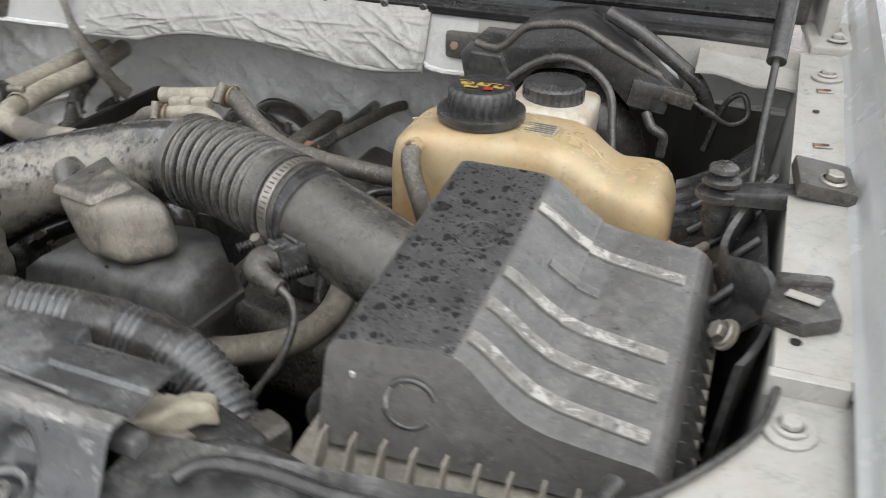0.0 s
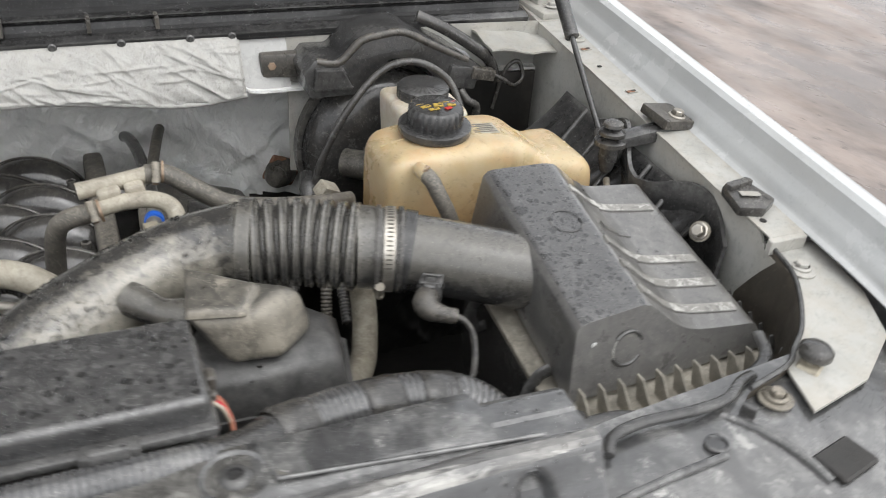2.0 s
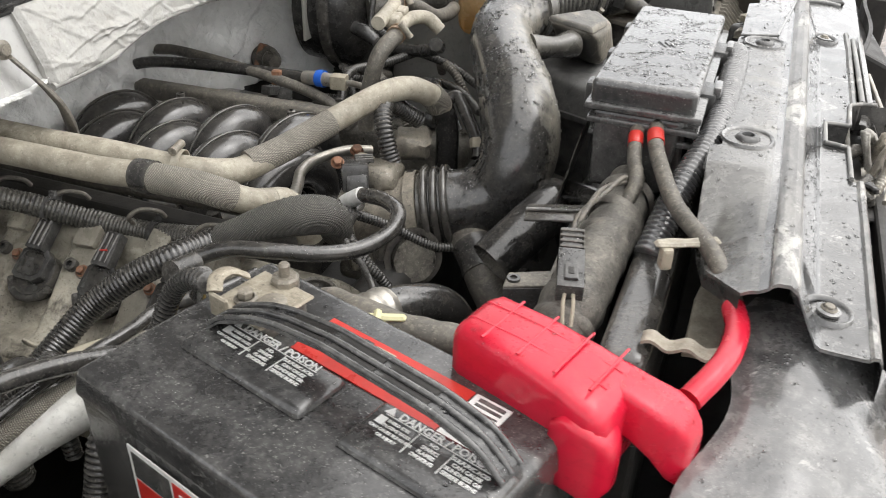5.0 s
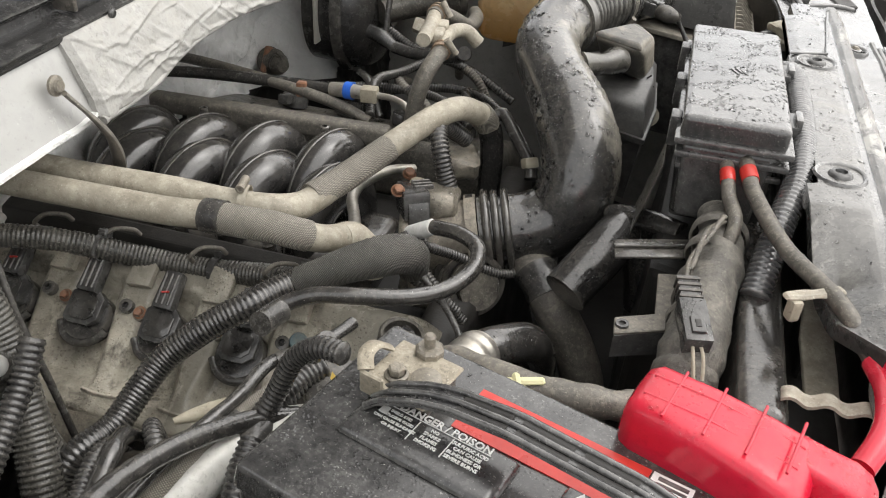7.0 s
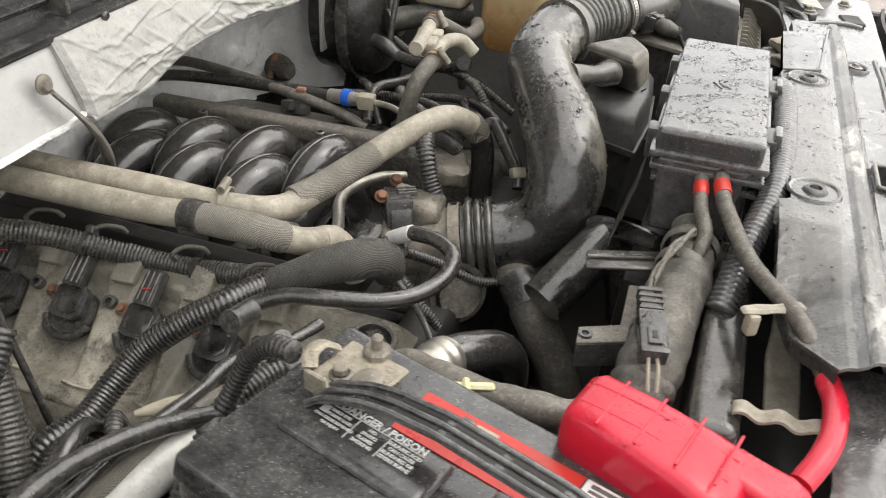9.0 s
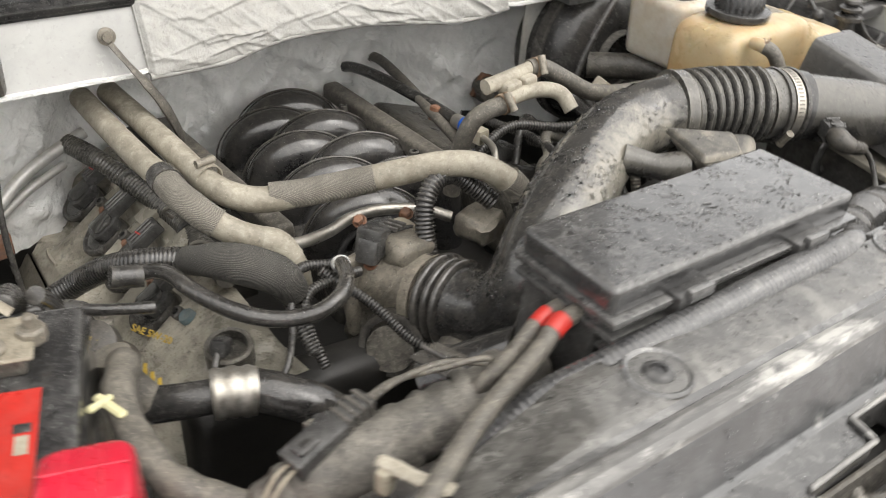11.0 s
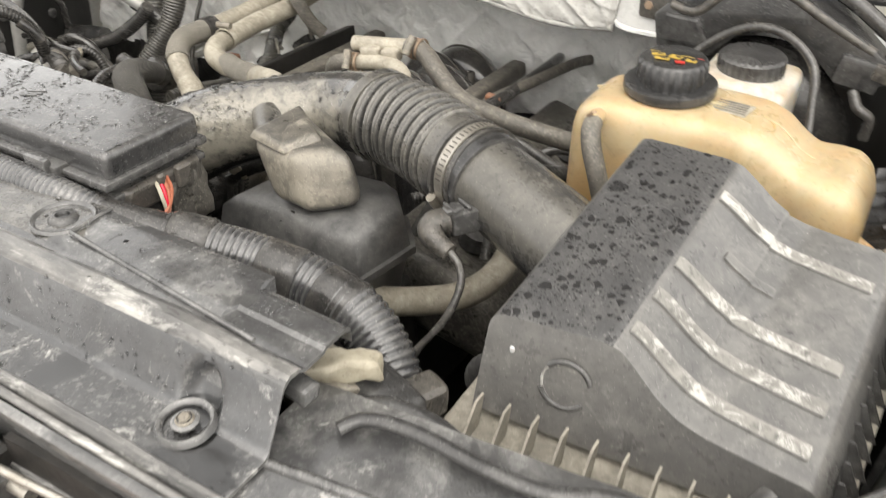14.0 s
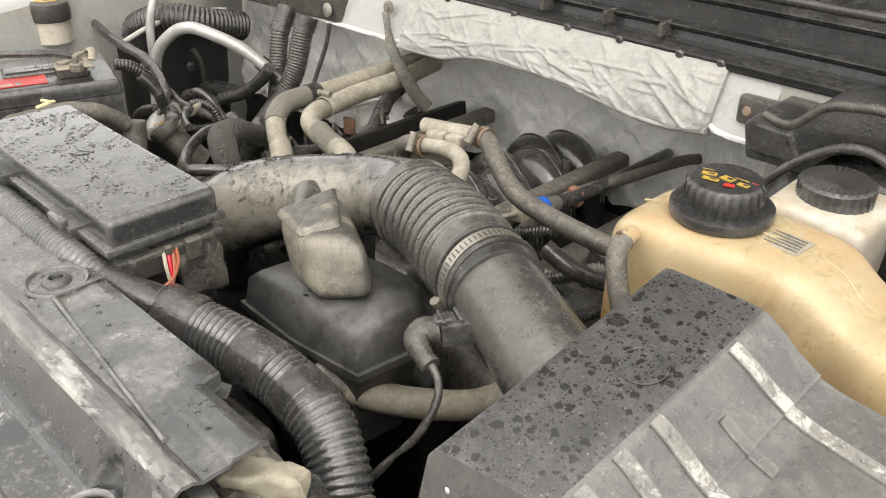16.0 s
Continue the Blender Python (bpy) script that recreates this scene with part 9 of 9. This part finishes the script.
for pts, r, mt, lab, ribs in (
        ([(-0.33, 0.42, 0.89), (-0.352, 0.427, 0.892), (-0.383, 0.444, 0.892), (-0.408, 0.469, 0.89), (-0.455, 0.477, 0.888), (-0.507, 0.494, 0.885), (-0.559, 0.507, 0.88), (-0.63, 0.53, 0.86)], 0.006, "rubber_wet", "thin wet black cable behind the battery", 0.0),
        ([(-0.37, 0.43, 0.875), (-0.411, 0.446, 0.88), (-0.455, 0.467, 0.878), (-0.499, 0.48, 0.872), (-0.548, 0.501, 0.865), (-0.62, 0.53, 0.84)], 0.0085, "braid", "woven battery cable behind the battery", 0.0),
        ([(-0.39, 0.425, 0.885), (-0.41, 0.438, 0.882), (-0.45, 0.452, 0.876), (-0.489, 0.45, 0.868), (-0.534, 0.442, 0.85), (-0.56, 0.44, 0.8)], 0.0115, "rubber", "taped ribbed cable leaving the terminal", 0.005)):
    c = thing("battery_cable", pts[1], lab, "cable")
    part("cable", tube(pts, r, 16, 0.004, pitch=ribs, depth=0.0012, wobble=0.14), mt, c, "", 60)
    part("tape", tube([Vector(pts[2]).lerp(Vector(pts[3]), 0.2), Vector(pts[2]).lerp(Vector(pts[3]), 0.5), Vector(pts[2]).lerp(Vector(pts[3]), 0.8)], r * 1.16, 14, 0.004, wobble=0.2), "rubber", c, "loose tape wrap", 60)
acl = thing("ac_line", (-0.48, 0.45, 0.84), "pale aluminium line with a valve behind the battery", "pipe")
part("line", tube([(-0.41, 0.40, 0.86), (-0.437, 0.418, 0.862), (-0.475, 0.464, 0.86), (-0.531, 0.49, 0.85), (-0.6, 0.53, 0.82)], [0.013, 0.019, 0.022, 0.022, 0.017, 0.015], 24, 0.006), "pale_alu", acl, "", 60)
part("valve", tube([(-0.448, 0.49, 0.868), (-0.46, 0.508, 0.866), (-0.468, 0.517, 0.866), (-0.477, 0.526, 0.866)], [0.0085, 0.008, 0.006, 0.003], 12, 0.004), "cream", acl, "", 60)
res = thing("fluid_reservoir", (-0.67, 0.4, 0.9), "black reservoir cap with yellow print", "reservoir")
part("cap", lathe([(0.036, -0.02), (0.037, 0.0), (0.035, 0.012), (0.03, 0.016), (0, 0.016)], frame_at((-0.793, 0.419, 0.995), (0, 0, 1)), 36), "plastic_dusty", res, "", 40)
part("print_ring", lathe([(0.014, 0.0165), (0.024, 0.0165), (0.024, 0.017), (0.014, 0.017)], frame_at((-0.793, 0.419, 0.995), (0, 0, 1)), 32), "yellow_print", res, "yellow ring of print", 40)
part("neck", lathe([(0.034, -0.06), (0.032, -0.02), (0, -0.02)], frame_at((-0.793, 0.419, 0.995), (0, 0, 1)), 28), "bottle_white", res, "", 40)

# parts seen in front of the cover at the driver corner
grille = thing("front_grille", (0.55, -0.2, 0.8), "black plastic grille frame below the headlamp panel", "grille")
part("beam", hexa([(0.46, -0.2, 0.84), (0.9, -0.16, 0.84), (0.9, -0.12, 0.84), (0.46, -0.14, 0.84), (0.46, -0.19, 0.93), (0.9, -0.15, 0.92), (0.9, -0.12, 0.93), (0.46, -0.14, 0.95)], 0.006, 2), "void", grille)
part("strut", hexa([(0.5, -0.26, 0.7), (0.55, -0.26, 0.7), (0.55, -0.2, 0.7), (0.5, -0.2, 0.7), (0.5, -0.22, 0.9), (0.55, -0.22, 0.9), (0.55, -0.19, 0.9), (0.5, -0.19, 0.9)], 0.004, 2), "plastic", grille)

# ---- clutter deep in the bay ----
post = thing("battery_post_cable", (-0.42, 0.42, 0.9), "thick black cable looping from the battery clamp", "cable")
part("cable", tube([(-0.8, 0.5, 0.955), (-0.7, 0.49, 0.942), (-0.61, 0.5, 0.926), (-0.545, 0.492, 0.908), (-0.49, 0.47, 0.89), (-0.452, 0.44, 0.876), (-0.428, 0.4, 0.862), (-0.422, 0.36, 0.84)], 0.0088, 16, 0.005, wobble=0.1), "rubber_wet", post, "", 60)
part("lug_cable", tube([(-0.46, 0.376, 0.972), (-0.452, 0.4, 0.965), (-0.446, 0.425, 0.94), (-0.45, 0.44, 0.905), (-0.46, 0.45, 0.88)], 0.0085, 14, 0.005, pitch=0.005, depth=0.001), "rubber", post, "ribbed lead from the clamp", 60)
part("tape", tube([(-0.432, 0.402, 0.955), (-0.424, 0.413, 0.94), (-0.417, 0.422, 0.922)], 0.0086, 14, 0.004), "rubber_wet", post, "", 60)
# Added near-black sheet stands in for the unlit wheelhouse hollow.
hole = thing("wheelhouse_liner", (-0.7, 0.6, 0.8), "near-black sheet for the shaded wheelhouse hollow behind the battery", "liner")
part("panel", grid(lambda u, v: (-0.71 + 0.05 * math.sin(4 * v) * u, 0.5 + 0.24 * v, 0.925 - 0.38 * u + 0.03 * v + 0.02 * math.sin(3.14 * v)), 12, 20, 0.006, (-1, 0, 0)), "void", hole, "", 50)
part("edge_roll", tube([(-0.708, 0.5 + 0.03 * k, 0.927 + 0.00375 * k + 0.02 * math.sin(0.3925 * k)) for k in range(9)], 0.005, 10, 0.01), "apron", hole, "white painted rolled edge", 60)
for q in ((0.54, 0.88), (0.64, 0.86), (0.7, 0.9)):
    part("push_pin", lathe([(0, 0), (0.009, 0), (0.0095, 0.002), (0.004, 0.004), (0, 0.004)], frame_at((-0.7, q[0], q[1]), (1, 0, 0.1)), 16), "plastic", hole, "", 40)
corner_plug = thing("harness_connector", (-0.6, 0.62, 0.84), "large ribbed black harness connector in the passenger corner", "connector")
part("body", tube([(-0.76, 0.67, 0.8), (-0.72, 0.67, 0.806), (-0.65, 0.67, 0.816)], [0.015, 0.0185, 0.019, 0.0165], 22, 0.004, pitch=0.009, depth=0.0016), "rubber_wet", corner_plug, "", 50)
part("shell", tube([(-0.655, 0.67, 0.815), (-0.625, 0.67, 0.82), (-0.6, 0.672, 0.823)], [0.019, 0.0195, 0.017], 22, 0.004), "plastic", corner_plug, "", 50)
part("lead", tube([(-0.69, 0.66, 0.83), (-0.685, 0.655, 0.85), (-0.68, 0.65, 0.875), (-0.685, 0.64, 0.9)], 0.006, 10, 0.005), "rubber", corner_plug, "", 60)
for pts, r, ribs, mt in (
        ([(-0.72, 0.66, 0.752), (-0.65, 0.652, 0.79), (-0.6, 0.652, 0.815), (-0.547, 0.66, 0.837), (-0.49, 0.665, 0.875), (-0.46, 0.668, 0.905)], 0.011, 0.006, "rubber"),
        ([(-0.6, 0.54, 0.8), (-0.57, 0.545, 0.845), (-0.535, 0.55, 0.868), (-0.5, 0.56, 0.86), (-0.47, 0.57, 0.82)], 0.0085, 0.0, "rubber_wet"),
        ([(-0.52, 0.5, 0.79), (-0.515, 0.51, 0.84), (-0.5, 0.53, 0.86), (-0.475, 0.55, 0.85), (-0.455, 0.56, 0.8)], 0.007, 0.005, "rubber"),
        ([(-0.66, 0.6, 0.78), (-0.62, 0.6, 0.795), (-0.57, 0.61, 0.79), (-0.52, 0.62, 0.77)], 0.0095, 0.0, "alloy_dark"),
        ([(-0.64, 0.58, 0.76), (-0.58, 0.58, 0.775), (-0.53, 0.6, 0.79), (-0.48, 0.61, 0.8), (-0.44, 0.6, 0.78)], 0.008, 0.005, "rubber")):
    w = thing("wire_loom", pts[2], "grimy wire loom in the passenger corner", "wire")
    part("loom", tube(pts, r, 14, 0.004, pitch=ribs, depth=0.0011, wobble=0.0 if ribs else 0.15), mt, w, "", 60)
    part("tape", tube([Vector(pts[1]).lerp(Vector(pts[2]), q) for q in (0.3, 0.6, 0.9)], r * 1.18, 14, 0.004, wobble=0.15), "rubber", w, "", 60)
for k, pts in enumerate(([(0.26, 0.42, 0.8), (0.28, 0.46, 0.845), (0.32, 0.48, 0.85), (0.35, 0.46, 0.83), (0.36, 0.43, 0.79)], [(0.24, 0.5, 0.8), (0.27, 0.53, 0.835), (0.31, 0.56, 0.83), (0.34, 0.6, 0.84), (0.39, 0.6, 0.82)], [(0.3, 0.62, 0.79), (0.33, 0.65, 0.835), (0.37, 0.68, 0.83), (0.4, 0.66, 0.8)], [(0.4, 0.45, 0.78), (0.41, 0.48, 0.83), (0.44, 0.52, 0.84), (0.47, 0.53, 0.81)])):
    w = thing("wire_loom", pts[2], "dusty wire loom over the driver-side head", "wire")
    part("loom", tube(pts, 0.007, 10, 0.004, pitch=0.005 if k % 2 else 0.0, depth=0.0012, wobble=0.0 if k % 2 else 0.15), ("rubber", "hose_brown")[k % 2], w, "", 60)
foot = thing("steering_shaft_boot", (0.448, 0.892, 0.791), "rusty bracket and boot on the firewall", "bracket")
part("plate", box((0.448, 0.892, 0.791), (0.06, 0.012, 0.05), 0.006, 2, (10, 25, 12)), "rust", foot, "", 40)
part("boot", lathe([(0.026, 0.0), (0.022, 0.012), (0.025, 0.018), (0.018, 0.03), (0.02, 0.036), (0.012, 0.05), (0, 0.05)], frame_at((0.448, 0.892, 0.791), (-0.5, -0.8, 0.1)), 24), "alloy_dark", foot, "greasy boot", 40)
motor_t = thing("throttle_motor", (-0.06, 0.4, 0.77), "black greasy throttle motor housing with ribs", "motor")
part("housing", tube([(-0.105, 0.345, 0.79), (-0.08, 0.37, 0.775), (-0.05, 0.4, 0.762), (-0.02, 0.43, 0.755)], [0.024, 0.034, 0.036, 0.028], 20, 0.004, wobble=0.3), "alloy_dark", motor_t, "", 60)
for k in range(6):
    q = Vector((-0.1, 0.35, 0.79)).lerp(Vector((-0.03, 0.42, 0.757)), k / 5)
    part("rib", lathe([(0.03, -0.002), (0.038, -0.002), (0.038, 0.002), (0.03, 0.002)], frame_at(q, (0.7, 0.65, -0.3)), 24), "rubber_wet", motor_t, "", 40)
act = thing("throttle_sensor", (-0.059, 0.445, 0.868), "black plastic throttle sensor with rusty bolts", "sensor")
part("body", join(box((-0.06, 0.447, 0.866), (0.05, 0.034, 0.036), 0.005, 2, (0, 14, 30)), box((-0.075, 0.437, 0.86), (0.026, 0.026, 0.03), 0.004, 2, (0, 20, 30))), "plastic", act, "", 40)
for k in range(3):
    part("rib", box((-0.052 + 0.009 * k, 0.436 + 0.005 * k, 0.884 - 0.002 * k), (0.003, 0.024, 0.006), 0.001, 1, (0, 14, 30)), "rubber", act)
part("plug", tube([(-0.04, 0.452, 0.872), (-0.022, 0.455, 0.87), (-0.008, 0.448, 0.86)], 0.008, 10, 0.004), "cream", act, "pale plug", 60)
for q in ((-0.075, 0.462, 0.886), (-0.078, 0.432, 0.845)):
    bolt(act, q, (-0.5, -0.3, 0.8), 0.006, 0.009, 0.0085, "rust", "rusty bolt")

# ---- rain beads ----
beads(lid, fuse, 1500, 6, 0.0006, 0.002, 0.7)
def rain(owner, names, count, seed, up=0.1):
    for ob_ in [o for o in list(bpy.data.objects) if o.parent is owner and o.name.split(".")[0] in names]:
        beads(ob_, owner, count, seed, 0.0007, 0.002, up)


rain(big_loom, ("boot", "conduit", "branch"), 160, 21)
rain(vc, ("cover",), 700, 22)
rain(tb, ("bore", "housing", "flange", "actuator"), 260, 27)
rain(motor_t, ("housing",), 420, 28)
rain(lower, ("hose", "collar"), 90, 29)
rain(rear_loom, ("conduit",), 260, 30)
rain(act, ("body",), 60, 31)
rain(loom, ("wrap", "plug", "loop"), 150, 23)
rain(cables, ("cable",), 90, 24)
rain(battery, ("handle", "vent_cover"), 110, 25)
rain(neg, ("plate", "saddle"), 40, 26)
beads(bat_lid, battery, 260, 7, 0.0006, 0.0022, 0.7)
for ob_, th_, k_ in [(o, o.parent, 160) for o in list(bpy.data.objects) if o.parent in (breather, loop, rhose) and o.name.split(".")[0] in ("pipe", "hose", "branch")]:
    beads(ob_, th_, k_, 8, 0.0006, 0.0018, 0.0)
for ob_ in [o for o in list(bpy.data.objects) if o.parent is mani and o.name.startswith("runner")]:
    beads(ob_, mani, 45, 9, 0.0006, 0.0016, 0.3)
for ob_ in [o for o in list(bpy.data.objects) if o.parent is trunk and o.name.startswith(("trunk", "conduit"))]:
    beads(ob_, trunk, 160, 10, 0.0006, 0.0018, 0.2)
for ob_ in [o for o in list(bpy.data.objects) if o.parent is pos and o.name.startswith(("hood", "nose"))]:
    beads(ob_, pos, 60, 12, 0.0006, 0.0018, 0.5)
for ob_ in [o for o in list(bpy.data.objects) if o.parent is rad and o.name.startswith(("side_shield", "top_tank", "arm"))]:
    beads(ob_, rad, 150, 13, 0.0006, 0.0022, 0.4)

# print on the oil filler and hooks on the bracket over the valve cover
letters("SAE 5W-20", (-0.329, 0.466, 0.819), 0.011, (0.52, -0.85, 0.0), (0.55, 0.34, 0.76), "yellow_print", dip)
hooks = thing("loom_bracket", (-0.215, 0.7, 0.82), "dark bracket with bent wire hooks above the valve cover", "bracket")
part("plate", hexa([(-0.225, 0.5, 0.8), (-0.19, 0.5, 0.8), (-0.19, 0.92, 0.8), (-0.225, 0.92, 0.8), (-0.215, 0.5, 0.845), (-0.195, 0.5, 0.85), (-0.195, 0.92, 0.85), (-0.215, 0.92, 0.845)], 0.003, 2), "void", hooks)
for y in (0.85, 0.76, 0.65, 0.56):
    part("hook", tube([(-0.235, y, 0.842), (-0.245, y - 0.004, 0.856), (-0.236, y - 0.014, 0.864), (-0.222, y - 0.028, 0.858), (-0.216, y - 0.032, 0.848)], 0.0028, 8, 0.003), "hose_brown", hooks, "", 60)
